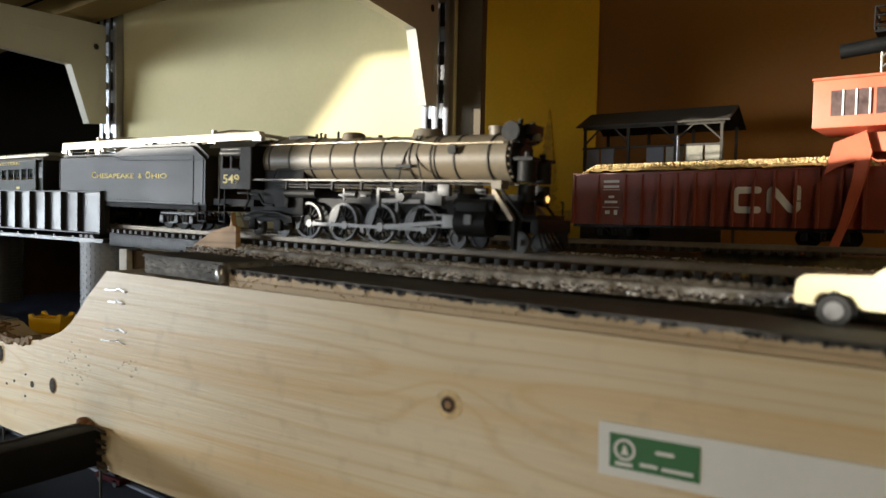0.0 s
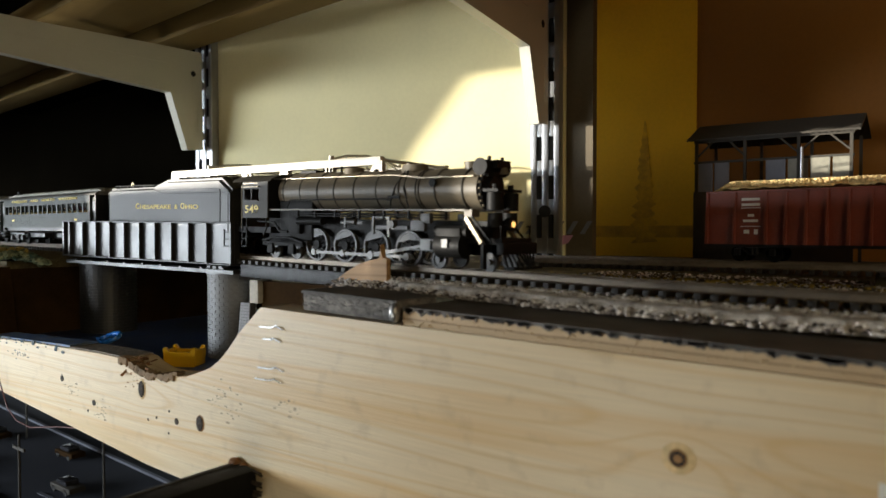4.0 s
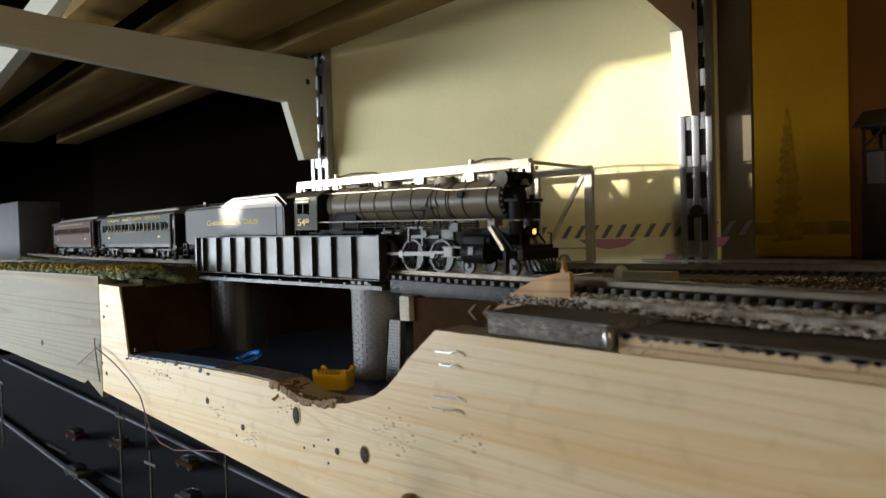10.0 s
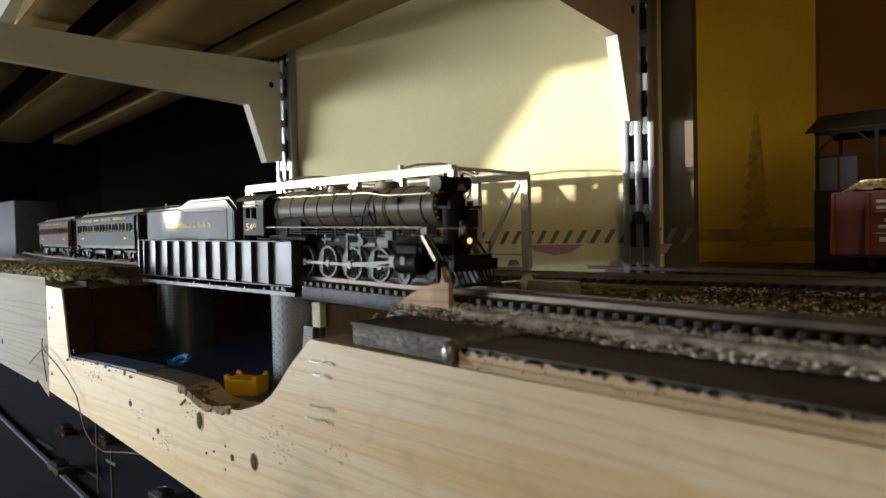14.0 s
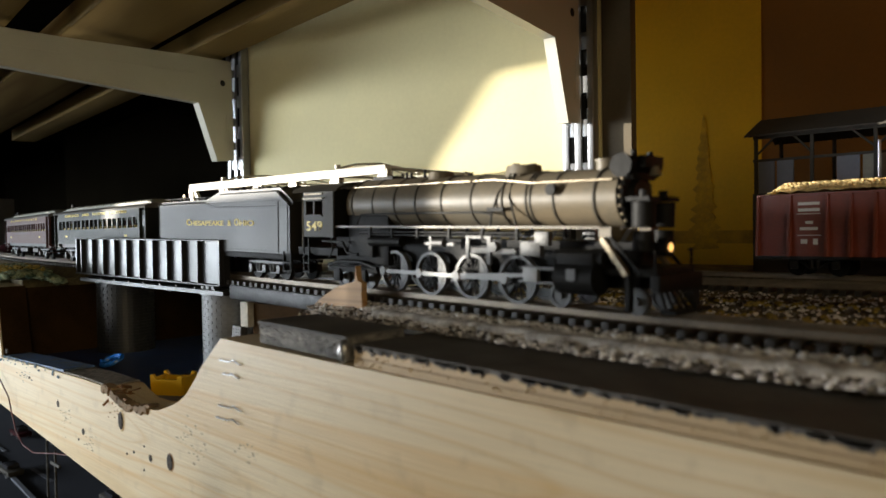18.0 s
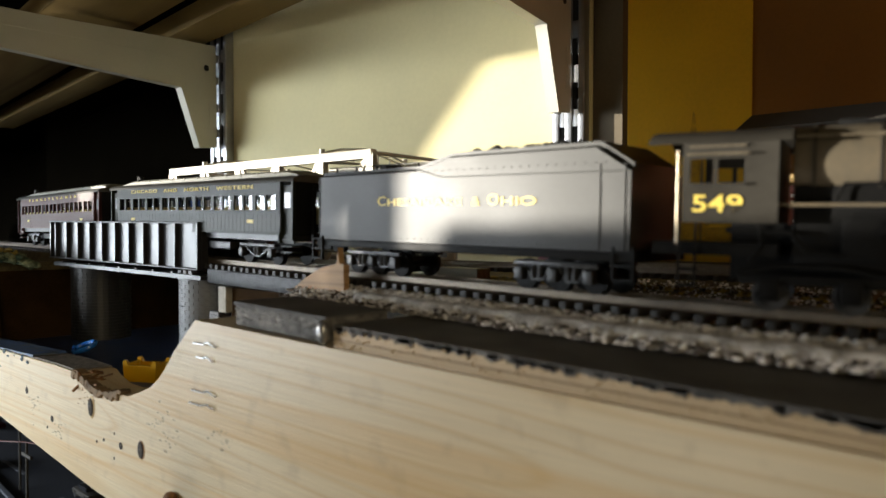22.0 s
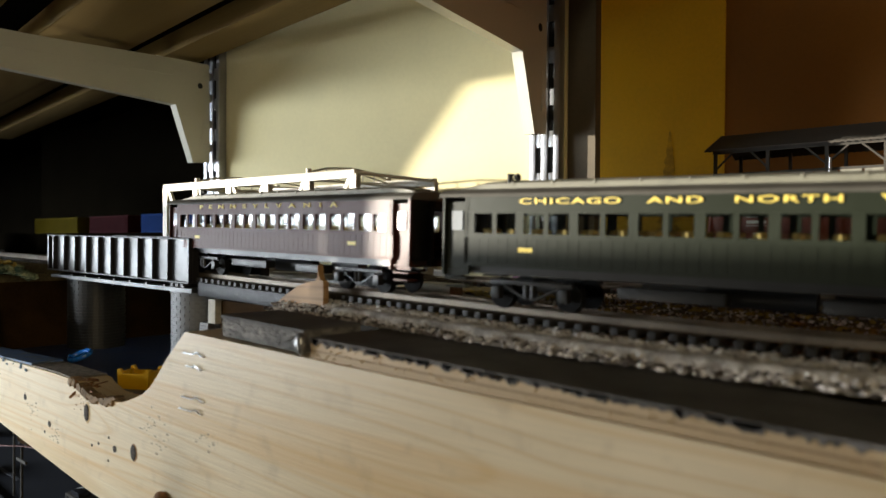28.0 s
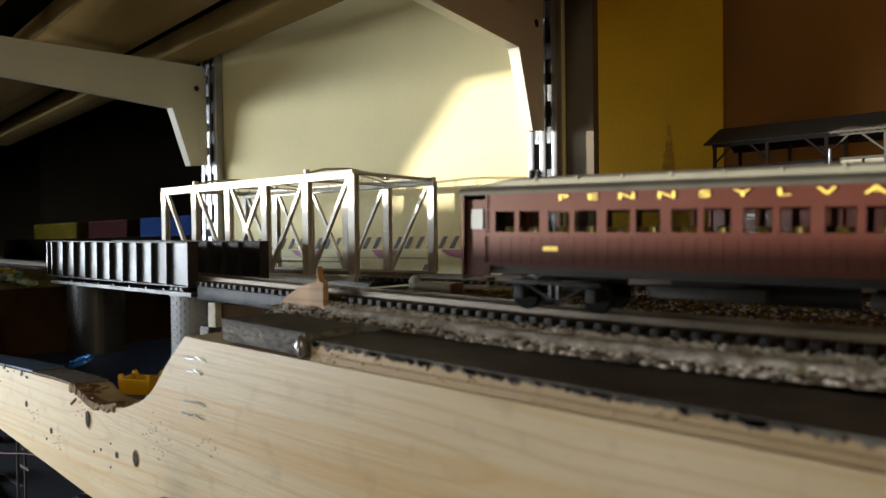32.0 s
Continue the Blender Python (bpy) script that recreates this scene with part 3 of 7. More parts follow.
# ---- track ----
SLOPE, GRADE = -0.032, -0.020


BEND = ((0.0627, 0.56, 1), (-0.2235, 5.37, -1))      # where the line leaves the straight, radius, towards which end


def track_y(x):
    off = 0.0
    for at, radius, way in BEND:
        d = way * (x - at)
        if d > 0:
            off += radius - math.sqrt(radius ** 2 - min(d, radius) ** 2)
    return 0.0660 + SLOPE * x + off


def rail_z(x):
    return 1.2142 + GRADE * max(x, -0.3) - 0.003 * min(0.0, x + 0.3)


TRACK = pose(0, 0.0660, 1.2142) @ pose(0, 0, 0, 0, -math.degrees(math.atan(GRADE)), math.degrees(math.atan(SLOPE)))


def along(s):
    """The pose of the main line at a length s along it, in the track's own space."""
    z = -0.017 * max(0.0, -0.3 - s)
    for at, radius, way in BEND:
        d = way * (s - at)
        if d > 0:
            a = d / radius
            return pose(at + way * radius * math.sin(a), radius * (1 - math.cos(a)), z, 0, 0, way * math.degrees(a))
    return pose(s, 0, z)


def car_pose(s, rear, front):
    """A car whose origin is at s, riding on two bogies that far ahead of it."""
    a, b = along(s + rear).translation, along(s + front).translation
    d = (b - a).normalized()
    q = a - d * rear
    return TRACK @ pose(q.x, q.y, q.z, 0, -math.degrees(math.asin(d.z)), math.degrees(math.atan2(d.y, d.x)))


def rail_profile(y, rail_h):
    return [(y - 0.0004, 0), (y + 0.0004, 0), (y + 0.0004, -0.0007), (y + 0.00016, -0.0009), (y + 0.00016, -rail_h + 0.0004), (y + 0.0009, -rail_h), (y - 0.0009, -rail_h), (y - 0.00016, -rail_h + 0.0004), (y - 0.00016, -0.0009), (y - 0.0004, -0.0007)]


def sweep_along(bm, profile, stations):
    """The profile in y and z, drawn along the main line."""
    rows = [[bm.verts.new(along(q) @ Vector((0, y, z))) for y, z in profile] for q in stations]
    n = len(profile)
    fs = [bm.faces.new((p[i], q[i], q[(i + 1) % n], p[(i + 1) % n])) for p, q in zip(rows, rows[1:]) for i in range(n)]
    fs += [bm.faces.new(rows[0][::-1]), bm.faces.new(rows[-1])]
    bmesh.ops.recalc_face_normals(bm, faces=fs)
    return bm


def main_line(label, x0, x1, rail_h=0.0025):
    ob = thing("railway_track", label, "track", TRACK)
    stations = [x0 + (x1 - x0) * i / 90 for i in range(91)]
    for y in (-0.0083, 0.0083):
        part("rail", sweep_along(B(), rail_profile(y, rail_h), stations), M_RAIL, ob, "worn shiny metal rail")
    return ob


def track(label, m, x0, x1, rail_h=0.0025):
    ob = thing("railway_track", label, "track", m)
    for y in (-0.0083, 0.0083):
        part("rail", sweep(B(), rail_profile(y, rail_h), x0, x1), M_RAIL, ob, "worn shiny metal rail")
    return ob


def ties(ob, x0, x1, path=None, w=0.0027, half=0.0150, pitch_x=0.0062, rail_h=0.0025):
    bm = box(B(), -w / 2, w / 2, -half, half, -rail_h - 0.0024, -rail_h, bev=0.0002)
    me = mesh_of("tie", bm, M_TIE)
    n = int((x1 - x0) / pitch_x)
    rng = random.Random(5)
    for i in range(n):
        t = new("tie", me)
        t.parent = ob
        q = x0 + pitch_x * (i + 0.5)
        t.matrix_basis = (path(q) if path else pose(q, 0, 0)) @ pose(0, rng.uniform(-0.0003, 0.0003), 0, 0, 0, rng.uniform(-0.9, 0.9))


main_track = main_line("main line track with black plastic ties and worn rails", -1.7, 0.42)
roadbed = part("roadbed", sweep_along(B(), [(-0.019, -0.0048), (0.019, -0.0048), (0.026, -0.0120), (-0.026, -0.0120)], [-1.7 + 0.05 * i for i in range(27)]), M_DECK, main_track, "dark earth roadbed")
back_track = track("dim second track through the truss bridge", pose(-0.13, 0.186, 1.2150, 0, 0, 3.1), -1.3, 0.9)
yard_track = track("yard track under the gravel wagon", pose(0.04, 0.296, 1.2125, 0, 0, -5.0), -0.18, 0.8)

# black painted strips along the board's edge
strip = thing("edge_strip", "black painted strip with a chipped grey front edge", "strip", pose(0, 0, 0))
part("core", plate(B(), [(-0.0525, 1.1974), (0.0012, 1.1959), (0.0012, 1.2040), (-0.0525, 1.2057)], 0.0016, 0.030), M_CHIPPED, strip)
part("top_skin", plate(B(), [(-0.0530, 1.2057), (0.0015, 1.2040), (0.0015, 1.2046), (-0.0530, 1.2063)], 0.0012, 0.0302), M_TAR, strip, "matt black painted skin")
rng = random.Random(31)
bm = B()
for i in range(150):
    x = rng.uniform(-0.052, 0.001)
    z = 1.2058 - (x + 0.0525) * 0.031 - abs(rng.gauss(0, 0.0030))
    z = max(z, 1.1975)
    ball(bm, (x, 0.0013, z), rng.uniform(0.0004, 0.0012), 1, (rng.uniform(1.2, 3.5), 0.35, 0.6))
part("chipped_paint", bm, M_TAR, strip)
part("joint_end", ball(ball(B(), (-0.0010, 0.0018, 1.1990), 0.0030, 2, (1.6, 0.6, 0.9)), (-0.0060, 0.0016, 1.1985), 0.0024, 2, (1.6, 0.5, 0.8)), M_TAR, strip)


def ply_top(x):
    return 1.2010 - 0.0246 * (x - 0.006) if x < 0.25 else 1.1950 - 0.0110 * (x - 0.25)


def ply_foot(x):
    return 1.1948 - 0.0168 * (x - 0.006) if x < 0.25 else 1.1907 - 0.0088 * (x - 0.25)


ply = thing("edge_strip", "bare plywood strip under black paint, its front edge frayed", "strip", pose(0, 0, 0))
for k, mm in ((0, M_PLY), (1, M_PLYDARK), (2, M_PLY)):
    a, b = ((0.0, 0.42), (0.42, 0.50), (0.50, 1.0))[k]
    pts = [(x, ply_foot(x) + a * (ply_top(x) - ply_foot(x))) for x in (0.006, 0.25, 0.75)] + [(x, ply_foot(x) + b * (ply_top(x) - ply_foot(x))) for x in (0.75, 0.25, 0.006)]
    part("ply", plate(B(), pts, 0.0015 + 0.0002 * (k == 1), 0.0215), mm, ply)
road = part("painted_top", plate(B(), [(0.0060, 1.2010), (0.25, 1.1950), (0.75, 1.1895), (0.75, 1.1908), (0.25, 1.1963), (0.0060, 1.2023)], 0.0014, 0.040), M_TAR, ply, "matt black painted surface")
bm = B()
for i in range(380):
    x = 0.007 + 0.46 * rng.random() ** 1.3
    h = abs(rng.gauss(0, 0.0006)) + 0.0001
    w = rng.uniform(0.0005, 0.0016)
    plate(bm, [(x - w, ply_top(x) + 0.0009), (x + w, ply_top(x) + 0.0009), (x + w * 0.5, ply_top(x) - h * 0.7), (x, ply_top(x) - h), (x - w * 0.6, ply_top(x) - h * 0.5)], 0.0009, 0.0016)
part("paint_fringe", bm, M_TAR, road, "ragged dribbles of black paint")
bm = B()
for i in range(260):
    x = 0.007 + 0.46 * rng.random() ** 1.2
    z = ply_foot(x) + rng.uniform(0.15, 0.85) * (ply_top(x) - ply_foot(x))
    tube(bm, [(x, 0.0022, z), (x + rng.uniform(-0.001, 0.001), rng.uniform(0.0004, 0.0013), z + rng.uniform(-0.0015, 0.0018))], rng.uniform(0.00012, 0.0003), 4)
part("frayed_edge", bm, M_STRAWFIB, ply)
bm = ball(B(), (0.0035, -0.001, 1.2000), 0.0034, 2, (0.7, 0.7, 1.25))
solid("bolt", bm, M_STEEL, "dull metal bolt end at the strip's joint", "bolt")

# grey plank that carries the track off the bridge
bm = box(B(), -0.102, 0.012, -0.0165, 0.0165, -0.0125, -0.0048, bev=0.0006)
solid("roadbed_plank", bm, M_PLANK, "dark grey plastic roadbed plank under the track", "plank", m=TRACK @ pose(-0.065, 0, 0))
# wooden fin and small blocks
bm = plate(B(), [(-0.0855, 1.2000), (-0.0780, 1.2058), (-0.0700, 1.2112), (-0.0600, 1.2160), (-0.0520, 1.2182), (-0.0466, 1.2192), (-0.0456, 1.2210), (-0.0453, 1.2262), (-0.0446, 1.2210), (-0.0438, 1.2196), (-0.0414, 1.2190), (-0.0414, 1.2000)], 0.0455, 0.0485)
solid("wooden_fin", bm, M_FIN, "thin brown splintered wooden fin beside the track", "fin")


# ---- train ----
HALF = 0.0175


def bar_label(name, x, z, w, h, y, material, parent):
    return part(name, box(B(), x - w / 2, x + w / 2, y - 0.0001, y + 0.0001, z - h / 2, z + h / 2), material, parent)


def truck(ob, x, axles, span, r=0.0052, dark=True):
    """A bogie: two side frames with springs and journal boxes, and its wheels."""
    tr = part("truck", box(B(), x - span / 2 + 0.001, x + span / 2 - 0.001, -0.006, 0.006, 0.006, 0.0085), M_TRUCK, ob)
    for side in (-1, 1):
        y = side * 0.0125
        bm = B()
        xs = [x + span * (i / (axles - 1) - 0.5) for i in range(axles)]
        box(bm, x - span / 2 - 0.003, x + span / 2 + 0.003, y - 0.0009, y + 0.0009, 0.0088, 0.0104, bev=0.0003)
        for xa in xs:
            box(bm, xa - 0.0018, xa + 0.0018, y - 0.0022, y + 0.001, 0.0036, 0.0082, bev=0.0004)
        for xa, xb in zip(xs, xs[1:]):
            mid = (xa + xb) / 2
            tube(bm, [(xa + 0.0015, y, 0.0092), (mid - 0.0025, y, 0.0040), (mid + 0.0025, y, 0.0040), (xb - 0.0015, y, 0.0092)], 0.0006, 6)
            for k in (-1, 1):
                cyl(bm, (mid + k * 0.0014, y - 0.0006, 0.0045), (mid + k * 0.0014, y - 0.0006, 0.0088), 0.0010, seg=8)
        part("side_frame", bm, M_TRUCK, tr)
    for xa in (x + span * (i / (axles - 1) - 0.5) for i in range(axles)):
        bm = B()
        for side in (-1, 1):
            cyl(bm, (xa, side * 0.0078, r), (xa, side * 0.0096, r), r, seg=20)
            cyl(bm, (xa, side * 0.0074, r), (xa, side * 0.0078, r), r + 0.0006, seg=20)
        cyl(bm, (xa, -0.012, r), (xa, 0.012, r), 0.0011, seg=8)
        part("wheelset", bm, M_BLACK, tr)
    return tr


def coach(name, label, body_m, roof_m, words, gap, size, ncols, fit):
    """A heavyweight coach, 0.213 long; x = 0 at its middle."""
    ob = thing(name, label, "railway coach")
    CW, Lh, z0, z1 = 0.0168, 0.1065, 0.0152, 0.0408
    # sides with window openings: built as bands and posts
    wz0, wz1 = 0.0272, 0.0344
    xs0, xs1 = -0.0935, 0.0935
    pair = (xs1 - xs0) / ncols
    for side in (-1, 1):
        bm = B()
        ya, yb = sorted((side * (CW - 0.0009), side * CW))
        box(bm, -Lh + 0.0105, Lh - 0.0105, ya, yb, z0, wz0)
        box(bm, -Lh + 0.0105, Lh - 0.0105, ya, yb, wz1, z1)
        ww = pair * 0.375
        edges = [-Lh + 0.0105]
        for i in range(ncols):
            c = xs0 + pair * (i + 0.5)
            for k in (-1, 1):
                m = c + k * pair * 0.232
                edges += [m - ww / 2, m + ww / 2]
        edges.append(Lh - 0.0105)
        for i in range(0, len(edges), 2):
            box(bm, edges[i], edges[i + 1], ya, yb, wz0, wz1)
        y = side * (CW + 0.0002)
        for z, h in ((wz0 - 0.0010, 0.0012), (wz1 + 0.0007, 0.0005), (z0 + 0.0004, 0.0010)):
            box(bm, -Lh + 0.0105, Lh - 0.0105, y - 0.0002, y + 0.0002, z - h / 2, z + h / 2)
        for i in range(7):
            x = -Lh + 0.0105 + (2 * Lh - 0.021) * i / 6
            box(bm, x - 0.00025, x + 0.00025, y - 0.00015, y + 0.00015, z0, wz0)
        part("side_wall", bm, body_m, ob)
        if side < 0:
            me_bd = mesh_of("board", box(B(), 0, 0.0038, y - 0.00012, y + 0.00002, z0 + 0.0012, wz0 - 0.0018), body_m)
            for i in range(48):
                bd = new("board", me_bd)
                bd.parent = ob
                bd.matrix_basis = pose(-Lh + 0.0135 + (2 * Lh - 0.023) * i / 48, 0, 0)
        # panes
        for i in range(ncols):
            for k in (-1, 1):
                m = xs0 + pair * (i + 0.5) + k * pair * 0.232
                bm = box(B(), m - ww / 2 - 0.0003, m + ww / 2 + 0.0003, side * (CW - 0.0016) - 0.0002, side * (CW - 0.0016) + 0.0002, wz0 - 0.0003, wz1 + 0.0003)
                part("window_pane", bm, M_GLASS, ob)
        # vestibule doors
        for e in (-1, 1):
            xd = e * (Lh - 0.0062)
            bm = box(B(), xd - 0.0050, xd + 0.0050, side * (CW - 0.0022) - 0.0004, side * (CW - 0.0022) + 0.0004, z0 - 0.004, z1 - 0.002)
            dr = part("vestibule_door", bm, body_m, ob)
            bm = box(B(), xd - 0.0024, xd + 0.0024, side * (CW - 0.0016) - 0.0003, side * (CW - 0.0016) + 0.0003, wz0 + 0.001, wz1 + 0.001)
            part("door_pane", bm, M_PANE, dr)
            bm = B()
            box(bm, xd - 0.0058, xd - 0.0050, side * (CW - 0.001) - 0.001, side * (CW - 0.001) + 0.001, z0 - 0.004, z1)
            box(bm, xd + 0.0050, xd + 0.0062, side * (CW - 0.001) - 0.001, side * (CW - 0.001) + 0.001, z0 - 0.002, z1)
            for q in range(3):
                box(bm, xd - 0.0045, xd + 0.0045, side * (CW - 0.004) - 0.003, side * (CW - 0.004) + 0.003, z0 - 0.0025 - 0.003 * q, z0 - 0.0019 - 0.003 * q)
            part("vestibule_posts_and_steps", bm, body_m, ob)
    for e in (-1, 1):
        bm = B()
        xe = e * (Lh - 0.0006)
        box(bm, xe - 0.0006, xe + 0.0006, -CW + 0.001, -0.005, z0, z1)
        box(bm, xe - 0.0006, xe + 0.0006, 0.005, CW - 0.001, z0, z1)
        box(bm, xe - 0.0006, xe + 0.0006, -0.005, 0.005, 0.036, z1)
        box(bm, xe - 0.0012 + e * 0.002, xe + 0.0012 + e * 0.002, -0.0065, -0.0050, z0 - 0.002, 0.0385)
        box(bm, xe - 0.0012 + e * 0.002, xe + 0.0012 + e * 0.002, 0.0050, 0.0065, z0 - 0.002, 0.0385)
        box(bm, xe - 0.0012 + e * 0.002, xe + 0.0012 + e * 0.002, -0.0065, 0.0065, 0.0370, 0.0395)
        part("end_wall", bm, M_BLACK, ob)
        bm = box(B(), e * Lh - 0.001, e * (Lh + 0.0095), -0.0015, 0.0015, 0.0085, 0.0115, bev=0.0006)
        part("coupler", bm, M_BLACK, ob)
    part("underframe", box(B(), -Lh + 0.003, Lh - 0.003, -CW + 0.003, CW - 0.003, z0 - 0.0030, z0 + 0.0008), M_TRUCK, ob)
    part("interior_floor", box(B(), -Lh + 0.0015, Lh - 0.0015, -CW + 0.002, CW - 0.002, 0.0195, 0.0205), M_BROWN, ob)
    me_seat = mesh_of("seat", box(B(), -0.0012, 0.0012, -0.0050, 0.0050, 0.0205, 0.0290, bev=0.0008), M_SEAT)
    for i in range(18):
        for side in (-1, 1):
            st = new("seat", me_seat)
            st.parent = ob
            st.matrix_basis = pose(-0.0885 + 0.01041 * i, side * 0.0090, 0)
    for side in (-1, 1):
        for x, w in ((-0.02, 0.034), (0.034, 0.022)):
            part("battery_box", box(B(), x - w / 2, x + w / 2, side * 0.011 - 0.003, side * 0.011 + 0.003, 0.0065, 0.0105, bev=0.0005), M_TRUCK, ob)
    part("air_cylinder", cyl(B(), (-0.012, 0, 0.0085), (0.020, 0, 0.0085), 0.0035), M_TRUCK, ob)
    # roof: arched deck with a raised clerestory that rounds down at both ends
    bm = B()
    side_arc = [(-CW - 0.0008, z1 - 0.0004), (-CW - 0.0004, z1 + 0.0008), (-0.0150, z1 + 0.0022), (-0.0100, z1 + 0.0030), (0.0100, z1 + 0.0030), (0.0150, z1 + 0.0022), (CW + 0.0004, z1 + 0.0008), (CW + 0.0008, z1 - 0.0004)]
    sweep(bm, side_arc, -Lh - 0.001, Lh + 0.001)
    part("lower_roof", bm, M_LOWROOF, ob, "sooty dark lower roof")
    bm = B()
    prof = [(-0.0092, 0.0), (-0.0094, 0.0030), (-0.0070, 0.0043), (-0.003, 0.0049), (0.003, 0.0049), (0.0070, 0.0043), (0.0094, 0.0030), (0.0092, 0.0)]
    rows = []
    for x, h in ((-Lh - 0.0008, -0.6), (-Lh + 0.003, 0.05), (-Lh + 0.008, 0.55), (-Lh + 0.014, 0.9), (-Lh + 0.020, 1.0), (Lh - 0.020, 1.0), (Lh - 0.014, 0.9), (Lh - 0.008, 0.55), (Lh - 0.003, 0.05), (Lh + 0.0008, -0.6)):
        rows.append([bm.verts.new((x, y * (1.0 if h > 0.5 else 1.2), z1 + 0.0026 + 0.78 * z * h if z else z1 + 0.0008)) for y, z in prof])
    for p, q in zip(rows, rows[1:]):
        for i in range(len(prof) - 1):
            bm.faces.new((p[i], q[i], q[i + 1], p[i + 1]))
    bmesh.ops.recalc_face_normals(bm, faces=bm.faces[:])
    part("clerestory_roof", bm, roof_m, ob)
    for i in range(11):
        x = -0.080 + 0.016 * i
        bm = box(B(), x - 0.0004, x + 0.0004, -0.0097, 0.0097, z1 + 0.0042, z1 + 0.0055)
        part("roof_rib", bm, roof_m, ob)
    bm = B()
    cyl(bm, (-0.082, -0.008, z1 + 0.0045), (-0.082, -0.008, z1 + 0.0085), 0.0012, seg=10)
    ball(bm, (-0.079, -0.008, z1 + 0.0072), 0.0016, 1)
    part("roof_vent", bm, M_BLACK, ob)
    truck(ob, -0.0700, 2, 0.0270)
    truck(ob, 0.0700, 2, 0.0270)
    for side in (-1, 1):
        m = pose(-0.004 * (body_m == M_MAROON), side * (CW + 0.00035), 0.0386) @ (NEAR if side < 0 else pose(0, 0, 0, 90, 0, 180))
        text("lettering", words, size, m, M_GOLD, ob, 1.0, gap, "gold railway name on the letterboard", fit)
        for x in (-0.070, 0.070):
            bar_label("number_bar", x, 0.0215, 0.0055, 0.0016, side * (CW + 0.0003), M_GOLD, ob)
    return ob


coach_green = coach("green_coach", "dark green heavyweight model coach with gold lettering", M_GREEN, M_GREYROOF, "CHICAGO   AND   NORTH   WESTERN", 1.15, 0.0028, 9, 0.145)
coach_red = coach("red_coach", "tuscan red heavyweight model coach with gold lettering", M_MAROON, M_GREYROOF, "PENNSYLVANIA", 2.6, 0.0029, 9, 0.1265)


def make_tender():
    """Twelve-wheel tender; x = 0 at its rear end, 0.160 long."""
    ob = thing("tender", "black steam locomotive tender with yellow railway lettering", "tender")
    Lt = 0.160
    bm = B()
    prof = [(0.0, 0.0150), (0.0, 0.0455), (0.064, 0.0460), (0.082, 0.0505), (0.148, 0.0505), (Lt, 0.0430), (Lt, 0.0150)]
    plate(bm, prof, -HALF, HALF)
    es = [e for e in bm.edges if abs(e.verts[0].co.y - e.verts[1].co.y) < 1e-6 and min(e.verts[0].co.z, e.verts[1].co.z) > 0.03]
    bmesh.ops.bevel(bm, geom=es, offset=0.0022, segments=3, affect="EDGES")
    part("body", bm, M_TENDER, ob)
    part("underframe", box(B(), -0.003, Lt + 0.002, -HALF + 0.0006, HALF - 0.0006, 0.0118, 0.0148, bev=0.0004), M_BLACK, ob)
    bm = B()
    for side in (-1, 1):
        y = side * (HALF + 0.0002)
        tube(bm, [(0.002, y, 0.0447), (0.064, y, 0.0447), (0.079, y, 0.0410), (0.158, y, 0.0405)], 0.0002, 5)
        for x in (0.0, 0.149, 0.158):
            box(bm, x, x + 0.0004, y - 0.0002, y + 0.0002, 0.0155, 0.043)
        for i in range(40):
            for z in (0.0165, 0.0435):
                ball(bm, (0.003 + i * 0.0038, y, z), 0.00025, 1)
    part("seams_and_rivets", bm, M_TENDER, ob)
    bm = B()
    for x in (0.006, 0.020, 0.034, 0.048, 0.060):
        cyl(bm, (x, -0.012, 0.0455), (x, -0.012, 0.0480), 0.0005, seg=8)
    tube(bm, [(0.004, -0.0145, 0.0475), (0.062, -0.0145, 0.0475)], 0.0003, 6)
    cyl(bm, (0.030, 0, 0.0455), (0.030, 0, 0.0485), 0.005)
    part("filler_and_rails", bm, M_BLACK, ob)
    ring_bm = ring(B(), (0.022, -0.010, 0.0487), "y", 0.0017, 0.0012, 0.0003, 16)
    part("lifting_ring", ring_bm, M_PIPE, ob)
    bm = B()
    rng = random.Random(3)
    for i in range(160):
        ball(bm, (rng.uniform(0.084, 0.142), rng.uniform(-0.012, 0.012), 0.0500 + rng.uniform(0, 0.0012)), rng.uniform(0.0012, 0.0026), 1, (1, 1, 0.7))
    part("coal_load", bm, M_BLACK, ob, "heaped black coal")
    for x in (-0.001, 0.158):
        bm = B()
        for z in (0.006, 0.0105, 0.015):
            box(bm, x - 0.0035, x + 0.0035, -HALF - 0.0006, -HALF + 0.0006, z - 0.0004, z + 0.0004)
        for dx in (-0.0035, 0.0035):
            box(bm, x + dx - 0.0004, x + dx + 0.0004, -HALF - 0.0006, -HALF + 0.0006, 0.0055, 0.0165)
        part("ladder_step", bm, M_BLACK, ob)
    part("coupler", box(B(), -0.011, -0.002, -0.0015, 0.0015, 0.0085, 0.0115, bev=0.0006), M_BLACK, ob)
    for x in (0.033, 0.129):
        truck(ob, x, 3, 0.0290)
    for side in (-1, 1):
        m = pose(0.0815, side * (HALF + 0.0003), 0.0318) @ (NEAR if side < 0 else pose(0, 0, 0, 90, 0, 180))
        for words, x0, x1, size in (("C", 0.0414, 0.0464, 0.0056), ("HESAPEAKE", 0.0474, 0.0895, 0.0042), ("&", 0.0945, 0.0985, 0.0046), ("O", 0.1025, 0.1076, 0.0056), ("HIO", 0.1086, 0.1241, 0.0042)):
            q = (x0 + x1) / 2 - 0.0815
            text("lettering", words, size, m @ pose(q if side < 0 else -q, -0.0005 if size < 0.005 else 0, 0), M_GOLD, ob, 1.0, 1.0, "yellow block letters", x1 - x0)
    return ob


tender = make_tender()
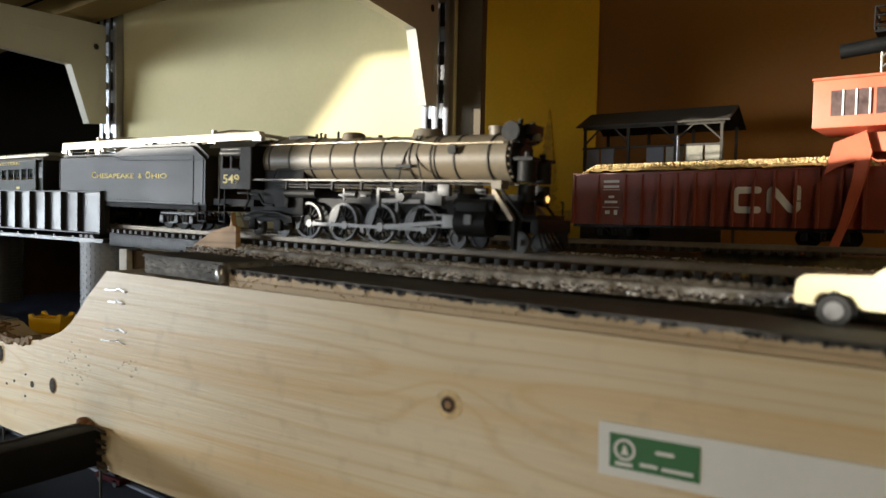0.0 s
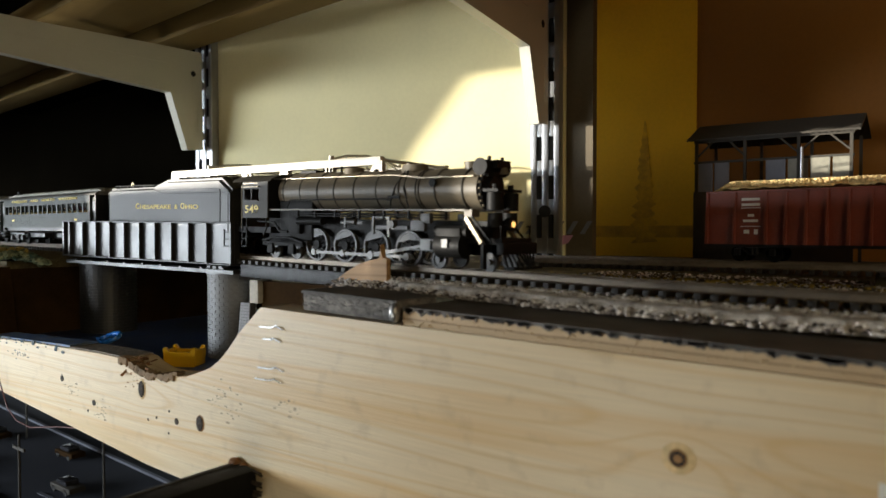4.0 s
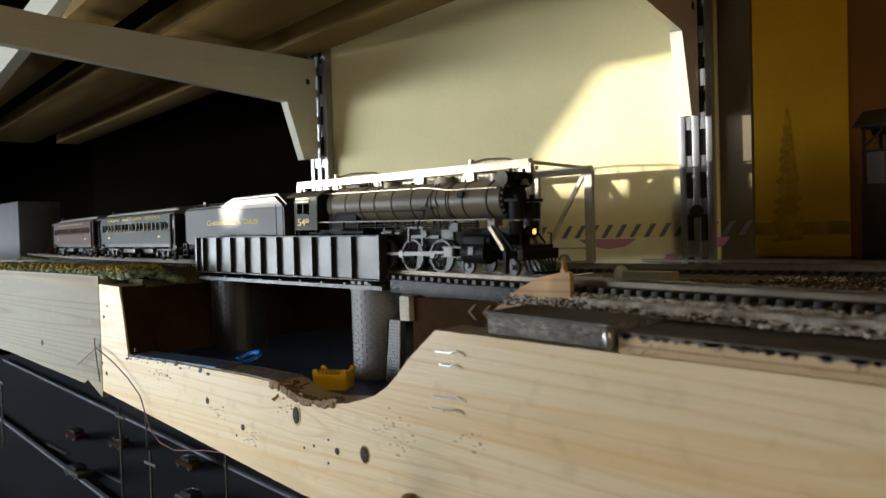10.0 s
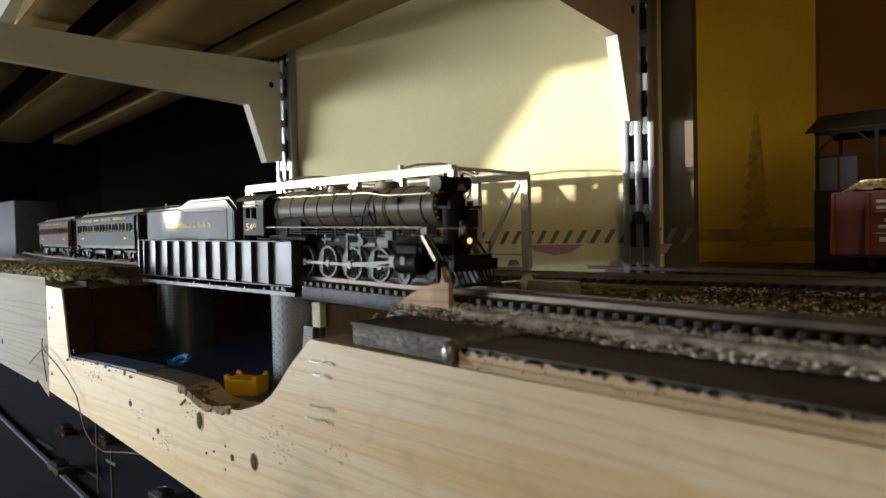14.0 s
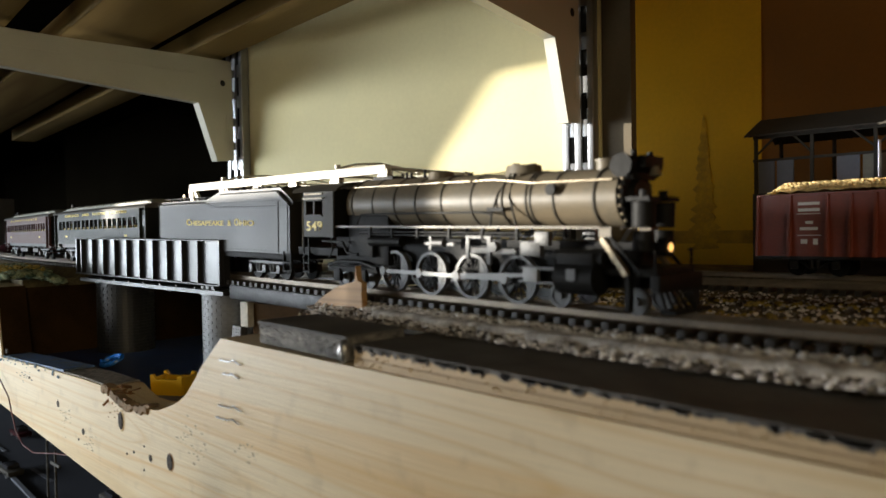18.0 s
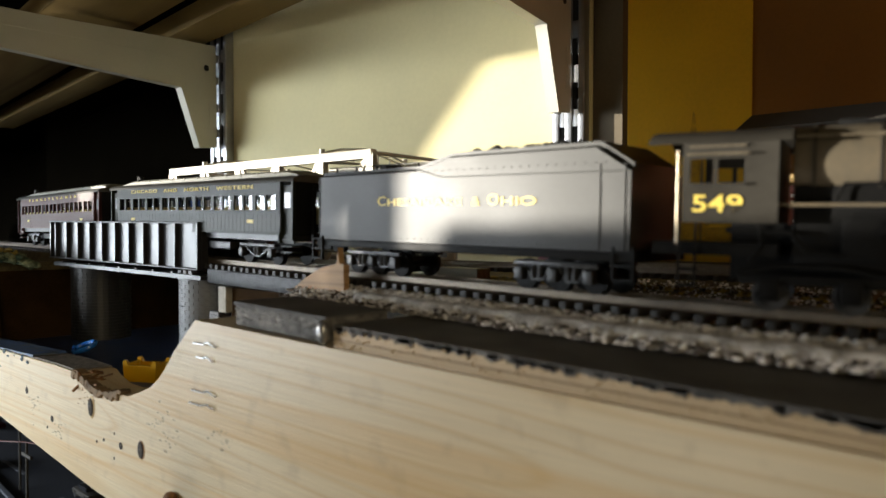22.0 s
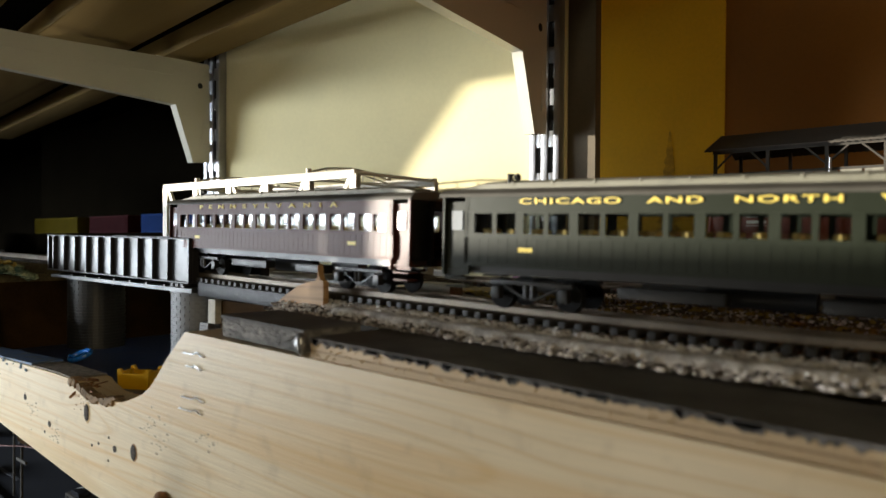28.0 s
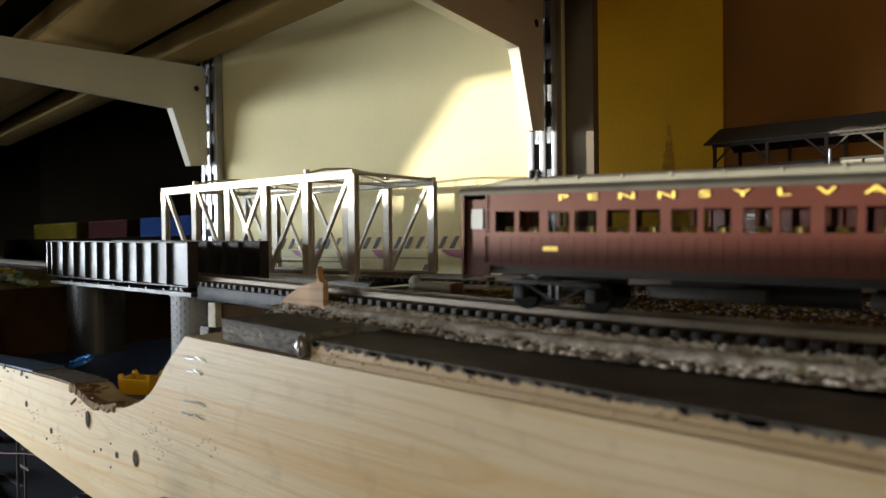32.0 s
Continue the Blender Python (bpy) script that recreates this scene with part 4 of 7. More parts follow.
R_DRV, AXLES = 0.0092, (0.1985, 0.2220, 0.2455, 0.2690)      # drivers, in metres ahead of the lettering's start
CRANK = 0.0042


def driver(parent, x, y, side):
    w = part("driving_wheel", ring(B(), (0, 0, 0), "y", R_DRV, R_DRV - 0.0012, 0.0012, 40), M_TYRE, parent, "spoked driving wheel with a bright tyre")
    w.matrix_basis = pose(x, y, R_DRV)
    bm = B()
    for i in range(14):
        a = 2 * math.pi * i / 14
        cyl(bm, (0.001 * math.cos(a), 0, 0.001 * math.sin(a)), ((R_DRV - 0.0012) * math.cos(a), 0, (R_DRV - 0.0012) * math.sin(a)), 0.00042, seg=6)
    cyl(bm, (0, -0.0014, 0), (0, 0.0014, 0), 0.0024, seg=16)
    part("spokes", bm, M_BLACK, w)
    # counterweight: a crescent opposite the crank pin
    bm = B()
    pts = [((R_DRV - 0.0014) * math.cos(a), (R_DRV - 0.0014) * math.sin(a)) for a in [math.pi + q * 0.16 for q in range(-6, 7)]]
    plate(bm, pts, -0.0012, 0.0012)
    part("counterweight", bm, M_TYRE, w)
    part("crank_pin", cyl(B(), (CRANK, side * 0.0035, 0), (CRANK, -side * 0.001, 0), 0.0013, seg=12), M_ROD, w)
    return w


def make_loco():
    """Steam locomotive; x measured ahead of the start of the tender's lettering."""
    ob = thing("steam_locomotive", "weathered black model steam locomotive with bright side rods", "locomotive")
    # boiler: rings of slightly different radius
    zc = 0.0395
    sect = [(0.166, 0.0113), (0.172, 0.0118), (0.196, 0.0118), (0.200, 0.0115), (0.245, 0.0108), (0.262, 0.0105), (0.300, 0.0104), (0.3115, 0.0104)]
    bm = B()
    rows = []
    for x, r in sect:
        rows.append([bm.verts.new((x, r * math.cos(a) * 1.06, zc + r * math.sin(a))) for a in [2 * math.pi * i / 40 for i in range(40)]])
    for p, q in zip(rows, rows[1:]):
        for i in range(40):
            bm.faces.new((p[i], q[i], q[(i + 1) % 40], p[(i + 1) % 40]))
    bm.faces.new(rows[0])
    bm.faces.new(rows[-1][::-1])
    bmesh.ops.recalc_face_normals(bm, faces=bm.faces[:])
    part("boiler", bm, M_LOCO, ob, "satin black boiler with brown weathering")
    for x, r in ((0.171, 0.0119), (0.186, 0.0119), (0.2005, 0.0117), (0.214, 0.0114), (0.2295, 0.0112), (0.246, 0.0109), (0.262, 0.0107), (0.2735, 0.0106), (0.2755, 0.0106), (0.286, 0.0106), (0.303, 0.0107)):
        bm = ring(B(), (x, 0, zc), "x", r + 0.00022, r - 0.001, 0.0003, 40)
        bmesh.ops.scale(bm, vec=(1, 1.06, 1), verts=bm.verts[:])
        part("boiler_band", bm, M_CAB, ob)
    # smokebox front with door, number board, bell, pumps
    bm = B()
    cyl(bm, (0.3113, 0, zc), (0.3135, 0, zc), 0.0106, 0.0098, seg=36)
    cyl(bm, (0.3135, 0, zc), (0.3155, 0, zc), 0.0070, 0.0058, seg=28)
    for i in range(14):
        a = 2 * math.pi * i / 14
        ball(bm, (0.3137, 0.0090 * math.cos(a), zc + 0.0090 * math.sin(a)), 0.0006, 1)
    part("smokebox_door", bm, M_BLACK, ob)
    bm = B()
    for i in range(7):
        a = math.pi - 0.9 + 0.3 * i
        ball(bm, (0.3128, 0.0105 * math.cos(a), zc + 0.0105 * math.sin(a)), 0.0007, 1)
    part("smokebox_clamp", bm, M_PIPE, ob)
    for y in (-0.0065, 0.0065):
        bm = B()
        cyl(bm, (0.3195, y, 0.0290), (0.3195, y, 0.0375), 0.0040, seg=18)
        cyl(bm, (0.3195, y, 0.0210), (0.3195, y, 0.0280), 0.0036, seg=18)
        box(bm, 0.3150, 0.3235, y - 0.0040, y + 0.0040, 0.0378, 0.0392)
        cyl(bm, (0.3195, y, 0.0392), (0.3195, y, 0.0415), 0.0015, seg=10)
        part("air_pump", bm, M_BLACK, ob)
    bm = B()
    cyl(bm, (0.3130, -0.0100, 0.0498), (0.3130, 0.0100, 0.0498), 0.0036, seg=22)
    for y in (-0.0101, 0.0101):
        cyl(bm, (0.3130, y - 0.0004, 0.0498), (0.3130, y + 0.0004, 0.0498), 0.0041, seg=22)
    part("feedwater_heater", bm, M_BLACK, ob)
    part("heater_saddle", box(B(), 0.3100, 0.3160, -0.0075, 0.0075, 0.0452, 0.0475, bev=0.0004), M_BLACK, ob)
    part("number_board", box(B(), 0.3172, 0.3198, -0.0060, 0.0060, 0.0490, 0.0530, bev=0.0003), M_BLACK, ob)
    part("bell_bracket", box(B(), 0.3075, 0.3092, -0.0030, 0.0030, 0.0480, 0.0540, bev=0.0003), M_PIPE, ob)
    part("bell", cyl(B(), (0.3200, 0.0, 0.0465), (0.3200, 0.0, 0.0495), 0.0024, 0.0012, seg=16), M_PIPE, ob)
    for y in (-0.0055, 0.0055):
        part("marker_lamp", cyl(B(), (0.3150, y, 0.0530), (0.3150, y, 0.0550), 0.0010, seg=10), M_BLACK, ob)
    bm = cyl(B(), (0.3225, -0.0010, 0.0225), (0.3262, -0.0010, 0.0225), 0.0030, 0.0034, seg=20)
    hl = part("headlamp", bm, M_BLACK, ob)
    part("lens", cyl(B(), (0.3263, -0.0010, 0.0225), (0.3266, -0.0010, 0.0225), 0.0014, seg=20), M_LAMP, hl, "glowing warm headlamp lens")
    # front platform, pilot, steps
    bm = B()
    box(bm, 0.300, 0.3280, -0.0130, 0.0130, 0.0130, 0.0160, bev=0.0004)
    box(bm, 0.3265, 0.3300, -0.0150, 0.0150, 0.0085, 0.0140, bev=0.0005)
    for side in (-1, 1):
        box(bm, 0.3180, 0.3195, side * 0.0140 - 0.0015, side * 0.0140 + 0.0015, 0.0015, 0.0130)
        tube(bm, [(0.3120, side * 0.0150, 0.0262), (0.3235, side * 0.0150, 0.0140)], 0.0007, 6)
        tube(bm, [(0.3270, side * 0.0125, 0.0145), (0.3270, side * 0.0125, 0.0215), (0.3280, side * 0.0085, 0.0215)], 0.0004, 6)
    part("front_platform", bm, M_BLACK, ob)
    bm = B()
    for i in range(9):
        y = -0.0130 + 0.00325 * i
        part("pilot_bar", tube(B(), [(0.3290, y, 0.0095), (0.3350 - abs(y) * 0.35, y * 0.85, 0.0020)], 0.0006, 6), M_BLACK, ob)
    box(bm, 0.3290, 0.3345, -0.0125, 0.0125, 0.0016, 0.0028)
    part("pilot_foot", bm, M_BLACK, ob)
    for side in (-1, 1):
        bm = box(B(), -0.0009, 0.0009, -0.0012, 0.0012, 0, 0.0150)
        st = part("front_step", bm, M_PIPE, ob)
        st.matrix_basis = pose(0.3185, side * 0.0150, 0.0135, 0, -38, 0)
    # domes, stack, pipes on top
    bm = B()
    cyl(bm, (0.2185, 0, zc + 0.009), (0.2185, 0, zc + 0.0130), 0.0062, 0.0056, seg=28)
    cyl(bm, (0.2185, 0, zc + 0.0130), (0.2185, 0, zc + 0.0137), 0.0056, 0.0040, seg=28)
    part("steam_dome", bm, M_LOCO, ob)
    bm = B()
    bmesh.ops.create_cone(bm, cap_ends=True, segments=30, radius1=0.0066, radius2=0.0058, depth=0.0045, matrix=Matrix.Translation((0.2640, 0, zc + 0.0112)) @ Matrix.Diagonal((1.25, 1, 1, 1)))
    cyl(bm, (0.2600, 0, zc + 0.0130), (0.2600, 0, zc + 0.0145), 0.0016, seg=12)
    cyl(bm, (0.2685, 0, zc + 0.0130), (0.2685, 0, zc + 0.0140), 0.0016, seg=12)
    part("sand_dome", bm, M_LOCO, ob)
    bm = cyl(B(), (0.3015, 0, zc + 0.009), (0.3015, 0, zc + 0.0128), 0.0040, seg=24)
    ring(bm, (0.3015, 0, zc + 0.0130), "z", 0.0045, 0.0032, 0.0006, 24)
    part("chimney", bm, M_LOCO, ob)
    for x, h in ((0.193, 0.0022), (0.196, 0.0026), (0.199, 0.0022), (0.208, 0.0030)):
        part("safety_valve", cyl(B(), (x, 0.0, zc + 0.0110), (x, 0.0, zc + 0.0118 + h), 0.0007, seg=10), M_BLACK, ob)
    part("turret_cover", box(B(), 0.1760, 0.1900, -0.0035, 0.0035, zc + 0.0112, zc + 0.0130, bev=0.0004), M_BLACK, ob)
    part("whistle", cyl(B(), (0.233, 0.003, zc + 0.0100), (0.233, 0.003, zc + 0.0125), 0.0012, seg=10), M_BLACK, ob)
    # handrails and pipes along the boiler
    for side in (-1, 1):
        bm = B()
        tube(bm, [(0.166, side * 0.0115, zc + 0.0078), (0.200, side * 0.0112, zc + 0.0078), (0.258, side * 0.0105, zc + 0.0078), (0.277, side * 0.0108, zc + 0.0058), (0.3100, side * 0.0108, zc + 0.0058)], 0.00038, 6)
        for x in (0.170, 0.186, 0.2005, 0.2145, 0.2300, 0.246):
            ball(bm, (x, side * 0.0110, zc + 0.0078), 0.0007, 1)
        part("handrail", bm, M_PIPE, ob)
        bm = B()
        part("feed_pipe", tube(B(), [(0.176, side * 0.0135, 0.0300), (0.178, side * 0.0128, 0.0345), (0.200, side * 0.0128, 0.0348), (0.252, side * 0.0122, 0.0348), (0.258, side * 0.0122, 0.0340)], 0.0004, 6), M_BLACK, ob)
        part("feed_pipe", tube(B(), [(0.2640, side * 0.0075, zc + 0.0100), (0.2600, side * 0.0110, zc + 0.0020), (0.2580, side * 0.0120, zc - 0.0050), (0.2575, side * 0.0125, 0.0290)], 0.0004, 6), M_BLACK, ob)
        part("feed_pipe", tube(B(), [(0.2655, side * 0.0075, zc + 0.0100), (0.2660, side * 0.0112, zc + 0.0010), (0.2700, side * 0.0122, 0.0300)], 0.0004, 6), M_BLACK, ob)
        box(bm, 0.2560, 0.2640, side * 0.0122 - 0.0006, side * 0.0122 + 0.0006, zc - 0.0045, zc - 0.0030)
        part("pipe_clamp", bm, M_BLACK, ob)
        bm = B()
        cyl(bm, (0.2860, side * 0.0095, zc + 0.0030), (0.2860, side * 0.0128, zc + 0.0030), 0.0015, seg=12)
        cyl(bm, (0.2860, side * 0.0125, zc + 0.0030), (0.2860, side * 0.0130, zc + 0.0030), 0.0021, seg=12)
        part("washout_plug", bm, M_BLACK, ob)
        # running board
        bm = B()
        y0, y1 = sorted((side * 0.0100, side * 0.0162))
        box(bm, 0.1620, 0.3120, y0, y1, 0.0286, 0.0294)
        box(bm, 0.3085, 0.3130, y0, y1, 0.0258, 0.0294)
        part("running_board", bm, M_LOCO, ob)
        bm = B()
        for z in (0.0255, 0.0268):
            tube(bm, [(0.1800, side * 0.0150, z), (0.2750, side * 0.0150, z)], 0.0004, 6)
        for x in (0.188, 0.203, 0.2195, 0.238, 0.256, 0.273):
            box(bm, x - 0.0005, x + 0.0005, side * 0.0152 - 0.0007, side * 0.0152 + 0.0007, 0.0243, 0.0290)
        part("pipe_run", bm, M_BLACK, ob)
        bm = cyl(B(), (0.1865, side * 0.0138, 0.0225), (0.2080, side * 0.0138, 0.0225), 0.0022, seg=18)
        part("air_tank", bm, M_BLACK, ob)
        # cylinder and valve chest
        bm = B()
        cyl(bm, (0.2925, side * 0.0140, 0.0120), (0.3080, side * 0.0140, 0.0120), 0.0060, seg=24)
        box(bm, 0.2925, 0.3075, side * 0.0130 - 0.0050, side * 0.0130 + 0.0050, 0.0125, 0.0205, bev=0.0012)
        cyl(bm, (0.2905, side * 0.0140, 0.0185), (0.3100, side * 0.0140, 0.0185), 0.0030, seg=18)
        cy = part("cylinder", bm, M_BLACK, ob)
        bm = box(B(), 0.2985, 0.3020, side * 0.0204 - 0.0002, side * 0.0204 + 0.0002, 0.0110, 0.0150)
        part("plate", bm, M_TYRE, cy, "small pale plate")
        bm = B()
        box(bm, 0.2750, 0.2910, side * 0.0150 - 0.0007, side * 0.0150 + 0.0007, 0.0138, 0.0148)
        box(bm, 0.2740, 0.2900, side * 0.0150 - 0.0007, side * 0.0150 + 0.0007, 0.0088, 0.0096)
        box(bm, 0.2820, 0.2880, side * 0.0150 - 0.0016, side * 0.0150 + 0.0010, 0.0225, 0.0275, bev=0.0004)
        box(bm, 0.2755, 0.2845, side * 0.0150 - 0.0016, side * 0.0150 + 0.0010, 0.0185, 0.0240, bev=0.0004)
        part("valve_hanger", bm, M_TYRE, ob)
        bm = B()
        box(bm, 0.2475, 0.2600, side * 0.0150 - 0.0005, side * 0.0150 + 0.0005, 0.0246, 0.0256)
        box(bm, 0.2475, 0.2490, side * 0.0150 - 0.0006, side * 0.0150 + 0.0006, 0.0165, 0.0256)
        box(bm, 0.2585, 0.2602, side * 0.0150 - 0.0006, side * 0.0150 + 0.0006, 0.0150, 0.0256)
        box(bm, 0.2500, 0.2720, side * 0.0145 - 0.0005, side * 0.0145 + 0.0005, 0.0190, 0.0208)
        cyl(bm, (0.2620, side * 0.0165, 0.0215), (0.2620, side * 0.0135, 0.0215), 0.0020, seg=14)
        part("valve_link", bm, M_TYRE, ob)
        bm = B()
        box(bm, 0.2235, 0.2400, side * 0.0145 - 0.0005, side * 0.0145 + 0.0005, 0.0215, 0.0226)
        box(bm, 0.2260, 0.2272, side * 0.0145 - 0.0005, side * 0.0145 + 0.0005, 0.0195, 0.0255)
        cyl(bm, (0.2285, side * 0.0150, 0.0225), (0.2350, side * 0.0150, 0.0225), 0.0016, seg=12)
        part("reverse_lever", bm, M_TYRE, ob)
        # trailing truck and firebox details
        bm = B()
        box(bm, 0.1530, 0.1900, side * 0.0125 - 0.0008, side * 0.0125 + 0.0008, 0.0075, 0.0100, bev=0.0003)
        for x in (0.1610, 0.1805):
            box(bm, x - 0.0025, x + 0.0025, side * 0.0132 - 0.0012, side * 0.0132 + 0.0012, 0.0030, 0.0090, bev=0.0005)
        tube(bm, [(0.153, side * 0.0130, 0.0105), (0.163, side * 0.0130, 0.0125), (0.178, side * 0.0130, 0.0125), (0.190, side * 0.0130, 0.0100)], 0.0008, 6)
        part("trailing_frame", bm, M_BLACK, ob)
        bm = B()
        part("steam_pipe", tube(B(), [(0.150, side * 0.0145, 0.0220), (0.166, side * 0.0145, 0.0215), (0.170, side * 0.0145, 0.0165), (0.178, side * 0.0145, 0.0160)], 0.0007, 6), M_BLACK, ob)
        part("steam_pipe", tube(B(), [(0.158, side * 0.0150, 0.0270), (0.159, side * 0.0150, 0.0180), (0.156, side * 0.0150, 0.0135)], 0.0005, 6), M_BLACK, ob)
        box(bm, 0.1780, 0.1880, side * 0.0130 - 0.0012, side * 0.0130 + 0.0012, 0.0150, 0.0255, bev=0.0004)
        for q in range(5):
            box(bm, 0.1790, 0.1870, side * 0.0143 - 0.0003, side * 0.0143 + 0.0003, 0.0160 + q * 0.0018, 0.0166 + q * 0.0018)
        part("injector", bm, M_BLACK, ob)
    bm = B()
    box(bm, 0.1660, 0.1960, -0.0115, 0.0115, 0.0110, 0.0350, bev=0.002)
    part("firebox", bm, M_BLACK, ob)
    bm = B()
    box(bm, 0.1500, 0.3180, -0.0060, 0.0060, 0.0080, 0.0240)
    part("main_frame", bm, M_BLACK, ob)
    for x, r in ((0.1610, 0.0048), (0.1805, 0.0048), (0.2885, 0.0045), (0.3190, 0.0045)):
        for side in (-1, 1):
            bm = ring(B(), (x, side * 0.0088, r), "y", r, r - 0.0011, 0.0011, 26)
            cyl(bm, (x, side * 0.0088 - 0.0005, r), (x, side * 0.0088 + 0.0005, r), r - 0.0008, seg=20)
            cyl(bm, (x, side * 0.0100 - 0.0008, r), (x, side * 0.0100 + 0.0008, r), 0.0014, seg=12)
            part("small_wheel", bm, M_TYRE, ob)
    # cab with two windows each side
    for side in (-1, 1):
        bm = B()
        ya, yb = sorted((side * 0.0168, side * 0.0176))
        z0, za, zb, z1 = 0.0240, 0.0348, 0.0415, 0.0462
        xs = (0.1385, 0.1405, 0.1466, 0.1478, 0.1545, 0.1630)
        grid = [[bm.verts.new((x, ya, z)) for z in (z0, za, zb, z1)] for x in xs]
        for i in range(5):
            for j in range(3):
                if j == 1 and i in (1, 3):
                    continue
                bm.faces.new((grid[i][j], grid[i + 1][j], grid[i + 1][j + 1], grid[i][j + 1]))
        r = bmesh.ops.extrude_face_region(bm, geom=bm.faces[:])
        bmesh.ops.translate(bm, verts=[v for v in r["geom"] if isinstance(v, bmesh.types.BMVert)], vec=(0, yb - ya, 0))
        bmesh.ops.recalc_face_normals(bm, faces=bm.faces[:])
        cab = part("cab_side", bm, M_CAB, ob)
        part("cab_ledge", box(B(), 0.1400, 0.1550, side * 0.0182 - 0.0008, side * 0.0182 + 0.0008, 0.0341, 0.0348), M_CAB, cab)
        part("cab_ledge", box(B(), 0.1400, 0.1560, side * 0.0184 - 0.0010, side * 0.0184 + 0.0010, 0.0424, 0.0430), M_PIPE, cab)
        part("cab_ledge", box(B(), 0.1405, 0.1550, side * 0.0180 - 0.0006, side * 0.0180 + 0.0006, 0.0446, 0.0451), M_PIPE, cab)
        part("cab_handrail", tube(B(), [(0.1372, side * 0.0172, 0.018), (0.1372, side * 0.0172, 0.044)], 0.0004, 6), M_PIPE, cab)
        m = pose(0.1478, side * 0.0178, 0.0290) @ (NEAR if side < 0 else pose(0, 0, 0, 90, 0, 180))
        text("number", "549", 0.0066, m, M_GOLD, cab, label="yellow painted cab number", fit=0.0130)
    bm = box(B(), 0.1615, 0.1630, -0.0165, 0.0165, 0.0240, 0.0470)
    part("cab_front", bm, M_BLACK, ob)
    bm = B()
    arc = [(-0.0182, 0.0458), (-0.0170, 0.0474), (-0.0125, 0.0494), (-0.0060, 0.0505), (0.0060, 0.0505), (0.0125, 0.0494), (0.0170, 0.0474), (0.0182, 0.0458), (0.0172, 0.0460), (0.0120, 0.0486), (0.0, 0.0497), (-0.0120, 0.0486), (-0.0172, 0.0460)]
    sweep(bm, arc, 0.1290, 0.1660)
    part("cab_roof", bm, M_CAB, ob)
    part("cab_floor", box(B(), 0.1300, 0.1630, -0.0150, 0.0150, 0.0150, 0.0185), M_BLACK, ob)
    for z in (0.0060, 0.0105, 0.0150):
        part("cab_step", box(B(), 0.1375, 0.1425, -0.0175, -0.0150, z, z + 0.0008), M_BLACK, ob)
    for x in (0.1375, 0.1420):
        part("step_rail", box(B(), x, x + 0.0006, -0.0175, -0.0168, 0.006, 0.024), M_BLACK, ob)
    wheels, rods = [], []
    for side in (-1, 1):
        for x in AXLES:
            wheels.append((driver(ob, x, side * 0.0090, -side), x, side))
        bm = B()
        for i, (xa, xb) in enumerate(zip(AXLES, AXLES[1:])):
            box(bm, xa, xb, -0.0005, 0.0005, -0.0008, 0.0008)
        for x in AXLES:
            cyl(bm, (x, -0.0008, 0), (x, 0.0008, 0), 0.0019, seg=16)
        rods.append((part("coupling_rod", bm, M_ROD, ob, "bright steel coupling rod"), side, 0.0127))
        bm = B()
        xa = AXLES[2]
        plate(bm, [(xa, -0.0012), (xa + 0.0395, -0.0006), (xa + 0.0395, 0.0006), (xa, 0.0012)], -0.0005, 0.0005)
        cyl(bm, (xa, -0.0009, 0), (xa, 0.0009, 0), 0.0021, seg=16)
        cyl(bm, (xa + 0.0395, -0.0010, 0), (xa + 0.0395, 0.0010, 0), 0.0014, seg=12)
        rods.append((part("main_rod", bm, M_ROD, ob, "bright steel main rod"), side, 0.0145))
        bm = box(B(), 0.2805, 0.2870, side * 0.0150 - 0.0010, side * 0.0150 + 0.0010, 0.0092, 0.0145, bev=0.0004)
        rods.append((part("crosshead", bm, M_ROD, ob), side, 0.0))
    return ob, wheels, rods


loco, wheels, rods = make_loco()
for ob, k in ((loco, 0.976), (tender, 0.955)):
    ob.scale = (k, k, k)


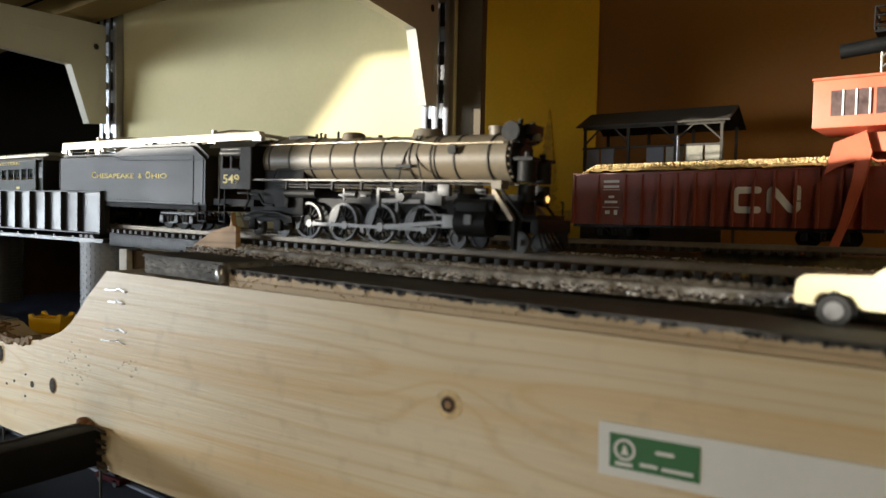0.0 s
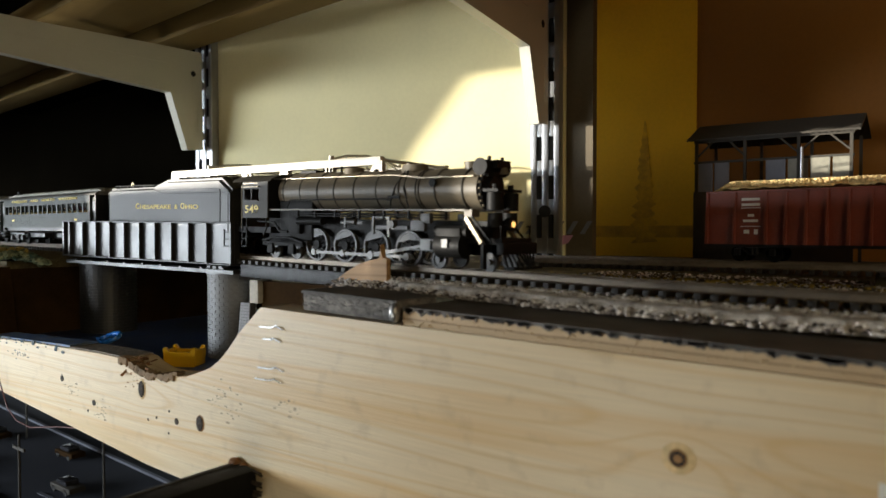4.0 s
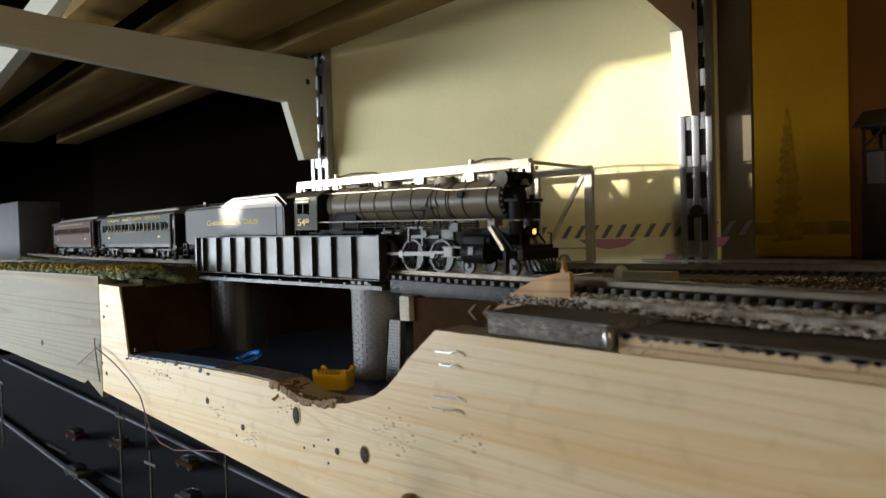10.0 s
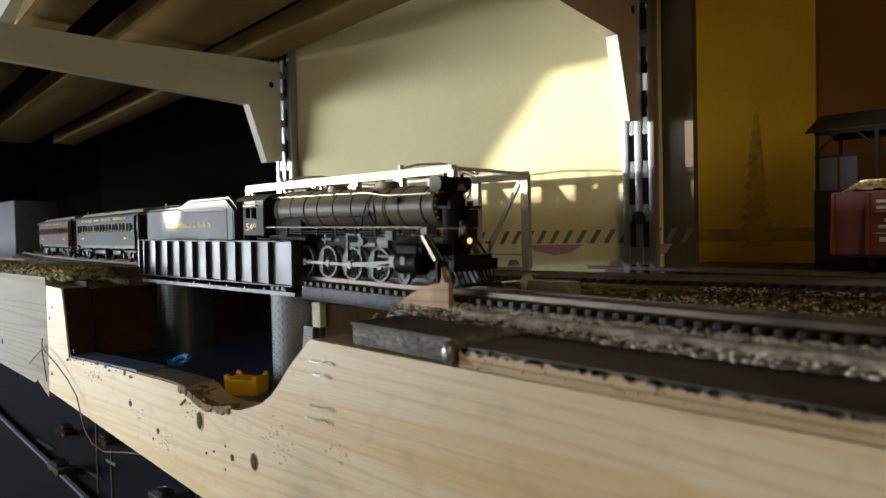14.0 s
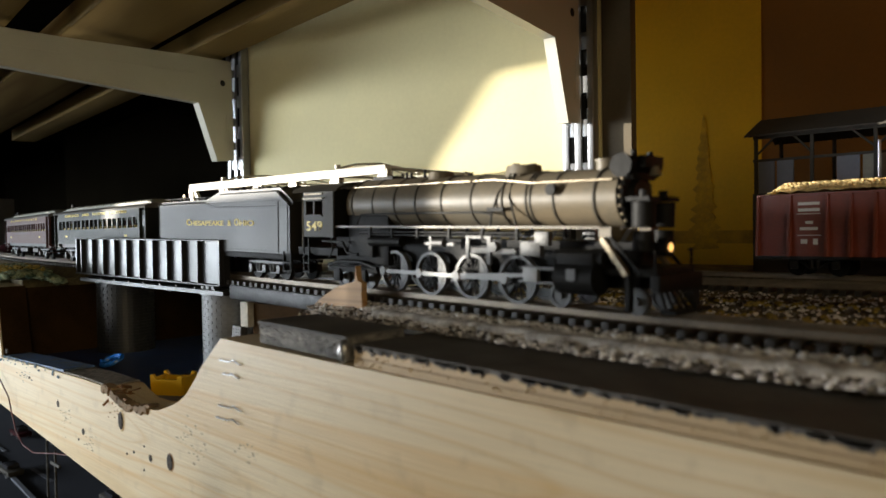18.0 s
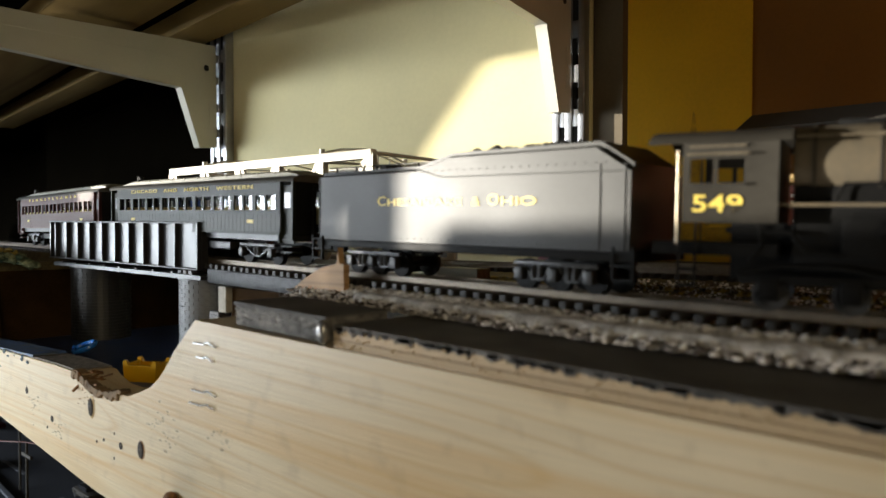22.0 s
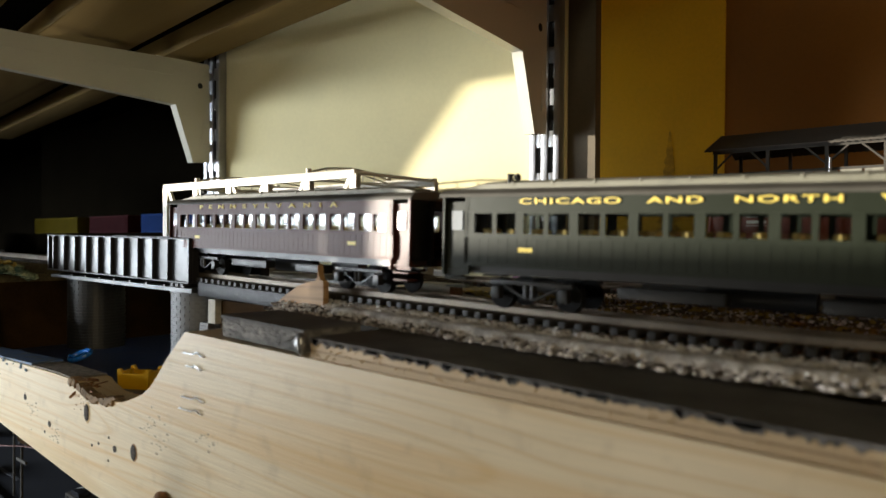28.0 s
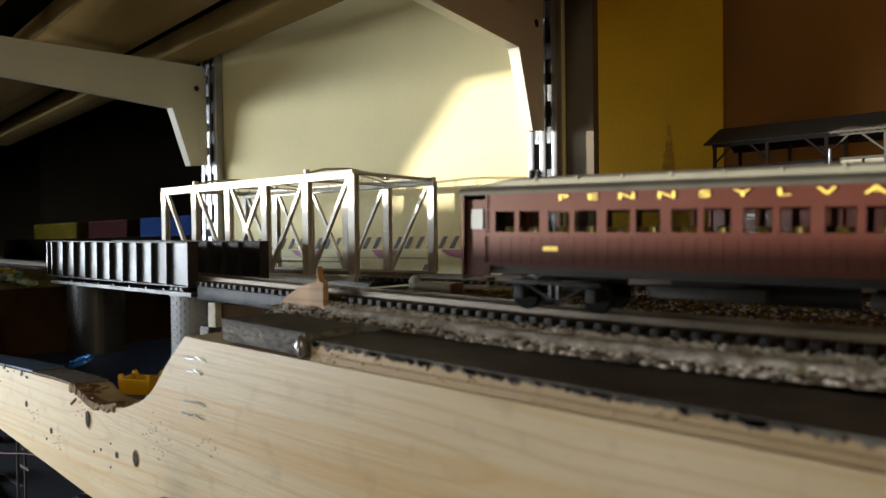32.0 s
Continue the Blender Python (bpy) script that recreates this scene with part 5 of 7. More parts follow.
# ---- bridges and piers ----
def plate_girder():
    ob = thing("girder_bridge", "black plastic plate girder railway bridge", "bridge", pose(-0.3745, 0.0500, 1.2140, 0, 0.72, 1.6))
    L = 0.2015
    for y, out in ((0.0, -1), (0.0500, 1)):
        bm = B()
        box(bm, 0, L, y - 0.0006, y + 0.0006, 0, 0.0265)
        gd = part("girder", bm, M_GIRDER, ob)
        for z in (0.0, 0.0258):
            part("flange", box(B(), 0, L, y - 0.0038, y + 0.0038, z, z + 0.0010, bev=0.0003), M_GIRDER, gd)
        xs = [0.0012] + [0.0185 * i + 0.010 for i in range(10)] + [L - 0.0012]
        for x in xs:
            for s in (-1, 1):
                bm = box(B(), x - 0.0008, x + 0.0008, min(y + s * 0.0006, y + s * 0.0034), max(y + s * 0.0006, y + s * 0.0034), 0.001, 0.0258)
                part("stiffener", bm, M_GIRDER, gd)
                if s * out < 0 and 0.005 < x < L - 0.005:
                    bm = B()
                    a = [bm.verts.new(v) for v in ((x - 0.0005, y + s * 0.0008, 0.024), (x - 0.0005, y + s * 0.0065, 0.001), (x - 0.0005, y + s * 0.0008, 0.001))]
                    b = [bm.verts.new((v.co.x + 0.001, v.co.y, v.co.z)) for v in a]
                    bm.faces.new(a), bm.faces.new(b[::-1])
                    for i in range(3):
                        bm.faces.new((a[i], b[i], b[(i + 1) % 3], a[(i + 1) % 3]))
                    bmesh.ops.recalc_face_normals(bm, faces=bm.faces[:])
                    part("knee_brace", bm, M_GIRDER, gd)
    part("bridge_floor", box(B(), 0.001, L - 0.001, -0.001, 0.051, -0.0055, -0.0032), M_GIRDER, ob)
    for i in range(9):
        x = 0.012 + i * 0.022
        part("cross_beam", box(B(), x - 0.001, x + 0.001, 0.0007, 0.0493, -0.0032, -0.0022), M_GIRDER, ob)
    return ob


plate_girder()


def truss_bridge():
    ob = thing("truss_bridge", "silver-grey plastic through truss bridge, its top chords sunlit", "bridge", pose(-0.3582, 0.1343, 1.2110, 0, 0, 3.1))
    L, W2, H2 = 0.2235, 0.0800, 0.0725
    n = 5
    xs = [L * i / n for i in range(n + 1)]
    for y in (0.0, W2):
        side = part("side_frame", box(B(), -0.002, L + 0.002, y - 0.0026, y + 0.0026, H2 - 0.0058, H2, bev=0.0005), M_TRUSS, ob, "pale sunlit top chord")
        part("bottom_chord", box(B(), -0.002, L + 0.002, y - 0.0020, y + 0.0020, 0.0, 0.0040), M_TRUSS, side)
        part("walkway_rail", box(B(), 0, L, y - 0.0005, y + 0.0005, 0.0125, 0.0135), M_TRUSS, side)
        for i, x in enumerate(xs):
            bm = B()
            sweep_pts = [(-0.0030, -0.0022), (0.0030, -0.0022), (0.0030, -0.0013), (0.0008, -0.0013), (0.0008, 0.0013), (0.0030, 0.0013), (0.0030, 0.0022), (-0.0030, 0.0022), (-0.0030, 0.0013), (-0.0008, 0.0013), (-0.0008, -0.0013), (-0.0030, -0.0013)]
            lo_v = [bm.verts.new((x + u, y + w, 0.003)) for u, w in sweep_pts]
            hi_v = [bm.verts.new((x + u, y + w, H2 - 0.003)) for u, w in sweep_pts]
            for q in range(12):
                bm.faces.new((lo_v[q], lo_v[(q + 1) % 12], hi_v[(q + 1) % 12], hi_v[q]))
            bmesh.ops.recalc_face_normals(bm, faces=bm.faces[:])
            part("post", bm, M_TRUSS, side)
        for i in range(n):
            a, b = xs[i], xs[i + 1]
            lo, hi = 0.004, H2 - 0.004
            lines = []
            if i <= 2:
                lines.append(((a + 0.003, hi), (b - 0.003, lo)))
            if i >= 2:
                lines.append(((b - 0.003, hi), (a + 0.003, lo)))
            for (xa, za), (xb, zb) in lines:
                w = 0.0013
                dx, dz = w * (zb - za) / math.hypot(xb - xa, zb - za), w * (xb - xa) / math.hypot(xb - xa, zb - za)
                part("diagonal", plate(B(), [(xa - dx, za + dz), (xa + dx, za - dz), (xb + dx, zb - dz), (xb - dx, zb + dz)], y - 0.0013, y + 0.0013), M_TRUSS, side)
        for x in (xs[1], xs[4]):
            part("chord_knob", cyl(B(), (x, y, H2 - 0.001), (x, y, H2 + 0.0030), 0.0020, seg=12), M_TRUSS, side)
    for x in (xs[0], xs[5]):
        part("end_strut", tube(B(), [(x, 0.0, H2 - 0.002), (x, W2, H2 - 0.002)], 0.0012, 6), M_TRUSS, ob)
    for x in (xs[1], xs[4]):
        bm = B()
        pts = [(x, 0.0, H2 + 0.0005), (x, 0.016, H2 + 0.0045), (x, W2 / 2, H2 + 0.0065), (x, W2 - 0.016, H2 + 0.0045), (x, W2, H2 + 0.0005)]
        tube(bm, pts, 0.0008, 6)
        tube(bm, [(x, 0.0, H2 - 0.004), (x, W2, H2 - 0.004)], 0.0007, 6)
        for q in (0.2, 0.35, 0.5, 0.65, 0.8):
            tube(bm, [(x, W2 * q, H2 - 0.004), (x, W2 * q, H2 + 0.005)], 0.0005, 6)
        part("portal", bm, M_TRUSS, ob)
    for i in range(n):
        part("top_brace", tube(B(), [(xs[i], 0 if i % 2 else W2, H2 - 0.002), (xs[i + 1], W2 if i % 2 else 0, H2 - 0.002)], 0.0006, 6), M_TRUSS, ob)
    part("bridge_floor", box(B(), -0.002, L + 0.002, 0.012, W2 - 0.012, -0.004, -0.0010), M_GIRDER, ob)
    return ob


truss_bridge()


def pier(label, x, y, r, z0, z1, rows, cols, mm=None):
    """A round pier with courses of proud stones."""
    mm = mm or M_PIER
    ob = thing("bridge_pier", label, "pier", pose(x, y, z0), "bridge piers")
    H2 = z1 - z0
    part("core", cyl(B(), (0, 0, 0), (0, 0, H2 - 0.003), r - 0.0006, seg=40), mm, ob)
    part("cap", cyl(B(), (0, 0, H2 - 0.0035), (0, 0, H2), r + 0.0005, seg=40), mm, ob)
    h = (H2 - 0.0036) / rows
    bm = B()
    w = 2 * math.pi / cols
    vs = []
    for rr in (r - 0.0010, r):
        for zz in (0.0002, h - 0.0004):
            for k in range(3):
                a = (-0.46 + 0.46 * k) * w
                vs.append(bm.verts.new((rr * math.cos(a), rr * math.sin(a), zz)))
    for k in range(2):
        bm.faces.new((vs[6 + k], vs[7 + k], vs[10 + k], vs[9 + k]))
        bm.faces.new((vs[k], vs[6 + k], vs[7 + k], vs[1 + k])[::-1])
        bm.faces.new((vs[3 + k], vs[9 + k], vs[10 + k], vs[4 + k]))
    bm.faces.new((vs[0], vs[6], vs[9], vs[3]))
    bm.faces.new((vs[2], vs[8], vs[11], vs[5])[::-1])
    bmesh.ops.recalc_face_normals(bm, faces=bm.faces[:])
    me = mesh_of("stone", bm, mm, False)
    for i in range(rows):
        for j in range(cols):
            a = (j + 0.5 * (i % 2)) * w
            if -2.9 < math.atan2(math.sin(a), math.cos(a)) < 1.0:
                st = new("stone", me)
                st.parent = ob
                st.matrix_basis = pose(0, 0, i * h, 0, 0, math.degrees(a))
    for dx in (-0.005, 0.001, 0.007):
        part("bearing_pad", box(B(), dx - 0.0018, dx + 0.0018, -r + 0.001, -r + 0.006, H2, H2 + 0.0022, bev=0.0004), M_PIER, ob)
    return ob


pier("grey plastic round pier moulded with stone courses", -0.1985, 0.0720, 0.0155, 1.1512, 1.2085, 22, 16)
pier("grey round pier on the blue base, shade in its colour", -0.3780, 0.0850, 0.0215, 1.1512, 1.2085, 22, 18, M_PIERSHADE)

# abutment: foam block, stone-faced wedge, brown board
ob = thing("abutment", "pale foam block over a small grey stone-faced abutment", "abutment", pose(0, 0, 0))
part("foam_block", box(B(), -0.1668, -0.1590, 0.0610, 0.1000, 1.1885, 1.2027, bev=0.0006), M_PLASTER, ob, "off-white foam block")
face = part("stone_face", plate(B(), [(-0.1815, 1.142), (-0.1685, 1.142), (-0.1660, 1.1885), (-0.1750, 1.1885)], 0.0612, 0.0650), M_MORTAR, ob)
bm = box(B(), -0.0011, 0.0011, -0.0006, 0.0004, -0.0007, 0.0007)
me_st = mesh_of("stone", bm, M_STONE, False)
rng = random.Random(9)
for i in range(25):
    z = 1.1432 + i * 0.00185
    u = (z - 1.142) / 0.0465
    xa, xb = -0.1812 + 0.0063 * u, -0.1688 + 0.0026 * u
    nst = 5 if i % 2 else 4
    for j in range(nst):
        x = xa + (xb - xa) * (j + 0.5) / nst
        st = new("stone", me_st)
        st.parent = face
        st.matrix_basis = pose(x, 0.0612, z) @ Matrix.Diagonal(((xb - xa) / nst * 430 * rng.uniform(0.9, 1.02), rng.uniform(0.8, 1.3), 1.15, 1))
solid("abutment_board", box(B(), -0.1600, -0.0560, 0.0650, 0.0680, 1.1420, 1.2020), M_BROWN, "brown hardboard face of the river bank", "board")
# yellow arrows painted on the board in shade
bm = B()
for x in (-0.118, -0.108):
    plate(bm, [(x, 1.1960), (x + 0.0045, 1.2000), (x + 0.0065, 1.2000), (x + 0.0020, 1.1960), (x + 0.0065, 1.1920), (x + 0.0045, 1.1920)], 0.0644, 0.0649)
solid("painted_chevrons", bm, M_DIMYEL, "faint yellow chevrons painted on the brown board", "marking", "structure")

# ---- shelving: uprights, brackets, planks ----
def upright(u):
    ob = thing("shelf_upright", "slotted zinc steel shelf upright fixed to the panel", "upright", WALL @ pose(u, 0, 0), "shelf uprights")
    z0, z1 = 1.1700, 1.74
    for x, w in ((-0.0098, 0.0045), (0.0, 0.0052), (0.0098, 0.0045)):
        part("rib", box(B(), x - w / 2, x + w / 2, -0.0165, -0.0120, z0, z1, bev=0.0011), M_STEEL, ob)
    part("back", box(B(), -0.0115, 0.0115, -0.0125, -0.0110, z0, z1), M_SLOT, ob)
    for x in (-0.0114, 0.0114):
        part("flank", box(B(), x - 0.0009, x + 0.0009, -0.0150, -0.0005, z0, z1), M_STEEL, ob)
    z = z0 + 0.012
    i = 0
    while z < 1.46:
        for x in (-0.0049, 0.0049):
            part("web", box(B(), x - 0.0029, x + 0.0029, -0.0145, -0.0122, z, z + 0.0125, bev=0.0004), M_STEEL, ob)
        z += 0.0320
        i += 1
    part("screw", cyl(B(), (0, -0.0175, 1.2485), (0, -0.0160, 1.2485), 0.0050, seg=20), M_SLOT, ob, "dark screw hole")
    ob.scale = (1, 0.6, 1)
    return ob


for x in (0.3745, -0.0095):
    upright(x)


def bracket(u):
    ob = thing("shelf_bracket", "white enamelled steel shelf bracket with a tapered heel", "bracket", WALL @ pose(u, 0, 0, 0, 0, -90) , "shelf brackets")
    # drawn in x = distance from the panel
    prof = [(0.016, 1.4205), (0.0150, 1.3188), (0.0360, 1.3166), (0.0570, 1.3725), (0.2430, 1.3757), (0.52, 1.3790), (0.52, 1.3990), (0.2860, 1.4030), (0.1920, 1.4080), (0.060, 1.4180)]
    for y in (-0.0042, 0.0032):
        part("cheek", plate(B(), prof, y, y + 0.0012), M_BRACKET, ob)
    part("edge", plate(B(), [(0.0360, 1.3166), (0.0570, 1.3725), (0.2430, 1.3757), (0.52, 1.3790), (0.52, 1.3805), (0.2430, 1.3772), (0.0560, 1.3742), (0.0345, 1.3166)], -0.0030, 0.0032), M_BRACKET, ob)
    part("crease", plate(B(), [(0.060, 1.4025), (0.30, 1.3905), (0.52, 1.3875), (0.52, 1.3865), (0.30, 1.3893), (0.060, 1.4012)], 0.0044, 0.0049), M_BRACKET, ob)
    part("pressed_rib", plate(B(), [(0.0215, 1.365), (0.0235, 1.365), (0.0250, 1.335), (0.0230, 1.335)], 0.0044, 0.0049), M_BRACKET, ob)
    part("hole", cyl(B(), (0.0275, 0.0040, 1.3965), (0.0275, 0.0048, 1.3965), 0.0030, seg=18), M_SLOT, ob)
    for z in (1.405, 1.383, 1.355, 1.330):
        part("hook", box(B(), 0.0095, 0.0165, -0.0010, 0.0010, z, z + 0.008, bev=0.0004), M_STEEL, ob)
    return ob


bracket(0.3745)
bracket(-0.0095)
SH = pose(-0.40, 0, 0, 0, 0, -5.0)
for name, y0, y1, z0, z1, lab, mm in (("shelf_plank", 0.184, 0.222, 1.4230, 1.4430, "brown shelf plank against the panel", M_SHELF), ("shelf_plank", 0.070, 0.148, 1.4210, 1.4400, "wide brown shelf plank seen from below", M_SHELF),
                                     ("shelf_plank", -0.012, 0.024, 1.4150, 1.4350, "narrow brown shelf plank seen from below", M_SHELF)):
    solid(name, box(B(), -0.9, 0.62, y0, y1, z0, z1, bev=0.0012), mm, lab, "plank", group="shelf planks", m=SH)
# cover added above the planks, coloured as the shade between them
solid("shelf_load", box(B(), -0.95, 0.7, -0.35, 0.35, 1.462, 1.50), M_SHADEWALL, "near-black boards added over the shelf, shade in their colour", "board", m=SH)

# ---- painted pattern on the lower panel ----
bm = B()
box(bm, 0.010, 0.3885, -0.0003, 0.0, 1.1950, 1.2300)
solid("painted_band", bm, M_LIME, "pale lime painted strip along the foot of the panel", "marking", "structure", m=WALL)
for i in range(34):
    x = 0.012 + i * 0.0118
    bm = plate(B(), [(x, 1.2300), (x + 0.0040, 1.2300), (x + 0.0105, 1.2405), (x + 0.0065, 1.2405)], -0.0007, -0.0003)
    solid("painted_stroke", bm, M_SLATE, "slanting dark brush stroke on the panel", "marking", "structure", "brush strokes", WALL)
for x, w in ((0.215, 0.030), (0.300, 0.050), (0.120, 0.040), (0.385, 0.022)):
    bm = plate(B(), [(x - w / 2, 1.2290), (x + w / 2, 1.2290), (x + w * 0.3, 1.2225), (x, 1.2205), (x - w * 0.35, 1.2240)], -0.0008, -0.0004)
    solid("painted_arch", bm, M_PINK, "violet-pink painted arch on the panel", "marking", "structure", "arches", WALL)
for x, mm in ((0.262, M_SLATE), (0.352, M_PINK)):
    bm = plate(B(), [(x - 0.014, 1.2000), (x + 0.014, 1.2000), (x + 0.003, 1.2165), (x - 0.003, 1.2165)], -0.0012, -0.0008)
    solid("painted_hill", bm, mm, "small painted hill on the panel", "marking", "structure", "painted hills", WALL)
bm = box(B(), 0.0, 0.35, -0.0006, 0.0, 1.225, 1.238)
solid("painted_band", bm, M_WALLPAINT, "dim brown band painted on the yellow wall", "marking", "structure", m=pose(-0.40, 0.560, 0))

rng = random.Random(41)
left, right = [], []
for i in range(13):
    z = 1.218 + 0.0105 * i
    w = 0.0165 * (1 - i / 13.0) ** 0.8
    left += [(-0.1065 - w * rng.uniform(0.85, 1.25), z), (-0.1065 - w * rng.uniform(0.45, 0.75), z + 0.006)]
    right += [(-0.1065 + w * rng.uniform(0.85, 1.25), z + 0.002), (-0.1065 + w * rng.uniform(0.45, 0.75), z + 0.008)]
bm = plate(B(), right + [(-0.1065, 1.3560)] + left[::-1], 0.5590, 0.5597)
solid("painted_tree", bm, M_FIRPAINT, "dark brown fir painted on the yellow wall", "marking", "structure")

# ---- details on the front board ----
rng = random.Random(17)
bm = B()
for i in range(46):
    x = rng.uniform(-0.207, -0.150)
    z = 1.1590 if x < -0.199 else 1.1536 + 0.0052 * min(1.0, abs(x + 0.172) / 0.027) ** 2
    w, h = rng.uniform(0.0010, 0.0030), rng.uniform(0.0008, 0.0030)
    plate(bm, [(x - w, z - h), (x + w * 0.5, z - h * 1.3), (x + w, z + 0.0003), (x + w * 0.2, z + rng.uniform(0.0002, 0.0016)), (x - w * 0.8, z + 0.0002)], -0.0006 - 0.0008 * rng.random(), 0.004)
solid("torn_edge", bm, M_CUT, "dark splintered edge of the board's sawn hollow", "splinters", "stuff")
def hole_at(x, z, r, deep=M_KNOT):
    return solid("nail_hole", cyl(B(), (x, -0.0003, z), (x, 0.001, z), r, seg=14), deep, "dark nail hole in the pine board", "hole", "structure", "nail holes")


for x, z, r in ((-0.2777, 1.1384, 0.0024), (-0.2378, 1.1284, 0.0022), (-0.1781, 1.1276, 0.0009), (-0.1697, 1.1301, 0.0010), (-0.1506, 1.1309, 0.0021), (-0.1575, 1.1355, 0.0008), (-0.1581, 1.1234, 0.0008), (-0.3785, 1.1608, 0.0018),
                (-0.4311, 1.1815, 0.0016), (-0.4240, 1.1900, 0.0010), (-0.245, 1.1225, 0.0010), (-0.330, 1.1480, 0.0010), (-0.5699, 1.1500, 0.0030), (-0.4376, 1.1450, 0.0014), (-0.4300, 1.1380, 0.0018)):
    hole_at(x, z, r * 0.85)
ob = thing("knot", "dark oval knot in the pine board", "knot", pose(-0.1296, -0.0004, 1.1333))
part("heart", ball(B(), (0, 0, 0), 0.0034, 3, (0.85, 0.14, 1.15)), M_KNOT, ob)
part("halo", ball(B(), (0, 0.0004, 0), 0.0040, 3, (0.95, 0.09, 1.1)), M_KNOTRING, ob)
ob = thing("knot", "round amber knot with a dark heart", "knot", pose(0.1176, -0.0003, 1.1628))
part("heart", ball(B(), (0, 0, 0), 0.0030, 3, (1.0, 0.14, 1.0)), M_KNOTRING, ob)
part("pith", ring(B(), (0, -0.0003, 0), "y", 0.0024, 0.0014, 0.0002, 20), M_KNOT, ob)
part("halo", ball(B(), (0, 0.0002, 0), 0.0050, 3, (1.1, 0.06, 1.0)), M_KNOTPALE, ob)
ob = thing("knot", "grey loose knot under the torn edge", "knot", pose(-0.1840, -0.0006, 1.1440))
part("heart", ball(B(), (0, 0, 0), 0.0036, 3, (0.80, 0.20, 1.30)), M_KNOT, ob)
part("halo", ball(B(), (0, 0.0004, 0), 0.0046, 3, (0.80, 0.10, 1.30)), M_KNOTPALE, ob)
for (xa, za), (xb, zb) in (((-0.0802, 1.1877), (-0.0643, 1.1881)), ((-0.0777, 1.1822), (-0.0662, 1.1823)), ((-0.0817, 1.1682), (-0.0645, 1.1688)), ((-0.0840, 1.1627), (-0.0654, 1.1632))):
    bm = tube(B(), [(xa, 0.004, za), (xa, -0.0012, za), (xa + (xb - xa) * 0.55, -0.0014, (za + zb) / 2), (xb - 0.004, -0.0016, zb + 0.0009), (xb, -0.0010, zb - 0.0006), (xb, 0.003, zb - 0.0006)], 0.00034, 6)
    solid("staple", bm, M_STAPLE, "bent bright wire staple in the board", "staple", group="staples")
# smudges and dried glue on the worn end of the board
rng = random.Random(77)
for cx, cz, w, h, n, mm, lab in ((-0.268, 1.1340, 0.010, 0.007, 34, M_SMUDGE, "dark rubbed scuffs round a nail hole"), (-0.228, 1.1250, 0.009, 0.006, 26, M_SMUDGE, "grey rubbed scuffs under a nail hole"), (-0.108, 1.1480, 0.016, 0.009, 40, M_SMUDGE, "brownish water stain below the curve"),
                                 (-0.062, 1.1520, 0.010, 0.006, 16, M_SMUDGE, "small grey smear on the pine board"), (-0.335, 1.1475, 0.020, 0.005, 30, M_DRIP, "blue-green paint rubbed under the ledge"), (-0.190, 1.1490, 0.009, 0.006, 26, M_CHIP, "rusty brown stain under the torn edge")):
    bm = B()
    for i in range(n):
        x, z = cx + rng.gauss(0, w * 0.5), cz + rng.gauss(0, h * 0.5)
        ball(bm, (x, 0.00005, z), rng.uniform(0.0003, 0.0009), 1, (rng.uniform(1.0, 3.0), 0.18, rng.uniform(0.4, 0.9)))
    solid("smudge", bm, mm, lab, "stain", "stuff")
# paper label
ob = thing("paper_label", "white paper price label with a green print", "label", pose(0.1705, -0.0006, 1.1588, 0, -0.6, 0))
part("sheet", box(B(), 0.0, 0.110, 0.0, 0.0004, -0.0078, 0.0078), M_LABEL, ob)
gp = part("green_field", box(B(), 0.0035, 0.0290, -0.00025, 0.0, -0.0050, 0.0050), M_LABELG, ob)
ring_bm = ring(B(), (0.0080, -0.0004, 0.0006), "y", 0.0032, 0.0024, 0.0001, 20)
plate(ring_bm, [(0.0068, -0.0008), (0.0092, -0.0008), (0.0080, 0.0022)], -0.0005, -0.0003)
part("mark", ring_bm, M_LABEL, gp)
for x, z, w in ((0.0195, 0.0014, 0.0050), (0.0150, -0.0028, 0.0050), (0.0230, -0.0030, 0.0085), (0.0078, -0.0036, 0.0050)):
    part("print_bar", box(B(), x - w / 2, x + w / 2, -0.0005, -0.0003, z - 0.0005, z + 0.0005), M_LABEL, gp)
# torn splinters, dark dry-brushed ledge in the notch
bm = B()
rng = random.Random(21)
for i in range(26):
    x = rng.uniform(-0.207, -0.190)
    tube(bm, [(x, rng.uniform(0.0, 0.015), 1.1575 + rng.uniform(-0.001, 0.001)), (x + rng.uniform(-0.006, 0.004), rng.uniform(-0.003, 0.012), 1.1545 + rng.uniform(-0.006, 0.006))], rng.uniform(0.0003, 0.0009), 5)
solid("torn_splinters", bm, M_CHIP, "torn brown wood splinters at the saw cut", "splinters", "stuff")
bm = plate(B(), [(-0.389, 1.1552), (-0.312, 1.1579), (-0.2338, 1.1595), (-0.203, 1.1592), (-0.203, 1.1600), (-0.2338, 1.1603), (-0.312, 1.1587), (-0.389, 1.1560)], 0.0006, 0.0185)
solid("sawn_ledge", bm, M_LEDGE, "rough greyed sawn ledge of the notch", "ledge")
bm = plate(B(), [(-0.3895, 1.1558), (-0.312, 1.1585), (-0.268, 1.1592), (-0.268, 1.1606), (-0.312, 1.1592), (-0.3895, 1.1565)], 0.0004, 0.0187)
solid("blue_paint", bm, M_LEDGEBLUE, "blue paint slopped along the notch ledge", "paint")
bm = B()
rng = random.Random(4)
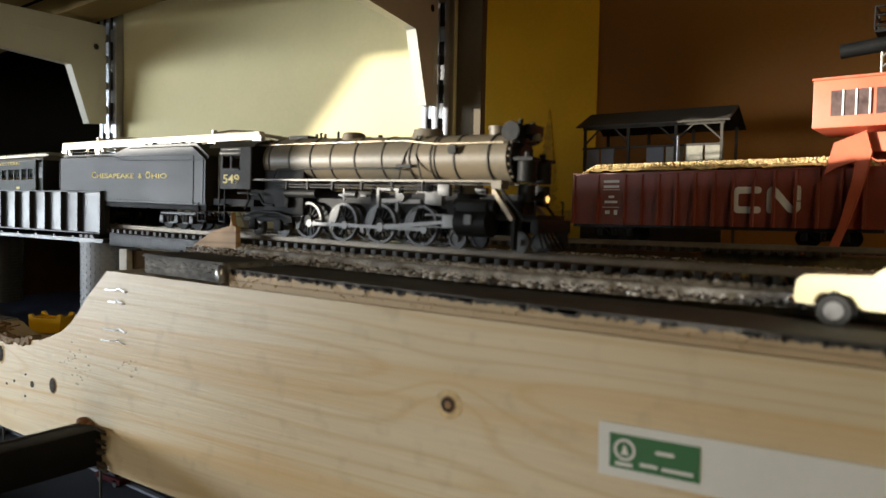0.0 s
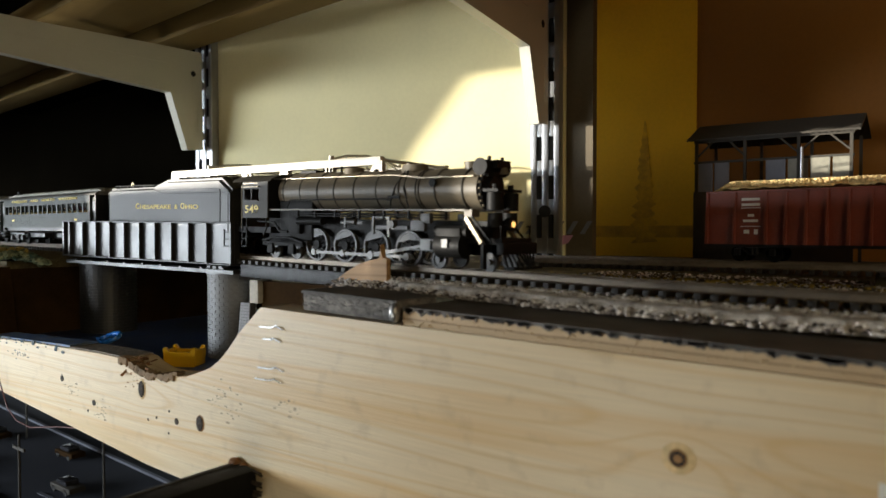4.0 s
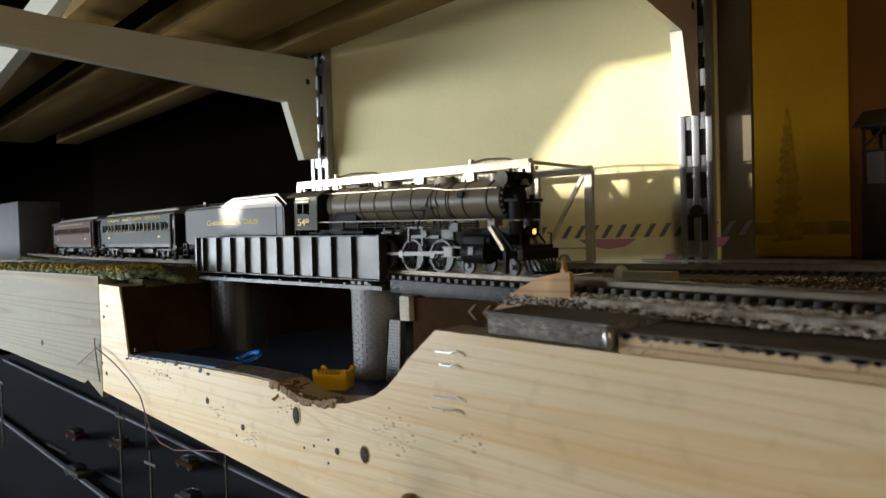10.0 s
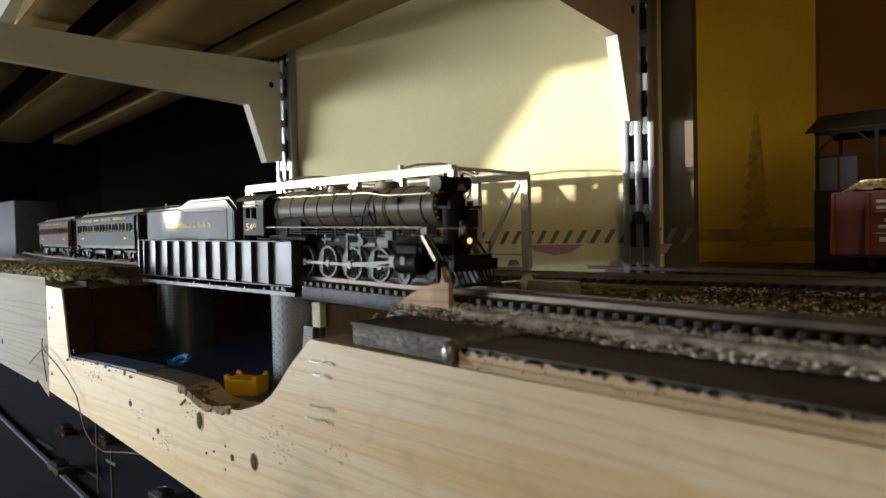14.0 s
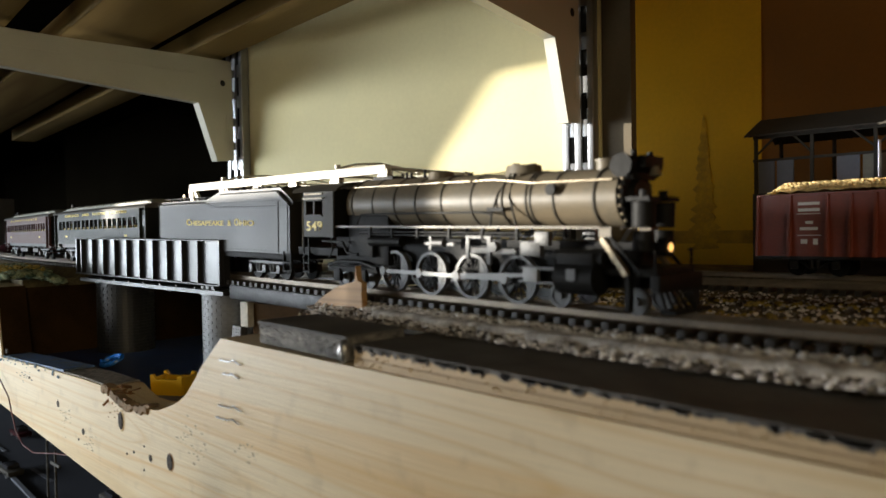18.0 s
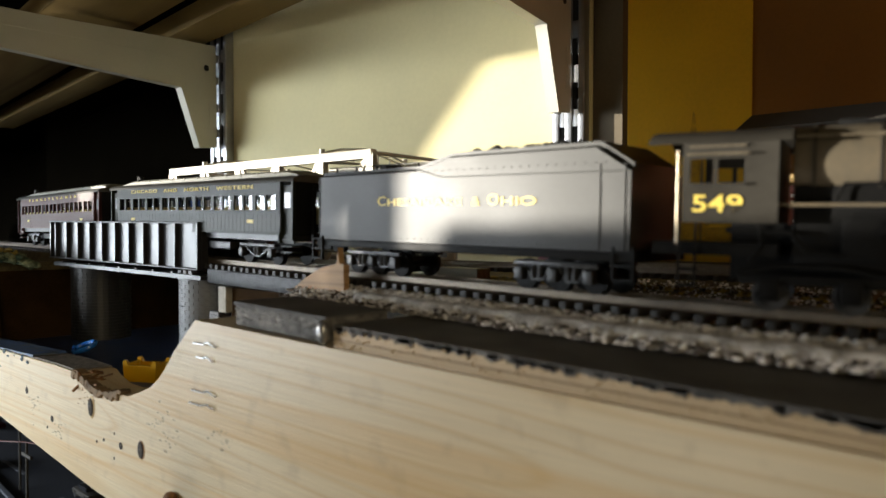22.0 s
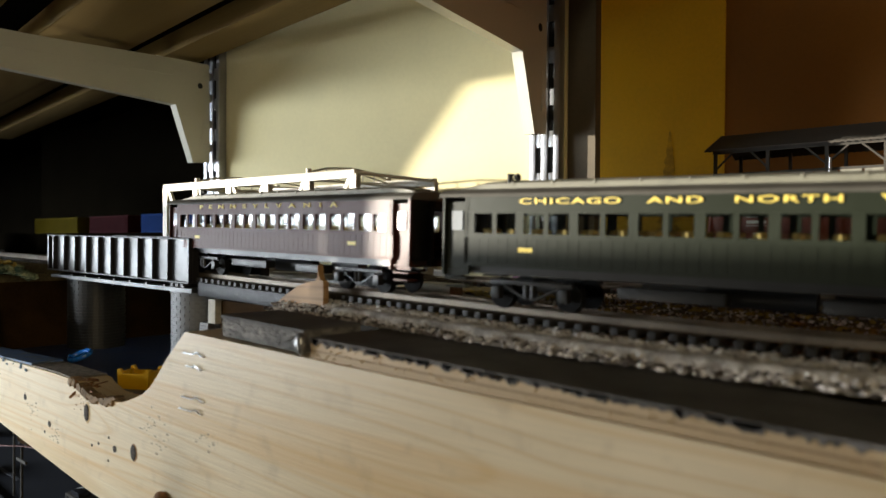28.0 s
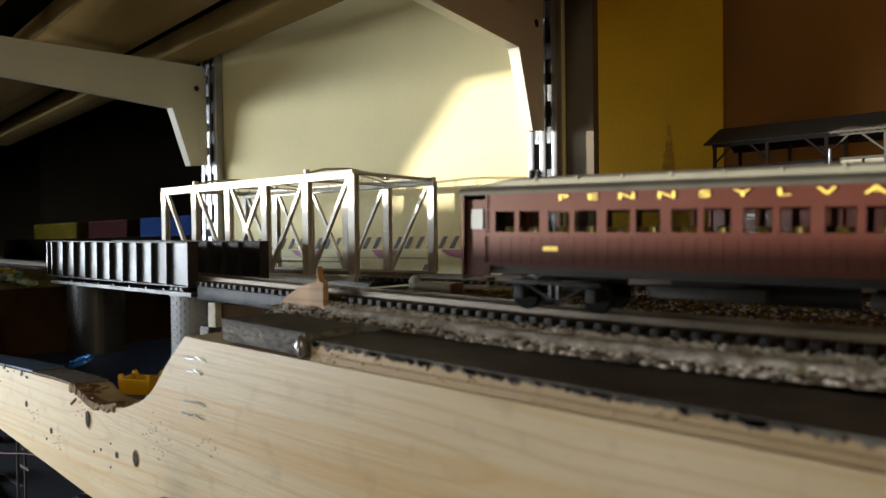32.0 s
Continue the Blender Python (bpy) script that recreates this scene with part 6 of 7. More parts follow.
for i in range(90):
    x = rng.uniform(-0.395, -0.27)
    ball(bm, (x, rng.uniform(-0.0006, 0.0015), 1.1570 + 0.02 * (x + 0.39) - rng.uniform(0.0, 0.004)), rng.uniform(0.0005, 0.0016), 1, (1.6, 0.3, 0.7))
solid("blue_paint_drips", bm, M_DRIP, "blue-green paint drips on the notch edge", "paint", "stuff")
# slanting white batten behind the far bracket
solid("white_batten", plate(B(), [(-0.80, 1.3540), (-0.435, 1.4270), (-0.435, 1.4540), (-0.80, 1.3810)], -0.0160, -0.0060), M_BRACKET, "white painted batten slanting up under the shelf", "batten")
# loose wire
bm = tube(B(), [(-0.4520, -0.0010, 1.1565), (-0.4400, -0.004, 1.1580), (-0.4180, -0.005, 1.1535), (-0.4059, -0.004, 1.1490), (-0.3850, -0.003, 1.1400), (-0.3664, -0.003, 1.1300), (-0.3590, -0.003, 1.1180), (-0.3521, -0.003, 1.1085), (-0.3380, -0.003, 1.1020),
               (-0.3197, -0.002, 1.1000), (-0.2900, 0.002, 1.1045), (-0.2648, 0.005, 1.1070), (-0.2318, 0.012, 1.1085)], 0.00045, 6)
tube(bm, [(-0.4430, -0.003, 1.1560), (-0.4600, -0.004, 1.1480), (-0.4799, -0.003, 1.1400)], 0.00045, 6)
tube(bm, [(-0.4480, -0.001, 1.1640), (-0.4430, -0.003, 1.1560), (-0.4440, 0.0, 1.1300)], 0.00045, 6)
solid("loose_wire", bm, M_WIRE, "thin dull red wire dangling over the board", "wire")
# dark strut under the board
strut = thing("plastic_arm", "dark square arm standing out from the board", "arm", pose(-0.0910, 0.0, 1.1105, 3, 0, -8))
part("arm", box(B(), -0.0095, 0.0095, -0.090, -0.0005, -0.0092, 0.0092, bev=0.0012), M_BLACK, strut)
part("groove", box(B(), -0.0060, -0.0048, -0.089, -0.002, 0.0090, 0.0096), M_SHED, strut)
rng = random.Random(12)
for i in range(14):
    a = rng.uniform(-0.010, 0.010)
    part("glue_strand", tube(B(), [(0.0090, -0.003, a), (0.0110 + rng.uniform(0, 0.004), -0.0006, a + rng.uniform(-0.003, 0.001))], rng.uniform(0.0004, 0.0011), 5), M_KNOT, strut, "ragged dark glue")
ob = solid("torn_bark", ball(ball(B(), (-0.0985, -0.002, 1.1195), 0.0035, 2, (1.1, 0.8, 0.8)), (-0.0930, -0.001, 1.1175), 0.0030, 2), M_CHIP, "torn brown chip of wood above the arm", "chip")

# ---- toys in the river gap ----
ob = thing("yellow_boat", "yellow plastic toy tub on the blue base", "toy", pose(-0.1950, 0.0345, 1.1512, 0, 0, 30))
prof = [(-0.0085, 0.0), (0.0085, 0.0), (0.0090, 0.0040), (0.0092, 0.0085), (0.0078, 0.0090), (0.0060, 0.0068), (-0.0060, 0.0068), (-0.0078, 0.0090), (-0.0092, 0.0085), (-0.0090, 0.0040)]
for y in (-0.0060, 0.0055):
    part("side", plate(B(), prof, y - 0.0010, y + 0.0010), M_YPLAS, ob)
ob.scale = (1.1, 1.1, 1.3)
part("floor", box(B(), -0.0085, 0.0085, -0.0060, 0.0055, 0.0, 0.0025, bev=0.0006), M_YPLAS, ob)
for x in (-0.0082, 0.0082):
    part("end", box(B(), x - 0.0011, x + 0.0011, -0.0060, 0.0055, 0.0, 0.0075, bev=0.0006), M_YPLAS, ob)
bm = B()
pts = [(0.0085 * math.cos(a), 0.0060 * math.sin(a), 0.0032 + 0.0016 * math.cos(a)) for a in [2 * math.pi * i / 24 for i in range(24)]]
tube(bm, pts + [pts[0]], 0.0016, 8)
tube(bm, [(-0.0085, 0, 0.0016), (-0.0130, 0.001, 0.0013)], 0.0011, 8)
solid("blue_ring", bm, M_BPLAS, "translucent blue plastic ring lying on the base", "toy", m=pose(-0.2880, 0.0380, 1.1560, 24, 0, 15))

# ---- yard: wagon, crane, shed, pick-up ----
def gondola():
    ob = thing("gravel_wagon", "oxide red open wagon heaped with tan gravel", "wagon", pose(0.0452, 0.2757, 1.2128, 0, 0, -5.0))
    L, W2, z0, z1 = 0.190, 0.034, 0.0110, 0.0462
    for y in (0.0, W2):
        sd = part("side_wall", box(B(), 0, L, y - 0.0006, y + 0.0006, z0, z1), M_OXIDE, ob)
        part("top_rail", box(B(), 0, L, y - 0.0013, y + 0.0013, z1 - 0.0012, z1, bev=0.0003), M_OXIDE, sd)
        part("bottom_sill", box(B(), 0, L, y - 0.0011, y + 0.0011, z0, z0 + 0.0022), M_OXIDE, sd)
        s = -1 if y == 0 else 1
        for x in [0.0008, 0.0188, 0.0385] + [0.0385 + 0.0118 * i for i in range(1, 13)]:
            bm = B()
            a = [bm.verts.new((x - 0.0008, y + s * d, z)) for d, z in ((0.0005, z1 - 0.001), (0.0014, z1 - 0.001), (0.0040, z0), (0.0005, z0))]
            b = [bm.verts.new((x + 0.0008, v.co.y, v.co.z)) for v in a]
            bm.faces.new(a), bm.faces.new(b[::-1])
            for i in range(4):
                bm.faces.new((a[i], b[i], b[(i + 1) % 4], a[(i + 1) % 4]))
            bmesh.ops.recalc_face_normals(bm, faces=bm.faces[:])
            part("rib", bm, M_OXIDE, sd)
        for x, w in ((0.0095, 0.016), (0.0450, 0.0100), (0.150, 0.010), (0.163, 0.010)):
            for z in (0.030, 0.021) if x < 0.02 else (0.0265,):
                part("grab_iron", box(B(), x - w / 2, x + w / 2, y + s * 0.0012 - 0.0004, y + s * 0.0012 + 0.0004, z, z + 0.0007), M_OXIDE, sd)
    for x in (0.0, L):
        part("end_wall", box(B(), x - 0.0007, x + 0.0007, 0, W2, z0, z1 - 0.0005), M_OXIDE, ob)
    part("floor", box(B(), 0, L, 0, W2, z0 - 0.002, z0 + 0.001), M_TRUCK, ob)
    bm = B()
    bmesh.ops.create_grid(bm, x_segments=120, y_segments=22, size=0.5, matrix=Matrix.Translation((L / 2, W2 / 2, z1 - 0.004)) @ Matrix.Diagonal((L - 0.003, W2 - 0.002, 1, 1)))
    for v in bm.verts:
        ex = min(v.co.x, L - v.co.x) / 0.012
        ey = min(v.co.y, W2 - v.co.y) / 0.008
        v.co.z += 0.0088 * min(1, ex) * (0.55 + 0.45 * min(1, ey)) + 0.0010 * noise.noise(v.co * 500) + 0.0010 * noise.noise(v.co * 120)
    part("gravel_load", bm, M_SAND, ob, "heaped tan gravel")
    truck(ob, 0.030, 2, 0.022)
    truck(ob, 0.160, 2, 0.022)
    for o in ob.children:
        if o.name.startswith("truck"):
            o.matrix_basis = pose(0, W2 / 2, 0)
    y = -0.0008
    for (xa, xb, za, zb) in ((0.0230, 0.0345, 0.0395, 0.0412), (0.0230, 0.0345, 0.0360, 0.0377), (0.0225, 0.0350, 0.0345, 0.0349), (0.0270, 0.0310, 0.0290, 0.0307), (0.0225, 0.0350, 0.0225, 0.0229), (0.0245, 0.0280, 0.0180, 0.0205), (0.0310, 0.0335, 0.0175, 0.0208), (0.0240, 0.0335, 0.0255, 0.0272)):
        part("stencil_bar", box(B(), xa, xb, y - 0.0001, y + 0.0001, za, zb), M_WHITE, ob)
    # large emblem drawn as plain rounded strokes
    def stroke(pts, r=0.0021):
        bm = B()
        for (xa, za), (xb, zb) in zip(pts, pts[1:]):
            d = Vector((xb - xa, 0, zb - za))
            if d.length < 1e-6:
                continue
            nrm = Vector((-d.z, 0, d.x)).normalized() * r
            plate(bm, [(xa + nrm.x, za + nrm.z), (xa - nrm.x, za - nrm.z), (xb - nrm.x, zb - nrm.z), (xb + nrm.x, zb + nrm.z)], y - 0.00025, y - 0.00015)
        for (xa, za) in pts:
            cyl(bm, (xa, y - 0.00026, za), (xa, y - 0.00014, za), r, seg=16)
        part("emblem_stroke", bm, M_WHITE, ob, "broad white emblem stroke")
    stroke([(0.1238, 0.0335), (0.1125, 0.0335), (0.1105, 0.0315), (0.1105, 0.0235), (0.1125, 0.0215), (0.1238, 0.0215)])
    stroke([(0.1310, 0.0215), (0.1310, 0.0325), (0.1320, 0.0335), (0.1335, 0.0325), (0.1420, 0.0222), (0.1440, 0.0215), (0.1455, 0.0230), (0.1455, 0.0340)])
    return ob


gondola()


def crane():
    ob = thing("gantry_crane", "orange-red gantry crane with a glazed cab", "crane", pose(0.2100, 0.2600, 1.2127, 0, 0, -5))
    body = part("cab", box(B(), -0.0145, 0.110, 0.004, 0.052, 0.0690, 0.0965, bev=0.0008), M_CRANE, ob)
    for i in range(4):
        for j in range(3):
            x = -0.0050 + i * 0.0225 + j * 0.0066
            part("window", box(B(), x, x + 0.0058, 0.0034, 0.0042, 0.0755, 0.0900), M_CRANEPANE, body, "dusty dark cab window")
            part("window_bar", box(B(), x + 0.0058, x + 0.0066, 0.0028, 0.0042, 0.0755, 0.0900), M_WHITE, body)
    part("cab_roof", box(B(), -0.0150, 0.111, 0.0035, 0.0525, 0.0965, 0.0978), M_CRANE, body)
    part("slew_ring", cyl(B(), (0.055, 0.028, 0.0650), (0.055, 0.028, 0.0690), 0.020, seg=30), M_SHEDPANE, ob)
    part("bridge_deck", box(B(), 0.012, 0.110, 0.000, 0.056, 0.0540, 0.0650, bev=0.001), M_CRANE, ob)
    leg = [(0.0143, 0.0655), (-0.0013, 0.0595), (-0.0056, 0.0416), (-0.0002, 0.0454), (0.0096, 0.0488), (0.0082, 0.0375), (0.0030, 0.0148), (-0.0020, 0.0), (0.0023, 0.0), (0.0075, 0.0148), (0.0143, 0.0375), (0.0175, 0.0540)]
    for y in (-0.004, 0.054):
        for x, m in ((0.0, 1), (0.122, -1)):
            part("leg", plate(B(), [(x + m * q, z) for q, z in leg], y, y + 0.0050), M_CRANE, ob)
    for z in (0.008, 0.016, 0.024, 0.032, 0.040):
        part("ladder_rung", box(B(), 0.0340, 0.0400, -0.0020, -0.0010, z, z + 0.0008), M_CRANE, ob)
    for x in (0.0335, 0.0400):
        part("ladder_rail", box(B(), x, x + 0.0008, -0.0022, -0.0008, 0.0, 0.054), M_CRANE, ob)
    part("machine_box", box(B(), 0.0260, 0.075, 0.006, 0.050, 0.0300, 0.0540, bev=0.0008), M_OXIDE, ob)
    mast = part("mast", box(B(), 0.0235, 0.0275, 0.020, 0.0240, 0.0978, 0.175), M_STEEL, ob)
    part("mast_leg", box(B(), 0.0320, 0.0350, 0.020, 0.0240, 0.0978, 0.175), M_BLACK, mast)
    part("counterweight", cyl(B(), (-0.004, 0.022, 0.1155), (0.022, 0.022, 0.1175), 0.0042, seg=20), M_BLACK, mast)
    bm = B()
    for z in (0.1260, 0.1320, 0.1370):
        tube(bm, [(0.0140, 0.014, z), (0.030, 0.014, z), (0.030, 0.030, z), (0.0140, 0.030, z), (0.0140, 0.014, z)], 0.0006, 6)
    for x, y in ((0.014, 0.014), (0.022, 0.014), (0.030, 0.014), (0.014, 0.030), (0.030, 0.030)):
        tube(bm, [(x, y, 0.124), (x, y, 0.137)], 0.0006, 6)
    part("platform_rail", bm, M_BLACK, mast)
    part("platform", box(B(), 0.014, 0.030, 0.014, 0.030, 0.1225, 0.1245), M_BLACK, mast)
    bm = B()
    for q in range(4):
        tube(bm, [(0.0170, 0.022, 0.0980 + 0.006 * q), (0.0240, 0.022, 0.1040 + 0.006 * q)], 0.0005, 6)
    tube(bm, [(0.0170, 0.022, 0.0980), (0.0170, 0.022, 0.1180)], 0.0006, 6)
    part("lattice", bm, M_STEEL, mast)
    return ob


crane()


def shed():
    ob = thing("open_shed", "dark brown open-sided shed with a corrugated roof", "shed", pose(-0.0129, 0.4284, 1.2050, 0, 0, 0))
    L, D2 = 0.1290, 0.060
    bm = B()
    n = 60
    rows = []
    for i in range(n + 1):
        x = -0.003 + (L + 0.006) * i / n
        h = 0.0005 * (i % 2)
        rows.append([bm.verts.new((x, -0.006, 0.1080 + h)), bm.verts.new((x, D2 / 2, 0.1240 + h)), bm.verts.new((x, D2 + 0.006, 0.1080 + h))])
    for p, q in zip(rows, rows[1:]):
        bm.faces.new((p[0], q[0], q[1], p[1]))
        bm.faces.new((p[1], q[1], q[2], p[2]))
    r = bmesh.ops.extrude_face_region(bm, geom=bm.faces[:])
    bmesh.ops.translate(bm, verts=[v for v in r["geom"] if isinstance(v, bmesh.types.BMVert)], vec=(0, 0, -0.0016))
    bmesh.ops.recalc_face_normals(bm, faces=bm.faces[:])
    part("roof", bm, M_SHED, ob, "dark corrugated roof")
    for x in (0.004, 0.045, 0.087, 0.1250):
        for y in (0.0, D2):
            part("post", box(B(), x - 0.0012, x + 0.0012, y - 0.0012, y + 0.0012, 0, 0.1090), M_SHED, ob)
    for x0, x1 in ((0.004, 0.020), (0.045, 0.030), (0.087, 0.070), (0.087, 0.104), (0.125, 0.108)):
        part("brace", tube(B(), [(x0, 0, 0.092), (x1, 0, 0.1075)], 0.0009, 6), M_SHED, ob)
    part("beam", box(B(), 0.002, L - 0.002, -0.001, 0.001, 0.1050, 0.1075), M_SHED, ob)
    part("rail", box(B(), 0.002, L - 0.002, -0.001, 0.001, 0.0870, 0.0890), M_SHED, ob)
    part("wall_base", box(B(), 0.002, L - 0.002, -0.002, 0.001, 0.0, 0.0620), M_SHED, ob)
    # sunlight edge painted in: right-hand panels paler, left-hand ones darker
    for x0, x1 in ((0.006, 0.018), (0.020, 0.032), (0.062, 0.077), (0.079, 0.094), (0.096, 0.110), (0.112, 0.125)):
        part("panel", box(B(), x0, x1, -0.0008, 0.0008, 0.0620, 0.0870), M_SHEDPANE if x0 > 0.07 else M_SLATE, ob, "sheet panel coloured paler as sunlit" if x0 > 0.07 else "sheet panel coloured darker as shaded")
    part("lamp_post", cyl(B(), (0.0900, -0.004, 0.062), (0.0900, -0.004, 0.0960), 0.0012, seg=10), M_STEEL, ob)
    return ob


shed()


def pickup():
    ob = thing("pickup_truck", "cream model pick-up truck with chrome wheels", "car", pose(0.2165, 0.0312, 1.1968, 0, 1.0, -4))
    W2 = 0.020
    bm = B()
    plate(bm, [(0.0, 0.0058), (0.0008, 0.0125), (0.0030, 0.0142), (0.0200, 0.0150), (0.0270, 0.0208), (0.0400, 0.0212), (0.0440, 0.0152), (0.066, 0.0150), (0.066, 0.0060), (0.0560, 0.0055), (0.0540, 0.0085), (0.0500, 0.0098), (0.0460, 0.0085), (0.0440, 0.0052), (0.0165, 0.0052),
               (0.0150, 0.0085), (0.0112, 0.0100), (0.0075, 0.0088), (0.0058, 0.0055)], 0.0, W2)
    es = [e for e in bm.edges if abs(e.verts[0].co.y - e.verts[1].co.y) < 1e-6]
    bmesh.ops.bevel(bm, geom=es, offset=0.0007, segments=2, affect="EDGES")
    body = part("body", bm, M_CREAM, ob)
    part("side_window", plate(B(), [(0.0250, 0.0158), (0.0288, 0.0200), (0.0385, 0.0202), (0.0405, 0.0158)], -0.0003, 0.0002), M_CARGLASS, body)
    part("side_window", plate(B(), [(0.0250, 0.0158), (0.0288, 0.0200), (0.0385, 0.0202), (0.0405, 0.0158)], W2 - 0.0002, W2 + 0.0003), M_CARGLASS, body)
    part("bumper", box(B(), -0.0014, 0.0004, 0.0002, W2 - 0.0002, 0.0052, 0.0072, bev=0.0005), M_CHROME, ob)
    part("mirror", box(B(), 0.0235, 0.0245, -0.0020, -0.0003, 0.0150, 0.0170, bev=0.0003), M_CHROME, ob)
    for x in (0.0112, 0.0500):
        for y in (0.0002, W2 - 0.0002):
            w = part("wheel", cyl(B(), (x, y - 0.0018, 0.0045), (x, y + 0.0018, 0.0045), 0.0045, seg=26), M_RUBBER, ob)
            part("rim", cyl(B(), (x, y - 0.0020, 0.0045), (x, y + 0.0020, 0.0045), 0.0026, seg=20), M_STAPLE, w)
    return ob


pickup()

# small wooden blocks and rubbish between the tracks
for x, y, w, d, h, rz, lab in ((-0.0450, 0.1260, 0.030, 0.010, 0.0085, -4, "pale wooden block between the tracks"),):
    solid("wood_block", box(B(), -w / 2, w / 2, -d / 2, d / 2, 0, h, bev=0.0008), M_PINE2, lab, "block", m=pose(x, y, 1.2065, 0, 0, rz))
solid("plaster_lump", ball(B(), (-0.0600, 0.1245, 1.2130), 0.0042, 2, (1, 0.8, 1.3)), M_PLASTER, "small white lump at the end of the block", "lump")
solid("low_platform", box(B(), 0.150, 0.40, 0.205, 0.235, 1.2035, 1.2105, bev=0.0008), M_DECK, "low dark platform edge by the wagon", "platform", m=pose(0, 0, 0, 0, 0, 0))

# containers standing beyond the gap
def container(label, mm, x, y, l, z=1.2096, rz=0):
    ob = thing("container", label, "container", pose(x, y, z, 0, 0, rz), "containers")
    part("shell", box(B(), 0, l, 0, 0.028, 0, 0.027, bev=0.0006), mm, ob)
    for i in range(int(l / 0.005)):
        part("rib", box(B(), 0.002 + i * 0.005, 0.0042 + i * 0.005, -0.0008, 0.0002, 0.002, 0.025), mm, ob)
    return ob


solid("raised_board", box(B(), -1.40, -0.62, 0.325, 0.42, 1.2096, 1.2475), M_SHADEWALL, "raised board at the back of the deck, shade in its colour", "board")
container("blue steel shipping container", M_CBLUE, -0.818, 0.330, 0.150, z=1.2475)
container("maroon steel shipping container", M_CMAR, -1.010, 0.334, 0.140, z=1.2475)
container("yellow steel shipping container", M_CYEL, -1.246, 0.330, 0.195, z=1.2475)
solid("white_carton", box(B(), -1.42, -1.27, 0.19, 0.26, 1.2096, 1.3150, bev=0.002), M_CARTON, "dim grey carton beyond the train", "carton")
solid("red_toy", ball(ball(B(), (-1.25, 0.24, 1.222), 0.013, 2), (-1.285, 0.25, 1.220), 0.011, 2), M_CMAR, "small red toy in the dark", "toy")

# ---- lower level street, seen under the board ----
LOW = 0.92
solid("lower_ground", box(B(), -2.2, 0.9, -0.30, 1.0, LOW - 0.03, LOW), M_ROADL, "grey street of the lower layout level, shade in its colour", "ground", "structure")
for y, w in ((0.075, 0.005), (0.235, 0.005)):
    solid("kerb", box(B(), -2.1, 0.8, -w / 2, w / 2, LOW, LOW + 0.003), M_KERB, "pale kerb along the model street", "kerb", "structure", m=pose(0, y, 0, 0, 0, -4))
for i in range(7):
    solid("road_mark", box(B(), -1.5 + i * 0.2, -1.42 + i * 0.2, 0.165, 0.170, LOW, LOW + 0.0008), M_KERB, "short pale road marking", "marking", "structure", "road marks")


def pole(x, y):
    ob = thing("utility_pole", "thin dark model utility pole", "pole", pose(x, y, LOW), "utility poles")
    part("shaft", cyl(B(), (0, 0, 0), (0, 0, 0.115), 0.0016, 0.0012, seg=8), M_SHED, ob)
    part("crossarm", box(B(), -0.012, 0.012, -0.001, 0.001, 0.100, 0.103), M_SHED, ob)


for x, y in ((-0.62, 0.205), (-0.765, 0.145), (-1.15, 0.12), (-0.45, 0.22), (-0.95, 0.26), (-0.55, 0.085), (-0.35, 0.26)):
    pole(x, y)


def little_house(x, y, w, d, h, mm, lab):
    ob = thing("model_house", lab, "house", pose(x, y, LOW), "model houses")
    part("wall", box(B(), 0, w, 0, d, 0, h), mm, ob)
    part("roof", box(B(), -0.003, w + 0.003, -0.003, d + 0.003, h, h + 0.005, bev=0.001), M_SHED, ob)
    for i in range(int(w / 0.022)):
        for z in (0.012, 0.042):
            if z + 0.016 < h:
                part("window", box(B(), 0.006 + i * 0.022, 0.018 + i * 0.022, -0.0008, 0.0008, z, z + 0.016), M_CARGLASS, ob)


little_house(-0.80, 0.315, 0.11, 0.08, 0.060, M_SHEDPANE, "grey model house beside the street")
little_house(-0.67, 0.300, 0.10, 0.08, 0.066, M_HOUSE, "pale model house beside the street")
little_house(-0.55, 0.300, 0.11, 0.08, 0.072, M_SHEDPANE, "tall grey model house beside the street")
little_house(-0.42, 0.300, 0.12, 0.08, 0.062, M_HOUSE, "pale long model house beside the street")
little_house(-0.28, 0.310, 0.12, 0.08, 0.070, M_SHEDPANE, "dim model house at the street's end")
little_house(-1.00, 0.36, 0.15, 0.09, 0.060, M_SHED, "dark model shed beside the street")


def low_car(x, y, mm, lab):
    ob = thing("model_car", lab, "car", pose(x, y, LOW), "model cars")
    part("body", box(B(), 0, 0.048, 0, 0.020, 0.003, 0.010, bev=0.002), mm, ob)
    part("roof", box(B(), 0.012, 0.036, 0.002, 0.018, 0.010, 0.016, bev=0.002), M_CARGLASS, ob)
    for a in (0.009, 0.038):
        for b in (0.001, 0.019):
            part("wheel", cyl(B(), (a, b - 0.001, 0.004), (a, b + 0.001, 0.004), 0.004, seg=14), M_RUBBER, ob)


rail_yard = thing("lower_track", "dim railway track on the lower level", "track", pose(-0.95, 0.02, LOW, 0, 0, -3))
for y in (-0.009, 0.009):
    part("rail", box(B(), -0.9, 1.2, y - 0.0008, y + 0.0008, 0.0025, 0.0045), M_RAIL, rail_yard)
me_sl = mesh_of("tie", box(B(), -0.0016, 0.0016, -0.016, 0.016, 0.0, 0.0025), M_TIE)
for i in range(150):
    sl = new("tie", me_sl)
    sl.parent = rail_yard
    sl.matrix_basis = pose(-0.7 + 0.0105 * i, 0, 0)
rng = random.Random(40)
